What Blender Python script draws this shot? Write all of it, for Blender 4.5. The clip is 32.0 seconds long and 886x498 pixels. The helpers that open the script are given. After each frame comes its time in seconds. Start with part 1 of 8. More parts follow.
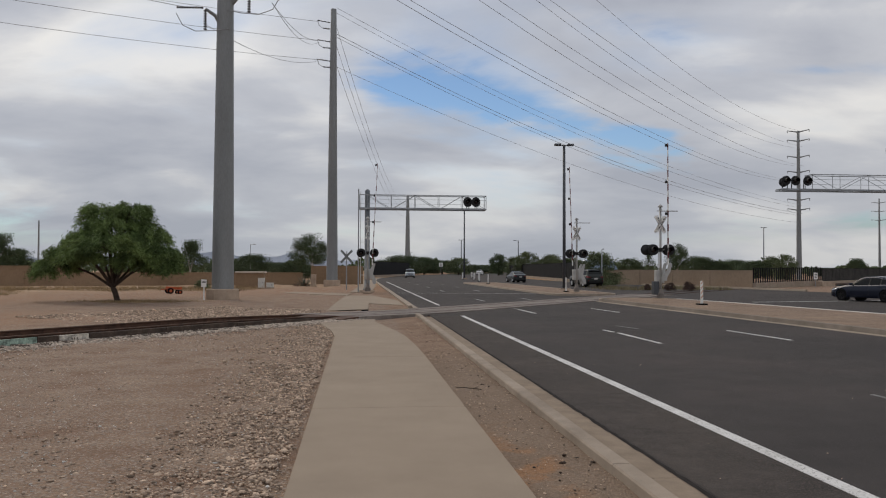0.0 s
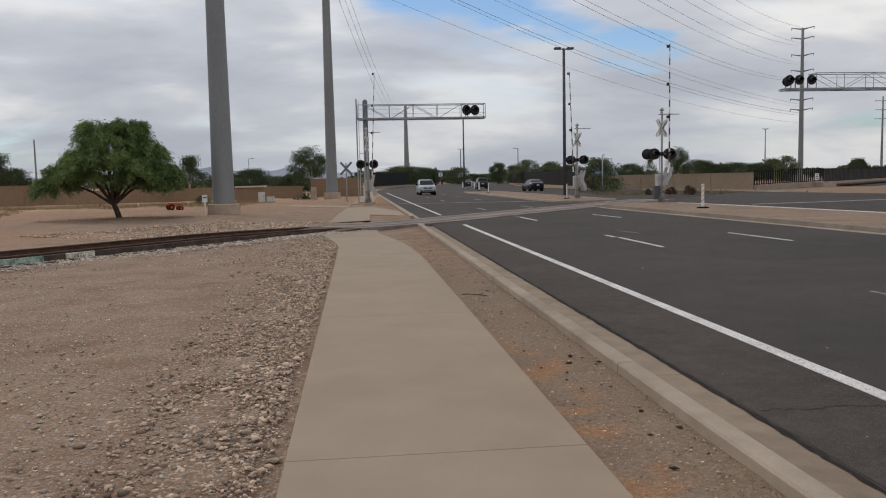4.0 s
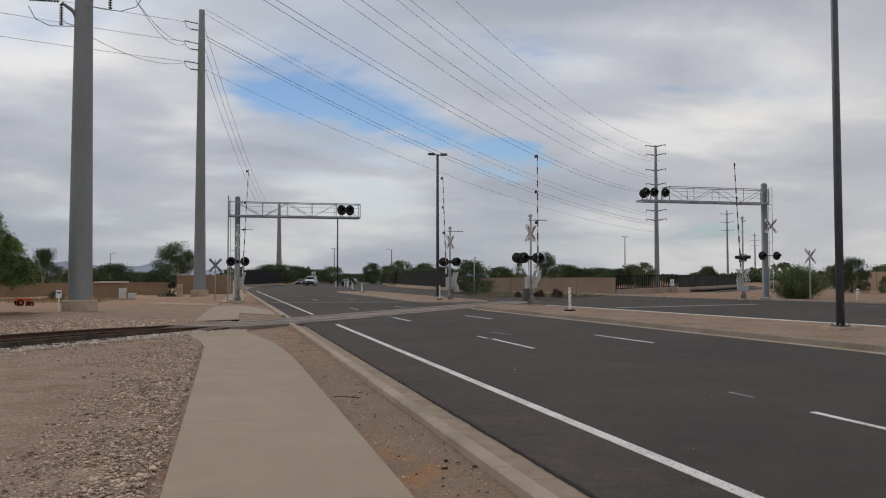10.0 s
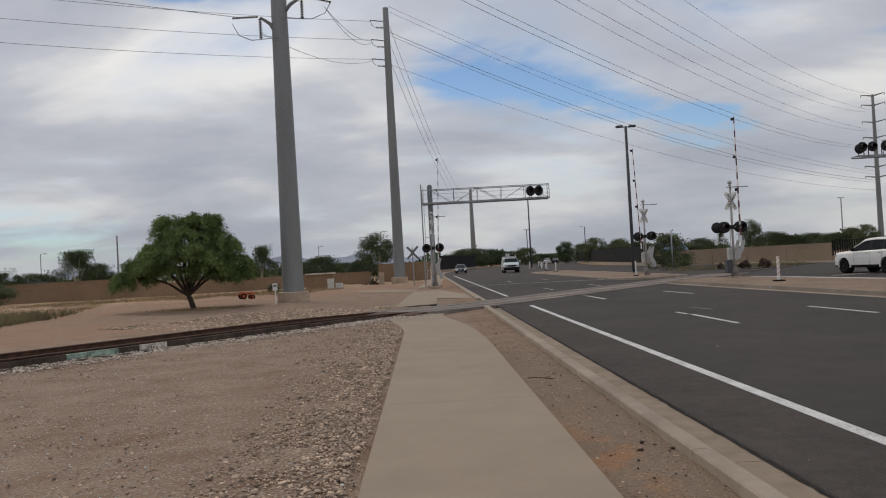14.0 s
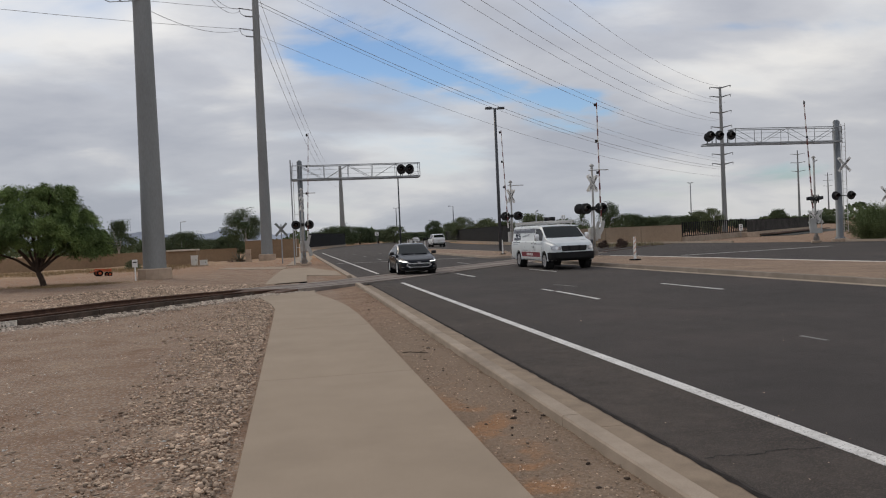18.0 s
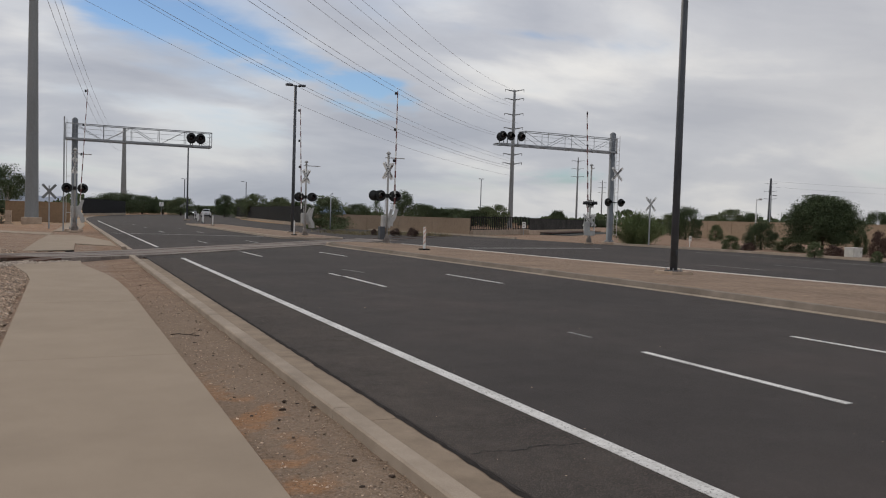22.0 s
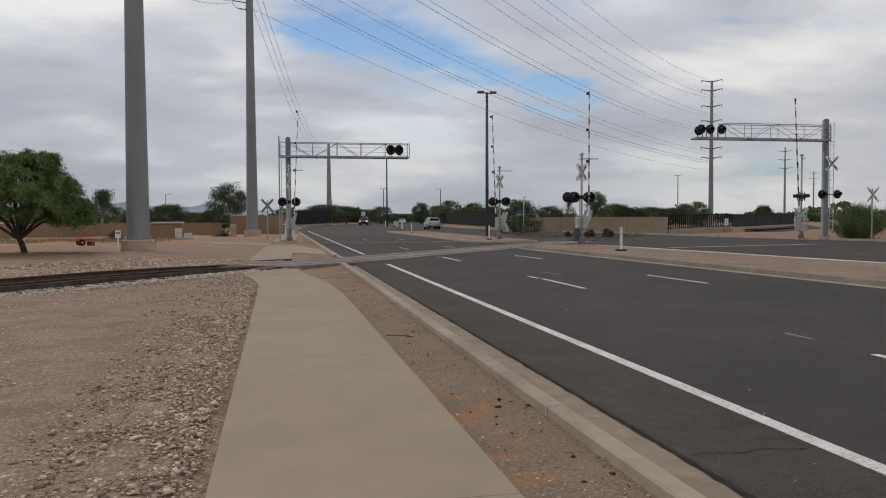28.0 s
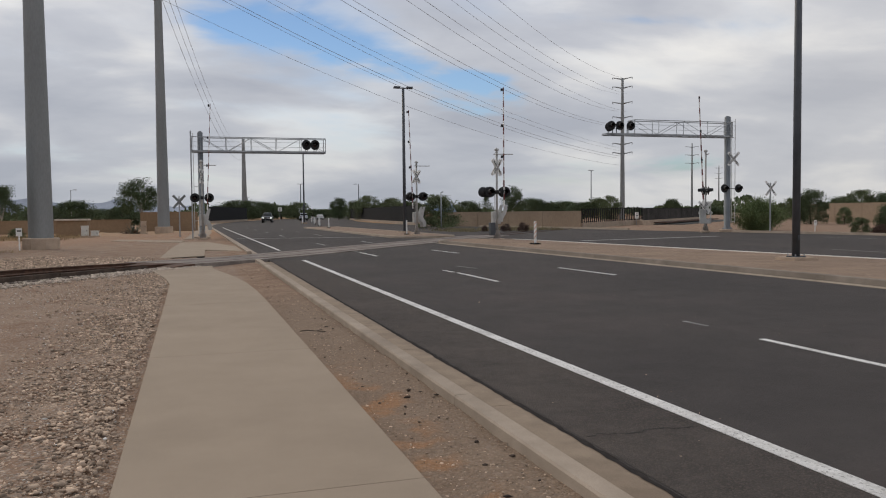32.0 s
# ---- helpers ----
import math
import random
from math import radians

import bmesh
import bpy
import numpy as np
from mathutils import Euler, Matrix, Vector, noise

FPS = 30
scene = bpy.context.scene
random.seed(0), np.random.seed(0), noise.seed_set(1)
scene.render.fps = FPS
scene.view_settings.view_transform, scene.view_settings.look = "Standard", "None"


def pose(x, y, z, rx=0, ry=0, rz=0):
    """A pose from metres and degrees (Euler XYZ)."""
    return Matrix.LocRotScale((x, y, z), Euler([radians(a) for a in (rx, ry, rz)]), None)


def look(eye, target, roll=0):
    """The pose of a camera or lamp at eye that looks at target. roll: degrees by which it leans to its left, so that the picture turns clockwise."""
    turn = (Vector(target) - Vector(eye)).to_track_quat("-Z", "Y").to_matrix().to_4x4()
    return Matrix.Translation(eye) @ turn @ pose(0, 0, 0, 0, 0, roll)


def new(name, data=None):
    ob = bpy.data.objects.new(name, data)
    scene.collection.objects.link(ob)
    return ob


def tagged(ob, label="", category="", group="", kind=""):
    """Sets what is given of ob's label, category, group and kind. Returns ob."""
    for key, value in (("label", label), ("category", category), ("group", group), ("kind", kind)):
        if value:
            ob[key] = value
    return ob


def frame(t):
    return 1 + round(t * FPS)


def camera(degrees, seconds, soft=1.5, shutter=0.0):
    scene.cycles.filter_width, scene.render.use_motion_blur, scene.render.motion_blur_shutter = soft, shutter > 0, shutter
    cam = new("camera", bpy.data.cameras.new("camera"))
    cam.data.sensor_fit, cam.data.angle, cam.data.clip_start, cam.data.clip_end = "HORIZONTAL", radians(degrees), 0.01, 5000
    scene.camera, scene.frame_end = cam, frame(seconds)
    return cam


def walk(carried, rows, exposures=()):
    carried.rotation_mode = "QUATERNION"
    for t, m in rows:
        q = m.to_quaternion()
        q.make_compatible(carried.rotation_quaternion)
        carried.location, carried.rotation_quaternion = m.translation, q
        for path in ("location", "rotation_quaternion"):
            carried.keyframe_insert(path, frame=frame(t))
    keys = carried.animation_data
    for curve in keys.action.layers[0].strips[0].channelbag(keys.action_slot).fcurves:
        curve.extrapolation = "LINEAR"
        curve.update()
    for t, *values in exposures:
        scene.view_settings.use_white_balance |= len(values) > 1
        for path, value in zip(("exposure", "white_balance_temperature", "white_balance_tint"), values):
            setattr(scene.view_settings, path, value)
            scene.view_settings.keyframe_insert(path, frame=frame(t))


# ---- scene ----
# ---- camera ----
cam = camera(57.9, 32.0, soft=1.1)
PATH = [
    (0.0, 0.016, -0.098, 1.725, 91.40, -0.17, -6.15),
    (0.5, 0.005, -0.126, 1.721, 91.22, -0.12, -4.80),
    (1.0, -0.015, -0.153, 1.720, 89.43, 0.03, -2.93),
    (1.3, -0.027, -0.182, 1.721, 88.31, 0.41, -1.75),
    (1.5, -0.035, -0.200, 1.722, 87.65, 0.48, -1.01),
    (2.0, -0.050, -0.217, 1.726, 86.11, 0.88, 0.31),
    (2.5, -0.072, -0.212, 1.723, 85.24, 1.13, -0.01),
    (3.0, -0.062, -0.195, 1.723, 84.67, 1.78, -0.45),
    (3.5, -0.047, -0.171, 1.715, 84.76, 2.30, -1.80),
    (3.8, -0.039, -0.142, 1.709, 84.75, 2.00, -3.93),
    (4.0, -0.034, -0.120, 1.705, 84.97, 1.23, -6.18),
    (4.2, -0.027, -0.091, 1.699, 85.27, 0.41, -8.93),
    (4.5, -0.019, -0.058, 1.693, 85.60, -0.98, -12.96),
    (6.5, -0.014, -0.044, 1.689, 86.59, -0.11, -14.39),
    (7.0, -0.018, -0.053, 1.695, 86.14, 0.36, -13.55),
    (7.3, -0.025, -0.056, 1.697, 85.73, 1.48, -11.24),
    (7.5, -0.032, -0.057, 1.697, 85.29, 1.81, -8.97),
    (7.8, -0.049, -0.062, 1.696, 85.40, 2.09, -6.28),
    (8.0, -0.056, -0.062, 1.696, 85.91, 2.36, -3.96),
    (8.3, -0.045, -0.053, 1.696, 86.51, 2.31, -3.55),
    (8.5, -0.033, -0.042, 1.696, 87.77, 2.02, -5.28),
    (8.8, -0.016, -0.010, 1.697, 88.88, 1.65, -9.62),
    (9.0, -0.005, 0.006, 1.698, 89.61, 1.13, -12.11),
    (9.3, 0.011, 0.002, 1.699, 90.34, 0.84, -15.75),
    (9.5, 0.012, -0.004, 1.699, 90.96, 0.63, -16.83),
    (10.0, -0.043, -0.006, 1.695, 92.03, 0.14, -15.20),
    (10.5, -0.072, -0.038, 1.687, 91.11, -0.45, -14.18),
    (10.8, -0.066, -0.041, 1.686, 89.49, -1.02, -14.01),
    (11.0, -0.053, -0.041, 1.689, 88.13, -1.50, -13.54),
    (11.3, -0.016, -0.046, 1.701, 86.90, -1.01, -11.91),
    (11.5, 0.009, -0.049, 1.709, 87.28, -0.50, -9.38),
    (11.8, 0.032, -0.045, 1.718, 88.46, 0.73, -4.93),
    (12.0, 0.041, -0.044, 1.721, 89.53, 0.94, -3.31),
    (12.3, 0.040, -0.057, 1.719, 90.45, 1.50, -0.78),
    (12.5, 0.037, -0.065, 1.717, 91.04, 1.48, 0.92),
    (13.0, 0.042, -0.069, 1.712, 91.95, 2.48, 1.82),
    (13.5, 0.057, -0.040, 1.710, 91.43, 3.15, 0.66),
    (14.0, 0.063, -0.003, 1.708, 91.01, 3.13, -1.37),
    (14.3, 0.055, 0.021, 1.705, 90.91, 3.33, -3.85),
    (14.5, 0.046, 0.030, 1.703, 90.73, 3.03, -5.39),
    (14.8, 0.024, 0.021, 1.701, 90.90, 2.96, -7.45),
    (15.0, 0.008, 0.005, 1.699, 90.62, 2.96, -8.29),
    (15.5, -0.024, -0.065, 1.691, 90.48, 2.89, -9.62),
    (17.5, -0.035, -0.074, 1.691, 88.87, 2.53, -10.81),
    (18.0, -0.050, -0.069, 1.685, 88.99, 2.54, -10.74),
    (18.5, -0.057, -0.029, 1.687, 88.44, 2.50, -11.14),
    (19.0, -0.063, -0.013, 1.686, 88.08, 2.45, -10.82),
    (19.5, -0.066, -0.020, 1.683, 88.28, 2.35, -10.00),
    (20.0, -0.028, -0.002, 1.679, 87.72, 1.89, -10.75),
    (20.3, 0.034, 0.063, 1.685, 87.43, 1.26, -14.82),
    (20.5, 0.075, 0.107, 1.688, 87.46, 0.99, -17.66),
    (20.8, 0.119, 0.143, 1.687, 87.83, 0.54, -22.22),
    (21.0, 0.137, 0.156, 1.686, 88.05, 0.10, -24.92),
    (21.5, 0.126, 0.155, 1.690, 88.04, -1.11, -26.30),
    (22.0, 0.129, 0.185, 1.693, 87.72, -1.77, -25.34),
    (22.5, 0.145, 0.220, 1.683, 88.11, -1.36, -22.85),
    (23.0, 0.140, 0.213, 1.685, 88.35, -1.04, -20.12),
    (23.5, 0.141, 0.233, 1.677, 88.42, -0.74, -18.94),
    (24.0, 0.123, 0.273, 1.671, 87.77, -0.28, -16.78),
    (24.5, 0.110, 0.263, 1.677, 87.30, 0.05, -14.53),
    (25.0, 0.111, 0.238, 1.685, 87.23, 0.11, -13.52),
    (25.5, 0.080, 0.169, 1.695, 87.34, 0.17, -12.22),
    (27.5, -0.052, 0.081, 1.700, 87.78, 0.22, -11.86),
    (28.0, -0.069, 0.052, 1.697, 87.74, 0.25, -11.71),
    (28.5, -0.078, 0.048, 1.704, 87.78, 0.21, -11.60),
    (29.0, -0.097, 0.077, 1.701, 87.85, 0.22, -11.48),
    (29.5, -0.083, 0.109, 1.695, 87.75, 0.31, -12.80),
    (30.0, -0.078, 0.125, 1.697, 87.67, 0.38, -14.15),
    (30.5, -0.062, 0.086, 1.698, 87.36, 0.24, -15.37),
    (31.0, -0.062, -0.090, 1.700, 87.43, 0.13, -16.88),
    (31.5, -0.044, -0.156, 1.705, 87.44, 0.17, -18.23),
    (32.0, -0.015, -0.139, 1.700, 87.34, 0.59, -17.51),
]
walk(cam, [(t, pose(*p)) for t, *p in PATH], exposures=[(0.0, -0.06), (2.0, 0.08), (3.0, 0.11), (4.5, 0.11), (8.0, 0.05), (9.0, -0.03), (13.0, -0.06), (15.0, -0.07), (19.0, 0.03), (21.0, 0.0), (25.0, 0.0), (28.0, 0.02), (30.0, 0.06), (32.0, 0.05)])

# ---- world, sun, exposure ----
SUN_EL, SUN_AZ = 38, 150
world = bpy.data.worlds.new("sky")
scene.world = world
world.use_nodes = True


def link(nt, a, b):
    nt.links.new(a, b)


def build_sky():
    nt = world.node_tree
    nt.nodes.clear()
    N = nt.nodes.new
    out, bg = N("ShaderNodeOutputWorld"), N("ShaderNodeBackground")
    sky = N("ShaderNodeTexSky")
    sky.sky_type, sky.sun_disc = "NISHITA", False
    sky.sun_elevation, sky.sun_rotation = radians(SUN_EL), radians(SUN_AZ)
    sky.dust_density, sky.ozone_density = 1.5, 1.5
    tc = N("ShaderNodeTexCoord")
    sep = N("ShaderNodeSeparateXYZ")
    link(nt, tc.outputs["Generated"], sep.inputs[0])

    def math(op, a, b=None, c=None, clamp=False):
        n = N("ShaderNodeMath")
        n.operation, n.use_clamp = op, clamp
        for i, v in enumerate((a, b, c)):
            if v is None:
                continue
            if isinstance(v, (int, float)):
                n.inputs[i].default_value = v
            else:
                link(nt, v, n.inputs[i])
        return n.outputs[0]

    # cloud deck: the direction cast onto a flat layer overhead
    up = math("MAXIMUM", sep.outputs[2], 0.0)
    den = math("ADD", up, 0.24)
    comb = N("ShaderNodeCombineXYZ")
    link(nt, math("DIVIDE", sep.outputs[0], den), comb.inputs[0])
    link(nt, math("DIVIDE", sep.outputs[1], den), comb.inputs[1])

    def fbm(scale, detail, rough, shift, stretch):
        m = N("ShaderNodeMapping")
        m.inputs["Location"].default_value = shift
        m.inputs["Rotation"].default_value = (0, 0, radians(28))
        m.inputs["Scale"].default_value = stretch
        link(nt, comb.outputs[0], m.inputs[0])
        n = N("ShaderNodeTexNoise")
        n.inputs["Scale"].default_value = scale
        n.inputs["Detail"].default_value = detail
        n.inputs["Roughness"].default_value = rough
        n.inputs["Distortion"].default_value = 0.35
        link(nt, m.outputs[0], n.inputs["Vector"])
        return n.outputs["Fac"]

    big = fbm(0.62, 4, 0.45, (2.2, 0.4, 0.0), (1.0, 1.25, 1))
    fine = fbm(1.25, 7, 0.50, (7.0, 1.0, 0.0), (0.95, 1.15, 1))
    # bearing and height of the direction, ruffled so that banks and breaks get torn rims
    ruff_a, ruff_e = fbm(1.9, 5, 0.55, (1.3, 8.1, 0.0), (0.9, 1.2, 1)), fbm(2.3, 5, 0.55, (6.7, 2.9, 0.0), (0.9, 1.2, 1))
    bearing = math("ADD", math("ARCTAN2", sep.outputs[0], sep.outputs[1]), math("MULTIPLY", math("SUBTRACT", ruff_a, 0.5), 0.30))
    height = math("ADD", math("ARCSINE", sep.outputs[2]), math("MULTIPLY", math("SUBTRACT", ruff_e, 0.5), math("ADD", math("MULTIPLY", up, 0.32), 0.012)))

    def bank(az, el, wide, tall, lean, amount):
        """A soft lens of cloud or clear air: centre, half sizes (degrees), lean and weight."""
        du = math("SUBTRACT", bearing, radians(az))
        dv = math("SUBTRACT", math("SUBTRACT", height, radians(el)), math("MULTIPLY", du, lean))
        du, dv = math("DIVIDE", du, radians(wide)), math("DIVIDE", dv, radians(tall))
        d = math("ADD", math("MULTIPLY", du, du), math("MULTIPLY", dv, dv))
        return math("MULTIPLY", math("POWER", 2.718, math("MULTIPLY", d, -1)), amount)

    def total(rows):
        node = 0.0
        for r in rows:
            node = math("ADD", bank(*r), node)
        return node

    breaks = total(((4.5, 12.8, 4.5, 2.3, -0.10, 0.29), (16, 9.8, 8.0, 1.7, -0.33, 0.30), (23.5, 7.4, 5.0, 1.0, -0.30, 0.20), (33, 12.7, 5.5, 0.7, -0.06, 0.20), (20.5, 16.3, 7.0, 1.2, -0.22, 0.16), (-17, 19.6, 6.0, 1.3, 0.0, 0.26), (34, 3.4, 5.0, 0.8, 0.10, 0.26), (-25, 3.0, 12.0, 1.5, 0.0, 0.20)))
    torn = N("ShaderNodeMapRange")
    link(nt, fbm(2.6, 6, 0.55, (3.0, 5.0, 0.0), (0.8, 1.3, 1)), torn.inputs[0])
    torn.inputs["From Min"].default_value, torn.inputs["From Max"].default_value = 0.34, 0.62
    torn.inputs["To Min"].default_value, torn.inputs["To Max"].default_value = 1.35, 0.25
    breaks = math("MULTIPLY", breaks, torn.outputs[0])
    cover = math("SUBTRACT", math("ADD", math("MULTIPLY", big, 0.55), math("MULTIPLY", fine, 0.62)), breaks)
    ramp = N("ShaderNodeMapRange")
    ramp.interpolation_type = "SMOOTHSTEP"
    link(nt, cover, ramp.inputs[0])
    ramp.inputs["From Min"].default_value, ramp.inputs["From Max"].default_value = 0.30, 0.56
    shade = N("ShaderNodeValToRGB")
    lit = total(((-12, 15, 6.5, 2.6, 0.1, -0.12), (-25, 14, 7, 2.2, 0.1, -0.08), (-29, 4.2, 10, 0.9, 0.0, -0.10), (-2, 9.5, 4.5, 4.0, 0.0, -0.09), (24, 15, 8, 1.3, -0.15, -0.13), (31, 17, 8, 1.0, -0.15, -0.10), (34, 10, 11, 2.0, 0.0, -0.08), (10, 5.5, 9, 1.8, 0.0, -0.06), (45, 4.6, 11, 1.5, 0.03, -0.12), (-14, 5.6, 9, 0.7, 0.03, -0.09), (28, 4.2, 7, 0.7, 0.05, -0.08)))
    dim = total(((-20, 8.2, 15, 3.2, 0.0, 0.10), (-25, 2.2, 11, 0.8, 0.0, 0.10), (36, 19.5, 15, 2.2, -0.05, 0.12), (25, 5.8, 10, 1.4, -0.10, 0.11), (8, 10, 4.0, 1.3, -0.15, 0.09), (43, 8.5, 12, 1.6, 0.0, 0.09), (-22, 3.2, 8, 0.4, 0.02, 0.10)))
    streak = fbm(3.6, 8, 0.6, (5.0, 9.0, 0.0), (0.75, 1.25, 1))
    tone = math("ADD", math("ADD", math("MULTIPLY", fine, 0.84), math("MULTIPLY", streak, 0.16)), math("ADD", lit, dim))
    link(nt, math("ADD", tone, 0.045), shade.inputs[0])
    e = shade.color_ramp.elements
    e[0].position, e[0].color = 0.40, (0.86, 0.845, 0.825, 1)
    e[1].position, e[1].color = 0.68, (0.398, 0.423, 0.492, 1)
    mid = shade.color_ramp.elements.new(0.53)
    mid.color = (0.55, 0.568, 0.62, 1)
    # thin warm haze low on the horizon
    low = N("ShaderNodeMapRange")
    link(nt, up, low.inputs[0])
    low.inputs["From Min"].default_value, low.inputs["From Max"].default_value = 0.0, 0.24
    low.inputs["To Min"].default_value, low.inputs["To Max"].default_value = 0.56, 0.0
    hz = N("ShaderNodeMix")
    hz.data_type = "RGBA"
    link(nt, low.outputs[0], hz.inputs[0])
    link(nt, shade.outputs[0], hz.inputs[6])
    hz.inputs[7].default_value = (0.370, 0.392, 0.425, 1)
    # brighter, warmer overcast towards the right
    side = N("ShaderNodeMapRange")
    side.interpolation_type = "SMOOTHSTEP"
    link(nt, sep.outputs[0], side.inputs[0])
    side.inputs["From Min"].default_value, side.inputs["From Max"].default_value = 0.35, 0.95
    side.inputs["To Max"].default_value = 0.36
    warm = N("ShaderNodeMix")
    warm.data_type = "RGBA"
    link(nt, math("MULTIPLY", side.outputs[0], math("SUBTRACT", 1.35, fine)), warm.inputs[0])
    link(nt, hz.outputs[2], warm.inputs[6])
    warm.inputs[7].default_value = (0.78, 0.73, 0.66, 1)
    blue = N("ShaderNodeMix")
    blue.data_type, blue.blend_type = "RGBA", "MULTIPLY"
    blue.inputs[0].default_value = 1.0
    link(nt, sky.outputs[0], blue.inputs[6])
    blue.inputs[7].default_value = (0.106, 0.117, 0.132, 1)
    mix = N("ShaderNodeMix")
    mix.data_type = "RGBA"
    link(nt, ramp.outputs[0], mix.inputs[0])
    link(nt, blue.outputs[2], mix.inputs[6])
    link(nt, warm.outputs[2], mix.inputs[7])
    link(nt, mix.outputs[2], bg.inputs[0])
    bg.inputs[1].default_value = 1.0
    link(nt, bg.outputs[0], out.inputs[0])


build_sky()
sun_data = bpy.data.lights.new("sun", "SUN")
sun_data.energy, sun_data.angle, sun_data.color = 1.15, radians(28), (1.0, 0.87, 0.70)
sun = new("sun", sun_data)
sun.rotation_euler = (radians(90 - SUN_EL), 0, radians(180 - SUN_AZ + 180))
scene.view_settings.exposure = 0.0

# ---- materials ----
MATS = {}


def mat(name, col, rough=0.7, metal=0.0, scale=4.0, var=0.18, bump=0.15, fine=60.0, alt=None, spec=0.4, coord="Object", rnd=0.0, coat=0.0, stretch=(1, 1, 1), isl=0.0):
    if name in MATS:
        return MATS[name]
    m = bpy.data.materials.new(name)
    m.use_nodes = True
    nt = m.node_tree
    b = nt.nodes["Principled BSDF"]
    N = nt.nodes.new
    tc = N("ShaderNodeTexCoord")
    mp = N("ShaderNodeMapping")
    mp.inputs["Scale"].default_value = stretch
    link(nt, tc.outputs[coord], mp.inputs[0])
    n1, n2 = N("ShaderNodeTexNoise"), N("ShaderNodeTexNoise")
    for n, s, d in ((n1, scale, 5), (n2, fine, 3)):
        n.inputs["Scale"].default_value, n.inputs["Detail"].default_value = s, d
        link(nt, mp.outputs[0], n.inputs["Vector"])
    r = N("ShaderNodeValToRGB")
    a = alt or tuple(c * (1 - var) for c in col)
    hi = tuple(min(1, c * (1 + var)) for c in col)
    r.color_ramp.elements[0].position, r.color_ramp.elements[1].position = 0.33, 0.67
    r.color_ramp.elements[0].color, r.color_ramp.elements[1].color = (*a, 1), (*hi, 1)
    link(nt, n1.outputs["Fac"], r.inputs[0])
    mx = N("ShaderNodeMix")
    mx.data_type, mx.blend_type = "RGBA", "OVERLAY"
    mx.inputs[0].default_value = min(1.0, var * 1.6)
    link(nt, r.outputs[0], mx.inputs[6])
    link(nt, n2.outputs["Fac"], mx.inputs[7])
    col_out = mx.outputs[2]
    if rnd or isl:
        oi = N("ShaderNodeNewGeometry" if isl else "ShaderNodeObjectInfo")
        rnd = isl or rnd
        hv = N("ShaderNodeHueSaturation")
        mr = N("ShaderNodeMapRange")
        link(nt, oi.outputs["Random Per Island" if isl else "Random"], mr.inputs[0])
        mr.inputs["To Min"].default_value, mr.inputs["To Max"].default_value = 1 - rnd, 1 + rnd
        link(nt, mr.outputs[0], hv.inputs["Value"])
        link(nt, col_out, hv.inputs["Color"])
        col_out = hv.outputs[0]
    link(nt, col_out, b.inputs["Base Color"])
    rr = N("ShaderNodeMapRange")
    link(nt, n1.outputs["Fac"], rr.inputs[0])
    rr.inputs["To Min"].default_value, rr.inputs["To Max"].default_value = max(0.03, rough - 0.1), min(1, rough + 0.1)
    link(nt, rr.outputs[0], b.inputs["Roughness"])
    b.inputs["Metallic"].default_value = metal
    b.inputs["Specular IOR Level"].default_value = spec
    b.inputs["Coat Weight"].default_value = coat
    if bump:
        bp = N("ShaderNodeBump")
        bp.inputs["Strength"].default_value, bp.inputs["Distance"].default_value = bump, 0.02
        link(nt, n2.outputs["Fac"], bp.inputs["Height"])
        link(nt, bp.outputs[0], b.inputs["Normal"])
    MATS[name] = m
    return m


def glow(name, col, power):
    m = mat(name, col, 0.3, bump=0)
    b = m.node_tree.nodes["Principled BSDF"]
    b.inputs["Emission Color"].default_value = (*col, 1)
    b.inputs["Emission Strength"].default_value = power
    return m


def noise_node(nt, vec, scale, detail, rough=0.55):
    n = nt.nodes.new("ShaderNodeTexNoise")
    n.inputs["Scale"].default_value, n.inputs["Detail"].default_value, n.inputs["Roughness"].default_value = scale, detail, rough
    link(nt, vec, n.inputs["Vector"])
    return n.outputs["Fac"]


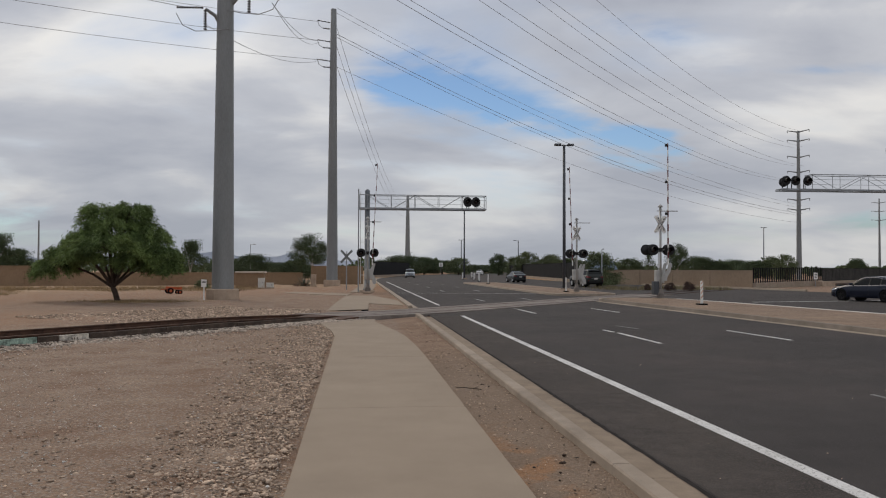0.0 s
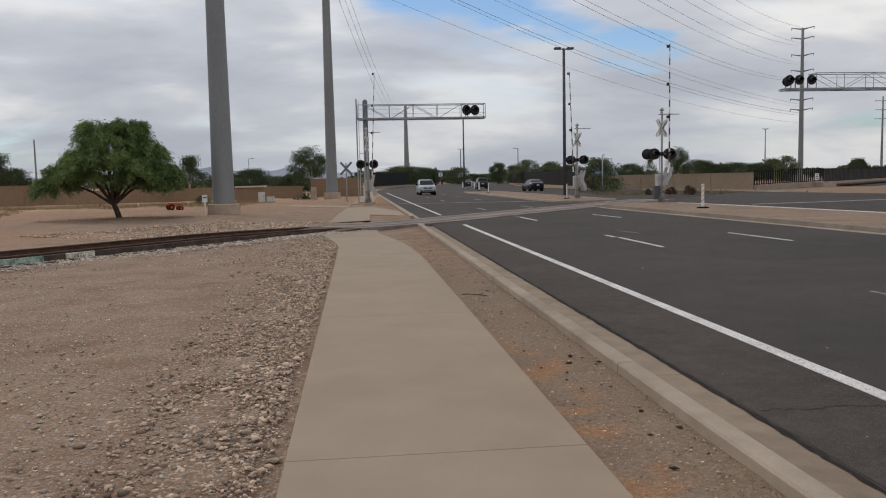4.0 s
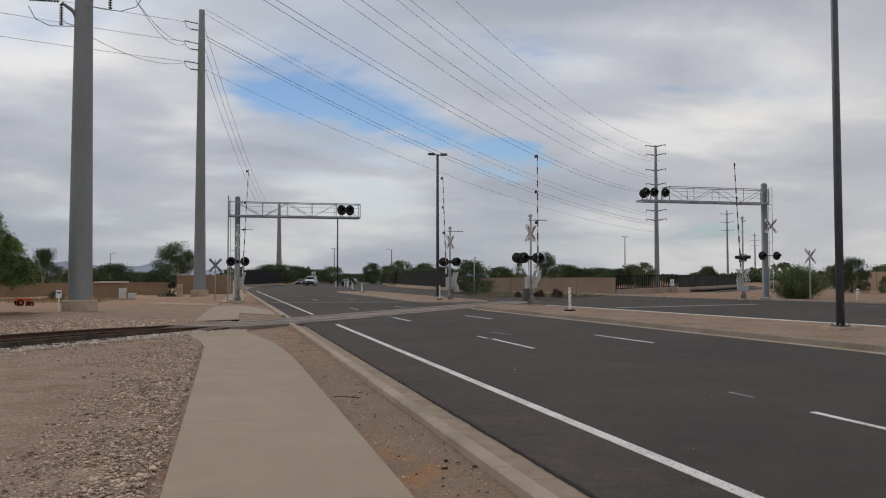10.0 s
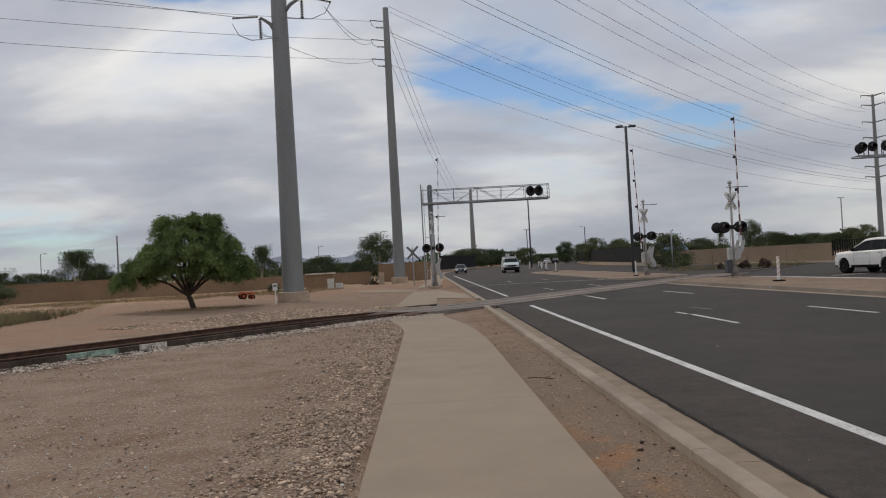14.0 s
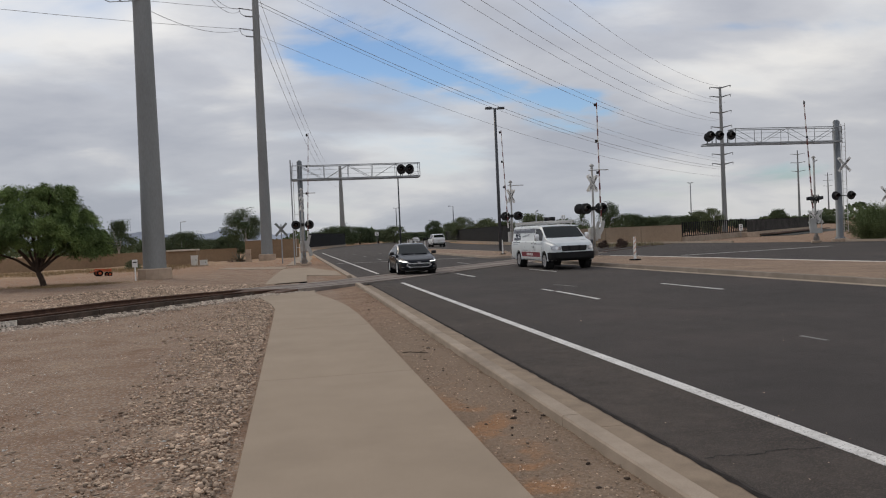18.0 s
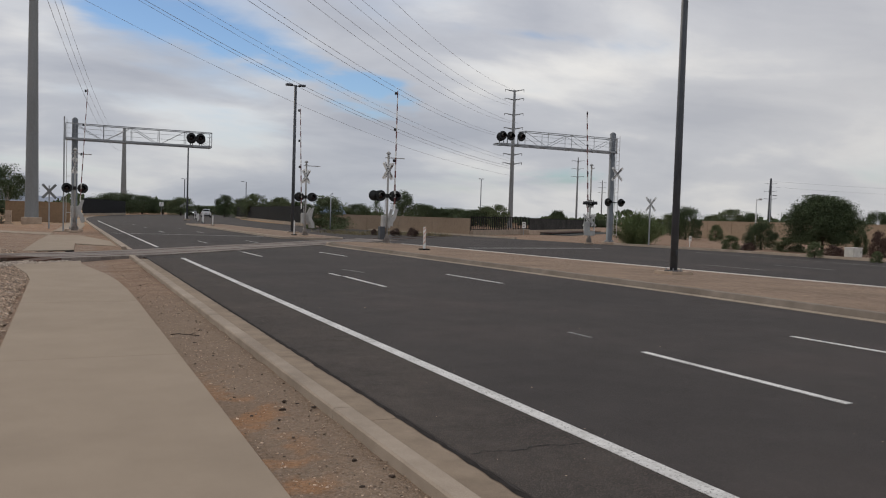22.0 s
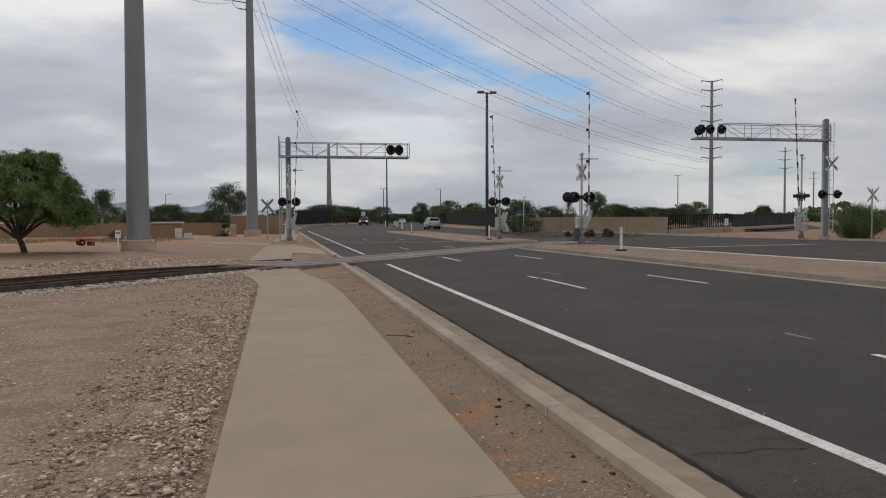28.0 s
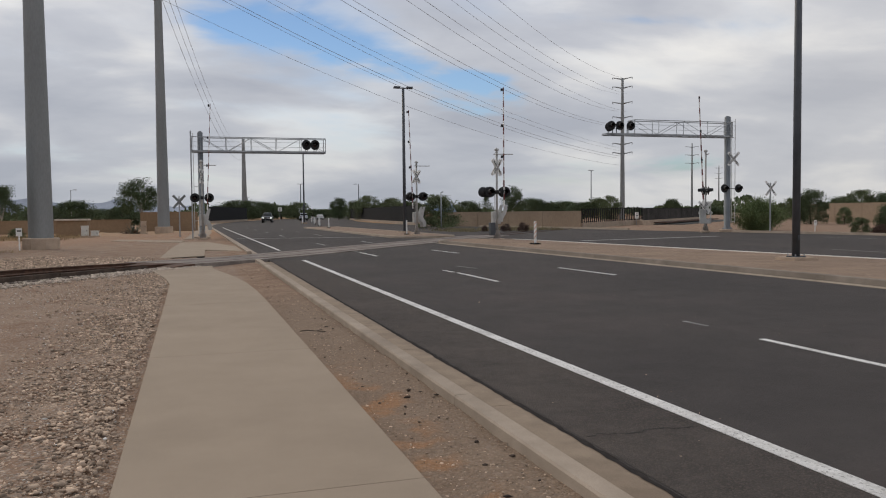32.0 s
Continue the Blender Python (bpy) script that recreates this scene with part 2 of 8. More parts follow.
def layered(name, cols, scales, rough, bump, speck=None, stretch=(1, 1, 1), grain=(0.55, 0.45)):
    """Broad patches, grain and pebbles in one weathered ground surface."""
    m = bpy.data.materials.new(name)
    m.use_nodes = True
    nt = m.node_tree
    b = nt.nodes["Principled BSDF"]
    N = nt.nodes.new
    tc, mp = N("ShaderNodeTexCoord"), N("ShaderNodeMapping")
    mp.inputs["Scale"].default_value = stretch
    link(nt, tc.outputs["Object"], mp.inputs[0])
    v = mp.outputs[0]
    r = N("ShaderNodeValToRGB")
    els = r.color_ramp.elements
    els[0].position, els[0].color = 0.32, (*cols[0], 1)
    els[1].position, els[1].color = 0.68, (*cols[-1], 1)
    for i, c in enumerate(cols[1:-1]):
        els.new(0.32 + 0.36 * (i + 1) / (len(cols) - 1)).color = (*c, 1)
    link(nt, noise_node(nt, v, scales[0], 6, 0.6), r.inputs[0])
    col = r.outputs[0]
    g = noise_node(nt, v, scales[1], 4, 0.6)
    for fac, src in ((grain[0], g), (grain[1], noise_node(nt, v, scales[2], 2))):
        mx = N("ShaderNodeMix")
        mx.data_type, mx.blend_type = "RGBA", "OVERLAY"
        mx.inputs[0].default_value = fac
        link(nt, col, mx.inputs[6])
        link(nt, src, mx.inputs[7])
        col = mx.outputs[2]
    height = g
    if speck:
        vo = N("ShaderNodeTexVoronoi")
        vo.inputs["Scale"].default_value = speck[0]
        link(nt, v, vo.inputs["Vector"])
        hs = N("ShaderNodeSeparateColor")
        link(nt, vo.outputs["Color"], hs.inputs[0])
        st = N("ShaderNodeMapRange")
        link(nt, hs.outputs[0], st.inputs[0])
        st.inputs["From Min"].default_value, st.inputs["From Max"].default_value = speck[1], speck[1] + 0.12
        st.inputs["To Max"].default_value = speck[3]
        mx = N("ShaderNodeMix")
        mx.data_type = "RGBA"
        link(nt, st.outputs[0], mx.inputs[0])
        link(nt, col, mx.inputs[6])
        mx.inputs[7].default_value = (*speck[2], 1)
        col = mx.outputs[2]
        ad = N("ShaderNodeMath")
        ad.operation = "SUBTRACT"
        link(nt, g, ad.inputs[0])
        link(nt, vo.outputs["Distance"], ad.inputs[1])
        height = ad.outputs[0]
    link(nt, col, b.inputs["Base Color"])
    b.inputs["Roughness"].default_value = rough
    b.inputs["Specular IOR Level"].default_value = 0.25
    bp = N("ShaderNodeBump")
    bp.inputs["Strength"].default_value, bp.inputs["Distance"].default_value = bump, 0.02
    link(nt, height, bp.inputs["Height"])
    link(nt, bp.outputs[0], b.inputs["Normal"])
    MATS[name] = m
    return m


ASPHALT = layered("asphalt", [(0.047, 0.0415, 0.040), (0.057, 0.050, 0.0475), (0.072, 0.060, 0.056)], (0.22, 1.6, 150), 0.9, 0.4, (120, 0.86, (0.13, 0.112, 0.10), 0.4), grain=(0.30, 0.45))
SOIL = layered("tan_soil", [(0.195, 0.138, 0.100), (0.242, 0.172, 0.124), (0.292, 0.207, 0.147)], (0.5, 6, 90), 0.95, 0.5, (45, 0.80, (0.448, 0.360, 0.288), 0.45))
CONCRETE = layered("sidewalk_concrete", [(0.298, 0.238, 0.180), (0.318, 0.255, 0.193), (0.334, 0.268, 0.204)], (0.35, 1.4, 240), 0.9, 0.05, grain=(0.11, 0.30))
GUTTER = layered("gutter_concrete", [(0.215, 0.165, 0.122), (0.262, 0.205, 0.152), (0.305, 0.240, 0.180)], (0.9, 4.0, 120), 0.92, 0.2, grain=(0.35, 0.35))
KERB = layered("kerb_concrete", [(0.278, 0.226, 0.178), (0.338, 0.278, 0.220), (0.388, 0.320, 0.256)], (0.8, 3.0, 120), 0.9, 0.15, grain=(0.30, 0.30))
# near median kerb: the shade on its face is mixed into this darker colour
KERBD = layered("shaded_face_kerb_concrete", [(0.185, 0.155, 0.128), (0.222, 0.188, 0.156), (0.262, 0.224, 0.188)], (0.8, 3.0, 120), 0.9, 0.15, grain=(0.30, 0.30))
# far median kerb: the light on its top is painted in as near-white concrete
KERBW = layered("lit_kerb_concrete", [(0.50, 0.47, 0.43), (0.60, 0.57, 0.53), (0.68, 0.65, 0.61)], (0.8, 3.0, 120), 0.85, 0.12, grain=(0.30, 0.30))
PANEL = layered("crossing_concrete", [(0.150, 0.127, 0.112), (0.205, 0.176, 0.157), (0.27, 0.235, 0.208)], (0.8, 10, 120), 0.85, 0.25)
WALLM = layered("block_wall", [(0.225, 0.150, 0.093), (0.262, 0.178, 0.112), (0.30, 0.208, 0.134)], (0.2, 5, 60), 0.95, 0.2, grain=(0.25, 0.3))
WALLP = layered("pale_block_wall", [(0.262, 0.196, 0.140), (0.300, 0.228, 0.165), (0.335, 0.258, 0.190)], (0.2, 5, 60), 0.95, 0.2, grain=(0.25, 0.3))
PAINT = layered("road_paint", [(0.50, 0.49, 0.47), (0.66, 0.65, 0.63), (0.74, 0.73, 0.71)], (1.6, 16, 140), 0.7, 0.15, (70, 0.86, (0.16, 0.155, 0.15), 0.7))
FADED = layered("faded_paint", [(0.20, 0.195, 0.19), (0.33, 0.325, 0.315), (0.44, 0.43, 0.42)], (1.6, 16, 140), 0.75, 0.15)
WORN = layered("worn_paint", [(0.10, 0.098, 0.095), (0.19, 0.185, 0.18), (0.30, 0.29, 0.28)], (2.2, 16, 140), 0.75, 0.15)
GALV = mat("galvanised_steel", (0.32, 0.335, 0.35), 0.5, 0.35, 1.2, 0.12, 0.05, 30)
POLEM = mat("weathered_steel_pole", (0.235, 0.245, 0.248), 0.6, 0.3, 0.6, 0.12, 0.04, 18, stretch=(1, 1, 0.25))
POSTM = mat("dull_grey_post", (0.16, 0.175, 0.19), 0.6, 0.25, 1.0, 0.15, 0.04, 20)
ALU = mat("aluminium", (0.55, 0.55, 0.54), 0.45, 0.5, 3, 0.12, 0.03)
SILVERP = mat("silver_grey_paint", (0.42, 0.415, 0.40), 0.55, 0.1, 2, 0.15, 0.05)
DARKPOLE = mat("dark_grey_pole_paint", (0.070, 0.076, 0.086), 0.5, 0.2, 2, 0.2, 0.03)
BLACK = mat("flat_black_paint", (0.014, 0.014, 0.015), 0.6, 0, 5, 0.2, 0.03)
RUBBER = mat("black_rubber", (0.011, 0.011, 0.012), 0.9, 0, 8, 0.2, 0.1, spec=0.1)
WHITE = mat("white_sheeting", (0.80, 0.79, 0.77), 0.5, 0, 6, 0.08, 0.02)
REDS = mat("red_sheeting", (0.15, 0.03, 0.03), 0.5, 0, 6, 0.15, 0.02)
REDLENS = mat("red_lens", (0.012, 0.004, 0.004), 0.2, 0, 5, 0.1, 0.0)
RUST = mat("rusty_rail", (0.085, 0.045, 0.03), 0.8, 0.2, 6, 0.35, 0.3, 60)
TIEM = mat("creosote_tie", (0.072, 0.052, 0.040), 0.9, 0, 5, 0.4, 0.5, 40)
TIEG = mat("green_painted_tie", (0.27, 0.36, 0.30), 0.8, 0, 9, 0.5, 0.4, 40)
TIEW = mat("white_painted_tie", (0.50, 0.46, 0.40), 0.8, 0, 9, 0.5, 0.4, 40)
CERAMIC = mat("dark_insulator", (0.05, 0.045, 0.045), 0.35, 0, 5, 0.1, 0.0)
WIREM = mat("conductor_aluminium", (0.29, 0.295, 0.305), 0.6, 0.2, 5, 0.1, 0.0)
FENCEM = mat("black_fence_paint", (0.014, 0.0145, 0.016), 0.85, 0.0, 2, 0.3, 0.05, spec=0.15)
SCREENM = mat("weathered_grey_screen", (0.058, 0.054, 0.050), 0.9, 0.0, 0.6, 0.35, 0.05, spec=0.15)
BLOCK = mat("footing_concrete", (0.414, 0.320, 0.243), 0.9, 0, 2, 0.16, 0.25, 40)
BARK = mat("brown_bark", (0.060, 0.042, 0.032), 0.95, 0, 6, 0.35, 0.6, 30)
PALEBARK = mat("pale_bark", (0.40, 0.36, 0.31), 0.9, 0, 4, 0.25, 0.4, 30)
LEAF = mat("mesquite_leaf", (0.150, 0.206, 0.068), 0.7, 0, 0.9, 0.25, 0.0, 8, alt=(0.068, 0.104, 0.034), isl=0.40, spec=0.2)
LEAFD = mat("dark_leaf", (0.078, 0.104, 0.052), 0.8, 0, 0.5, 0.30, 0.0, 6, isl=0.22, spec=0.2)
LEAFO = mat("olive_leaf", (0.122, 0.146, 0.074), 0.8, 0, 0.7, 0.3, 0.0, 6, isl=0.22, spec=0.2)
DRYLEAF = mat("dry_brown_leaf", (0.13, 0.075, 0.055), 0.85, 0, 0.9, 0.3, 0.0, 6)
LEAFF = mat("feathery_leaf", (0.145, 0.185, 0.082), 0.8, 0, 0.7, 0.25, 0.0, 6, isl=0.25, spec=0.2)
LEAFR = mat("reddish_shrub_leaf", (0.080, 0.046, 0.036), 0.7, 0, 0.9, 0.3, 0.0, 6, rnd=0.15)
SAGE = mat("grey_green_shrub_leaf", (0.124, 0.137, 0.106), 0.75, 0, 0.9, 0.3, 0.0, 6, rnd=0.15)
STRAW = mat("dry_grass", (0.30, 0.215, 0.115), 0.9, 0, 0.4, 0.3, 0.0, 5)
STRAWG = mat("green_brown_weeds", (0.20, 0.17, 0.092), 0.9, 0, 0.4, 0.35, 0.0, 5)
STONE = mat("crushed_stone", (0.420, 0.316, 0.235), 0.95, 0, 9, 0.25, 0.1, 30, isl=0.62)
STONEP = mat("pale_ballast", (0.44, 0.37, 0.305), 0.95, 0, 9, 0.25, 0.1, 30, isl=0.45)
STONEW = mat("white_pebble", (0.62, 0.59, 0.55), 0.9, 0, 9, 0.2, 0.1, 30)
# distance haze is painted into the ridge's pale blue base colour
HILL = mat("haze_tinted_mountain", (0.28, 0.315, 0.38), 1.0, 0, 0.004, 0.12, 0.0, 0.05)

# ---- builders ----


def ob_of(name, bm, material, smooth=False):
    me = bpy.data.meshes.new(name)
    bm.to_mesh(me)
    bm.free()
    if smooth:
        for p in me.polygons:
            p.use_smooth = True
    me.materials.append(material)
    return new(name, me)


def part(name, bm, material, parent, label="", smooth=False):
    ob = ob_of(name, bm, material, smooth)
    ob.parent = parent
    if label:
        ob["label"] = label
    return ob


def thing(name, m, label, category, group="", kind=""):
    ob = new(name)
    ob.empty_display_size = 0.2
    ob.matrix_basis = m
    return tagged(ob, label, category, group, kind)


def pydata(name, verts, faces, material, parent=None, smooth=False):
    me = bpy.data.meshes.new(name)
    me.from_pydata([tuple(v) for v in verts], [], faces)
    me.update()
    if smooth:
        for p in me.polygons:
            p.use_smooth = True
    me.materials.append(material)
    ob = new(name, me)
    if parent:
        ob.parent = parent
    return ob


def box(bm, c, s, rot=None, bevel=0.0):
    m = Matrix.Translation(c) @ (rot.to_4x4() if rot else Matrix()) @ Matrix.Diagonal((*s, 1))
    g = bmesh.ops.create_cube(bm, size=1.0, matrix=m)
    if bevel:
        ed = list({e for v in g["verts"] for e in v.link_edges})
        bmesh.ops.bevel(bm, geom=ed, offset=bevel, segments=2, affect="EDGES", profile=0.6)
    return bm


def tube(bm, a, b, r0, r1=None, seg=12, caps=True):
    a, b = Vector(a), Vector(b)
    d = b - a
    q = d.to_track_quat("Z", "Y").to_matrix().to_4x4()
    bmesh.ops.create_cone(bm, cap_ends=caps, segments=seg, radius1=r0, radius2=r0 if r1 is None else r1, depth=d.length, matrix=Matrix.Translation((a + b) / 2) @ q)
    return bm


def lathe(bm, prof, seg=20, m=None, caps=True):
    """Spin (radius, height) rows round z, then place by m."""
    m = m or Matrix()
    rings = []
    for r, z in prof:
        rings.append([bm.verts.new(m @ Vector((r * math.cos(2 * math.pi * i / seg), r * math.sin(2 * math.pi * i / seg), z))) for i in range(seg)])
    for p, q in zip(rings, rings[1:]):
        for i in range(seg):
            bm.faces.new((p[i], p[(i + 1) % seg], q[(i + 1) % seg], q[i]))
    if caps and prof[0][0] > 1e-4:
        bm.faces.new(rings[0][::-1])
    if caps and prof[-1][0] > 1e-4:
        bm.faces.new(rings[-1])
    return bm


def B():
    return bmesh.new()


def slab(bm, pts, z0, z1, bevel=0.0):
    lo = [bm.verts.new((x, y, z0)) for x, y in pts]
    hi = [bm.verts.new((x, y, z1)) for x, y in pts]
    n = len(pts)
    top = bm.faces.new(hi)
    bm.faces.new(lo[::-1])
    for i in range(n):
        bm.faces.new((lo[i], lo[(i + 1) % n], hi[(i + 1) % n], hi[i]))
    bmesh.ops.recalc_face_normals(bm, faces=bm.faces[:])
    if bevel:
        bmesh.ops.bevel(bm, geom=list(top.edges), offset=bevel, segments=2, affect="EDGES")
    return bm


# ---- plan of the road ----


def bend(y):
    """The road swings to the right past the canal."""
    if y < 105:
        return 0.0
    if y < 230:
        return (y - 105) ** 2 / 800
    return 125 ** 2 / 800 + (y - 230) * 125 / 400


def lerp(y, rows):
    return float(np.interp(y, [r[0] for r in rows], [r[1] for r in rows]))


def road_left(y):
    return 2.68 + bend(y)


def road_right(y):
    return lerp(y, [(-80, 40), (36, 40), (48, 37.6), (99, 28.2), (200, 28.2)]) + bend(y)


def med_near(y):
    return lerp(y, [(-80, 14.1), (16, 14.0), (38, 13.0), (55, 12.6), (110, 12.2)]) + bend(y)


def med_far(y):
    return lerp(y, [(-80, 21.3), (15, 20.75), (21.7, 19.75), (28.3, 18.9), (37, 18.1), (42, 17.2), (56, 16.9), (110, 15.8)]) + bend(y)


LAND = 0.05
# the track crosses at an angle: a point on it and its direction
T0 = Vector((2.1, 31.3))
TD = Vector((0.648, 0.762)).normalized()
TN = Vector((-TD.y, TD.x))


def swing(s):
    """West of the road the track turns slightly towards the walk."""
    return -0.055 * max(0.0, -s - 2.0)


def on_track(s, o):
    p = T0 + TD * s + TN * (o + swing(s))
    return p.x, p.y


def track_z(s):
    """Rail-top height along the track: flush in the road, proud on the ballast."""
    return lerp(s, [(-80, 0.26), (-10, 0.26), (-7, 0.20), (-4, 0.11), (0.5, 0.035), (60, 0.035)])

# ---- ground: one sheet to the horizon, lower under the road ----


def build_ground():
    xs = np.unique(np.concatenate([[-3500, -1800, -900, -500, -300], np.linspace(-200, -40, 17), np.arange(-38, -14, 1.0), np.arange(-14, -2.5, 0.3), np.arange(-2.5, 2.31, 0.12), [2.45, 2.6], np.arange(3, 45, 1.5), np.arange(46, 100, 4), [120, 160, 220, 300, 500, 900, 1800, 3500]]).round(3))
    ys = np.unique(np.concatenate([[-600, -300, -120, -60, -30, -15, -6, 0], np.arange(2, 26, 0.14), np.arange(26, 60, 0.7), np.arange(60, 120, 2.5), np.arange(125, 260, 9), [300, 400, 600, 900, 1500, 2500, 4000]]).round(3))
    X, Y = np.meshgrid(xs, ys)
    rng = np.random.default_rng(4)
    left = np.vectorize(road_left)(ys)[:, None]
    right = np.vectorize(road_right)(ys)[:, None]
    Z = np.full(X.shape, LAND)
    inside = (X > left - 0.25) & (X < right + 1.0)
    rough = rng.normal(0, 1, X.shape)
    for _ in range(2):
        rough = (rough + np.roll(rough, 1, 0) + np.roll(rough, 1, 1) + np.roll(rough, -1, 0)) / 4
    far = np.clip(np.hypot(X, Y) / 60, 0, 1)
    Z = Z + rough * (0.014 + 0.03 * far) - 0.004
    # ruts and a shallow swale on the open lot, a low rise towards the wall
    Z += 0.02 * np.sin(X * 0.9 + Y * 0.35) * (X < -2)
    Z += np.clip((-X - 9) / 30, 0, 1) * 0.10 * np.sin(Y * 0.12 + 1.0)
    s = (X - T0.x) * TD.x + (Y - T0.y) * TD.y
    o = (X - T0.x) * TN.x + (Y - T0.y) * TN.y
    o = o + 0.055 * np.clip(-s - 2.0, 0, 60)
    bed = np.exp(-((o / 1.9) ** 4)) * np.clip((-s - 2.0) / 4, 0, 1)
    Z = Z * (1 - bed) + 0.055 * bed
    path = (X > -0.75) & (X < 1.6) & (Y < 60)
    Z = np.where(path, LAND - 0.02 + rough * 0.004, Z)
    dip = (np.abs(o) < 2.1) & (s > -6)
    Z = np.where(dip & ~inside, -0.03, Z)
    Z = np.where(inside, -0.06, Z)
    nx = len(xs)
    V = np.stack([X, Y, Z], -1).reshape(-1, 3)
    F = [(j * nx + i, j * nx + i + 1, (j + 1) * nx + i + 1, (j + 1) * nx + i) for j in range(len(ys) - 1) for i in range(nx - 1)]
    g = pydata("ground", V, F, ground_material(), smooth=True)
    tagged(g, "tan desert soil with gravel, dry weeds and bare dirt", "ground", kind="structure")


def ground_material():
    """Grey gravel lot, orange bare dirt past the track, straw-coloured field beyond."""
    m = bpy.data.materials.new("desert_ground")
    m.use_nodes = True
    nt = m.node_tree
    b = nt.nodes["Principled BSDF"]
    N = nt.nodes.new
    tc, sep = N("ShaderNodeTexCoord"), N("ShaderNodeSeparateXYZ")
    v = tc.outputs["Object"]
    link(nt, v, sep.inputs[0])

    def ramp(fac, rows):
        r = N("ShaderNodeValToRGB")
        e = r.color_ramp.elements
        e[0].position, e[0].color = rows[0][0], (*rows[0][1], 1)
        e[1].position, e[1].color = rows[-1][0], (*rows[-1][1], 1)
        for p, c in rows[1:-1]:
            e.new(p).color = (*c, 1)
        link(nt, fac, r.inputs[0])
        return r.outputs[0]

    def step(src, a, c):
        r = N("ShaderNodeMapRange")
        r.interpolation_type = "SMOOTHSTEP"
        link(nt, src, r.inputs[0])
        r.inputs["From Min"].default_value, r.inputs["From Max"].default_value = a, c
        return r.outputs[0]

    def op(kind, a, c):
        n = N("ShaderNodeMath")
        n.operation = kind
        for i, k in enumerate((a, c)):
            if isinstance(k, (int, float)):
                n.inputs[i].default_value = k
            else:
                link(nt, k, n.inputs[i])
        return n.outputs[0]

    def mixc(fac, a, c, kind="MIX"):
        n = N("ShaderNodeMix")
        n.data_type, n.blend_type = "RGBA", kind
        if isinstance(fac, (int, float)):
            n.inputs[0].default_value = fac
        else:
            link(nt, fac, n.inputs[0])
        link(nt, a, n.inputs[6])
        if isinstance(c, tuple):
            n.inputs[7].default_value = (*c, 1)
        else:
            link(nt, c, n.inputs[7])
        return n.outputs[2]

    broad, mid, fine = noise_node(nt, v, 0.16, 5, 0.6), noise_node(nt, v, 1.1, 5, 0.6), noise_node(nt, v, 26, 4, 0.65)
    lot = ramp(mid, [(0.30, (0.222, 0.136, 0.090)), (0.48, (0.268, 0.178, 0.122)), (0.68, (0.328, 0.231, 0.161))])
    dirt = ramp(broad, [(0.30, (0.275, 0.156, 0.090)), (0.5, (0.320, 0.184, 0.107)), (0.7, (0.362, 0.216, 0.131))])
    field = ramp(noise_node(nt, v, 0.3, 6, 0.65), [(0.34, (0.268, 0.168, 0.095)), (0.5, (0.388, 0.240, 0.131)), (0.66, (0.445, 0.306, 0.180))])
    # distance beyond the track, in metres across it, unsettled at its edge
    across = op("ADD", op("MULTIPLY", op("SUBTRACT", sep.outputs[0], T0.x), TN.x), op("MULTIPLY", op("SUBTRACT", sep.outputs[1], T0.y), TN.y))
    across = op("ADD", across, op("MULTIPLY", op("SUBTRACT", mid, 0.5), 5.0))
    # the verge between walk and kerb is rusty in patches
    rusty = op("MULTIPLY", op("MULTIPLY", step(sep.outputs[0], 1.0, 1.3), step(op("MULTIPLY", sep.outputs[1], -1.0), -9.5, -6.5)), step(noise_node(nt, v, 1.9, 3), 0.46, 0.60))
    along = op("ADD", op("MULTIPLY", op("SUBTRACT", sep.outputs[0], T0.x), TD.x), op("MULTIPLY", op("SUBTRACT", sep.outputs[1], T0.y), TD.y))
    grey = op("MULTIPLY", step(along, -11.0, -7.0), op("SUBTRACT", 1.0, step(across, 13.0, 24.0)))
    col = mixc(op("MULTIPLY", step(across, 2.2, 6.5), op("SUBTRACT", 1.0, op("MULTIPLY", grey, 0.85))), lot, dirt)
    col = mixc(step(across, 26.0, 36.0), col, field)
    strip_on = op("MULTIPLY", step(sep.outputs[0], 1.0, 1.2), op("SUBTRACT", 1.0, step(sep.outputs[0], 2.4, 2.6)))
    col = mixc(op("MULTIPLY", op("MULTIPLY", strip_on, op("SUBTRACT", 1.0, step(across, -12.0, -8.0))), 0.65), col, (0.222, 0.168, 0.122))
    rusty = op("MULTIPLY", rusty, op("SUBTRACT", 1.0, step(op("ADD", sep.outputs[0], op("MULTIPLY", op("SUBTRACT", mid, 0.5), 0.8)), 1.55, 1.85)))
    col = mixc(op("MULTIPLY", rusty, 0.6), col, (0.37, 0.185, 0.082))
    vo = N("ShaderNodeTexVoronoi")
    vo.inputs["Scale"].default_value = 52
    link(nt, v, vo.inputs["Vector"])
    hs = N("ShaderNodeSeparateColor")
    link(nt, vo.outputs["Color"], hs.inputs[0])
    stones = op("MULTIPLY", op("MULTIPLY", step(hs.outputs[0], 0.50, 0.66), step(mid, 0.22, 0.50)), op("SUBTRACT", 1.0, op("MULTIPLY", step(sep.outputs[0], 1.15, 1.35), 0.75)))
    col = mixc(op("MULTIPLY", stones, 0.55), col, ramp(hs.outputs[1], [(0.1, (0.16, 0.13, 0.11)), (0.9, (0.47, 0.42, 0.37))]))
    col = mixc(0.55, col, fine, "OVERLAY")
    link(nt, col, b.inputs["Base Color"])
    b.inputs["Roughness"].default_value = 0.95
    b.inputs["Specular IOR Level"].default_value = 0.2
    bp = N("ShaderNodeBump")
    bp.inputs["Strength"].default_value, bp.inputs["Distance"].default_value = 0.6, 0.03
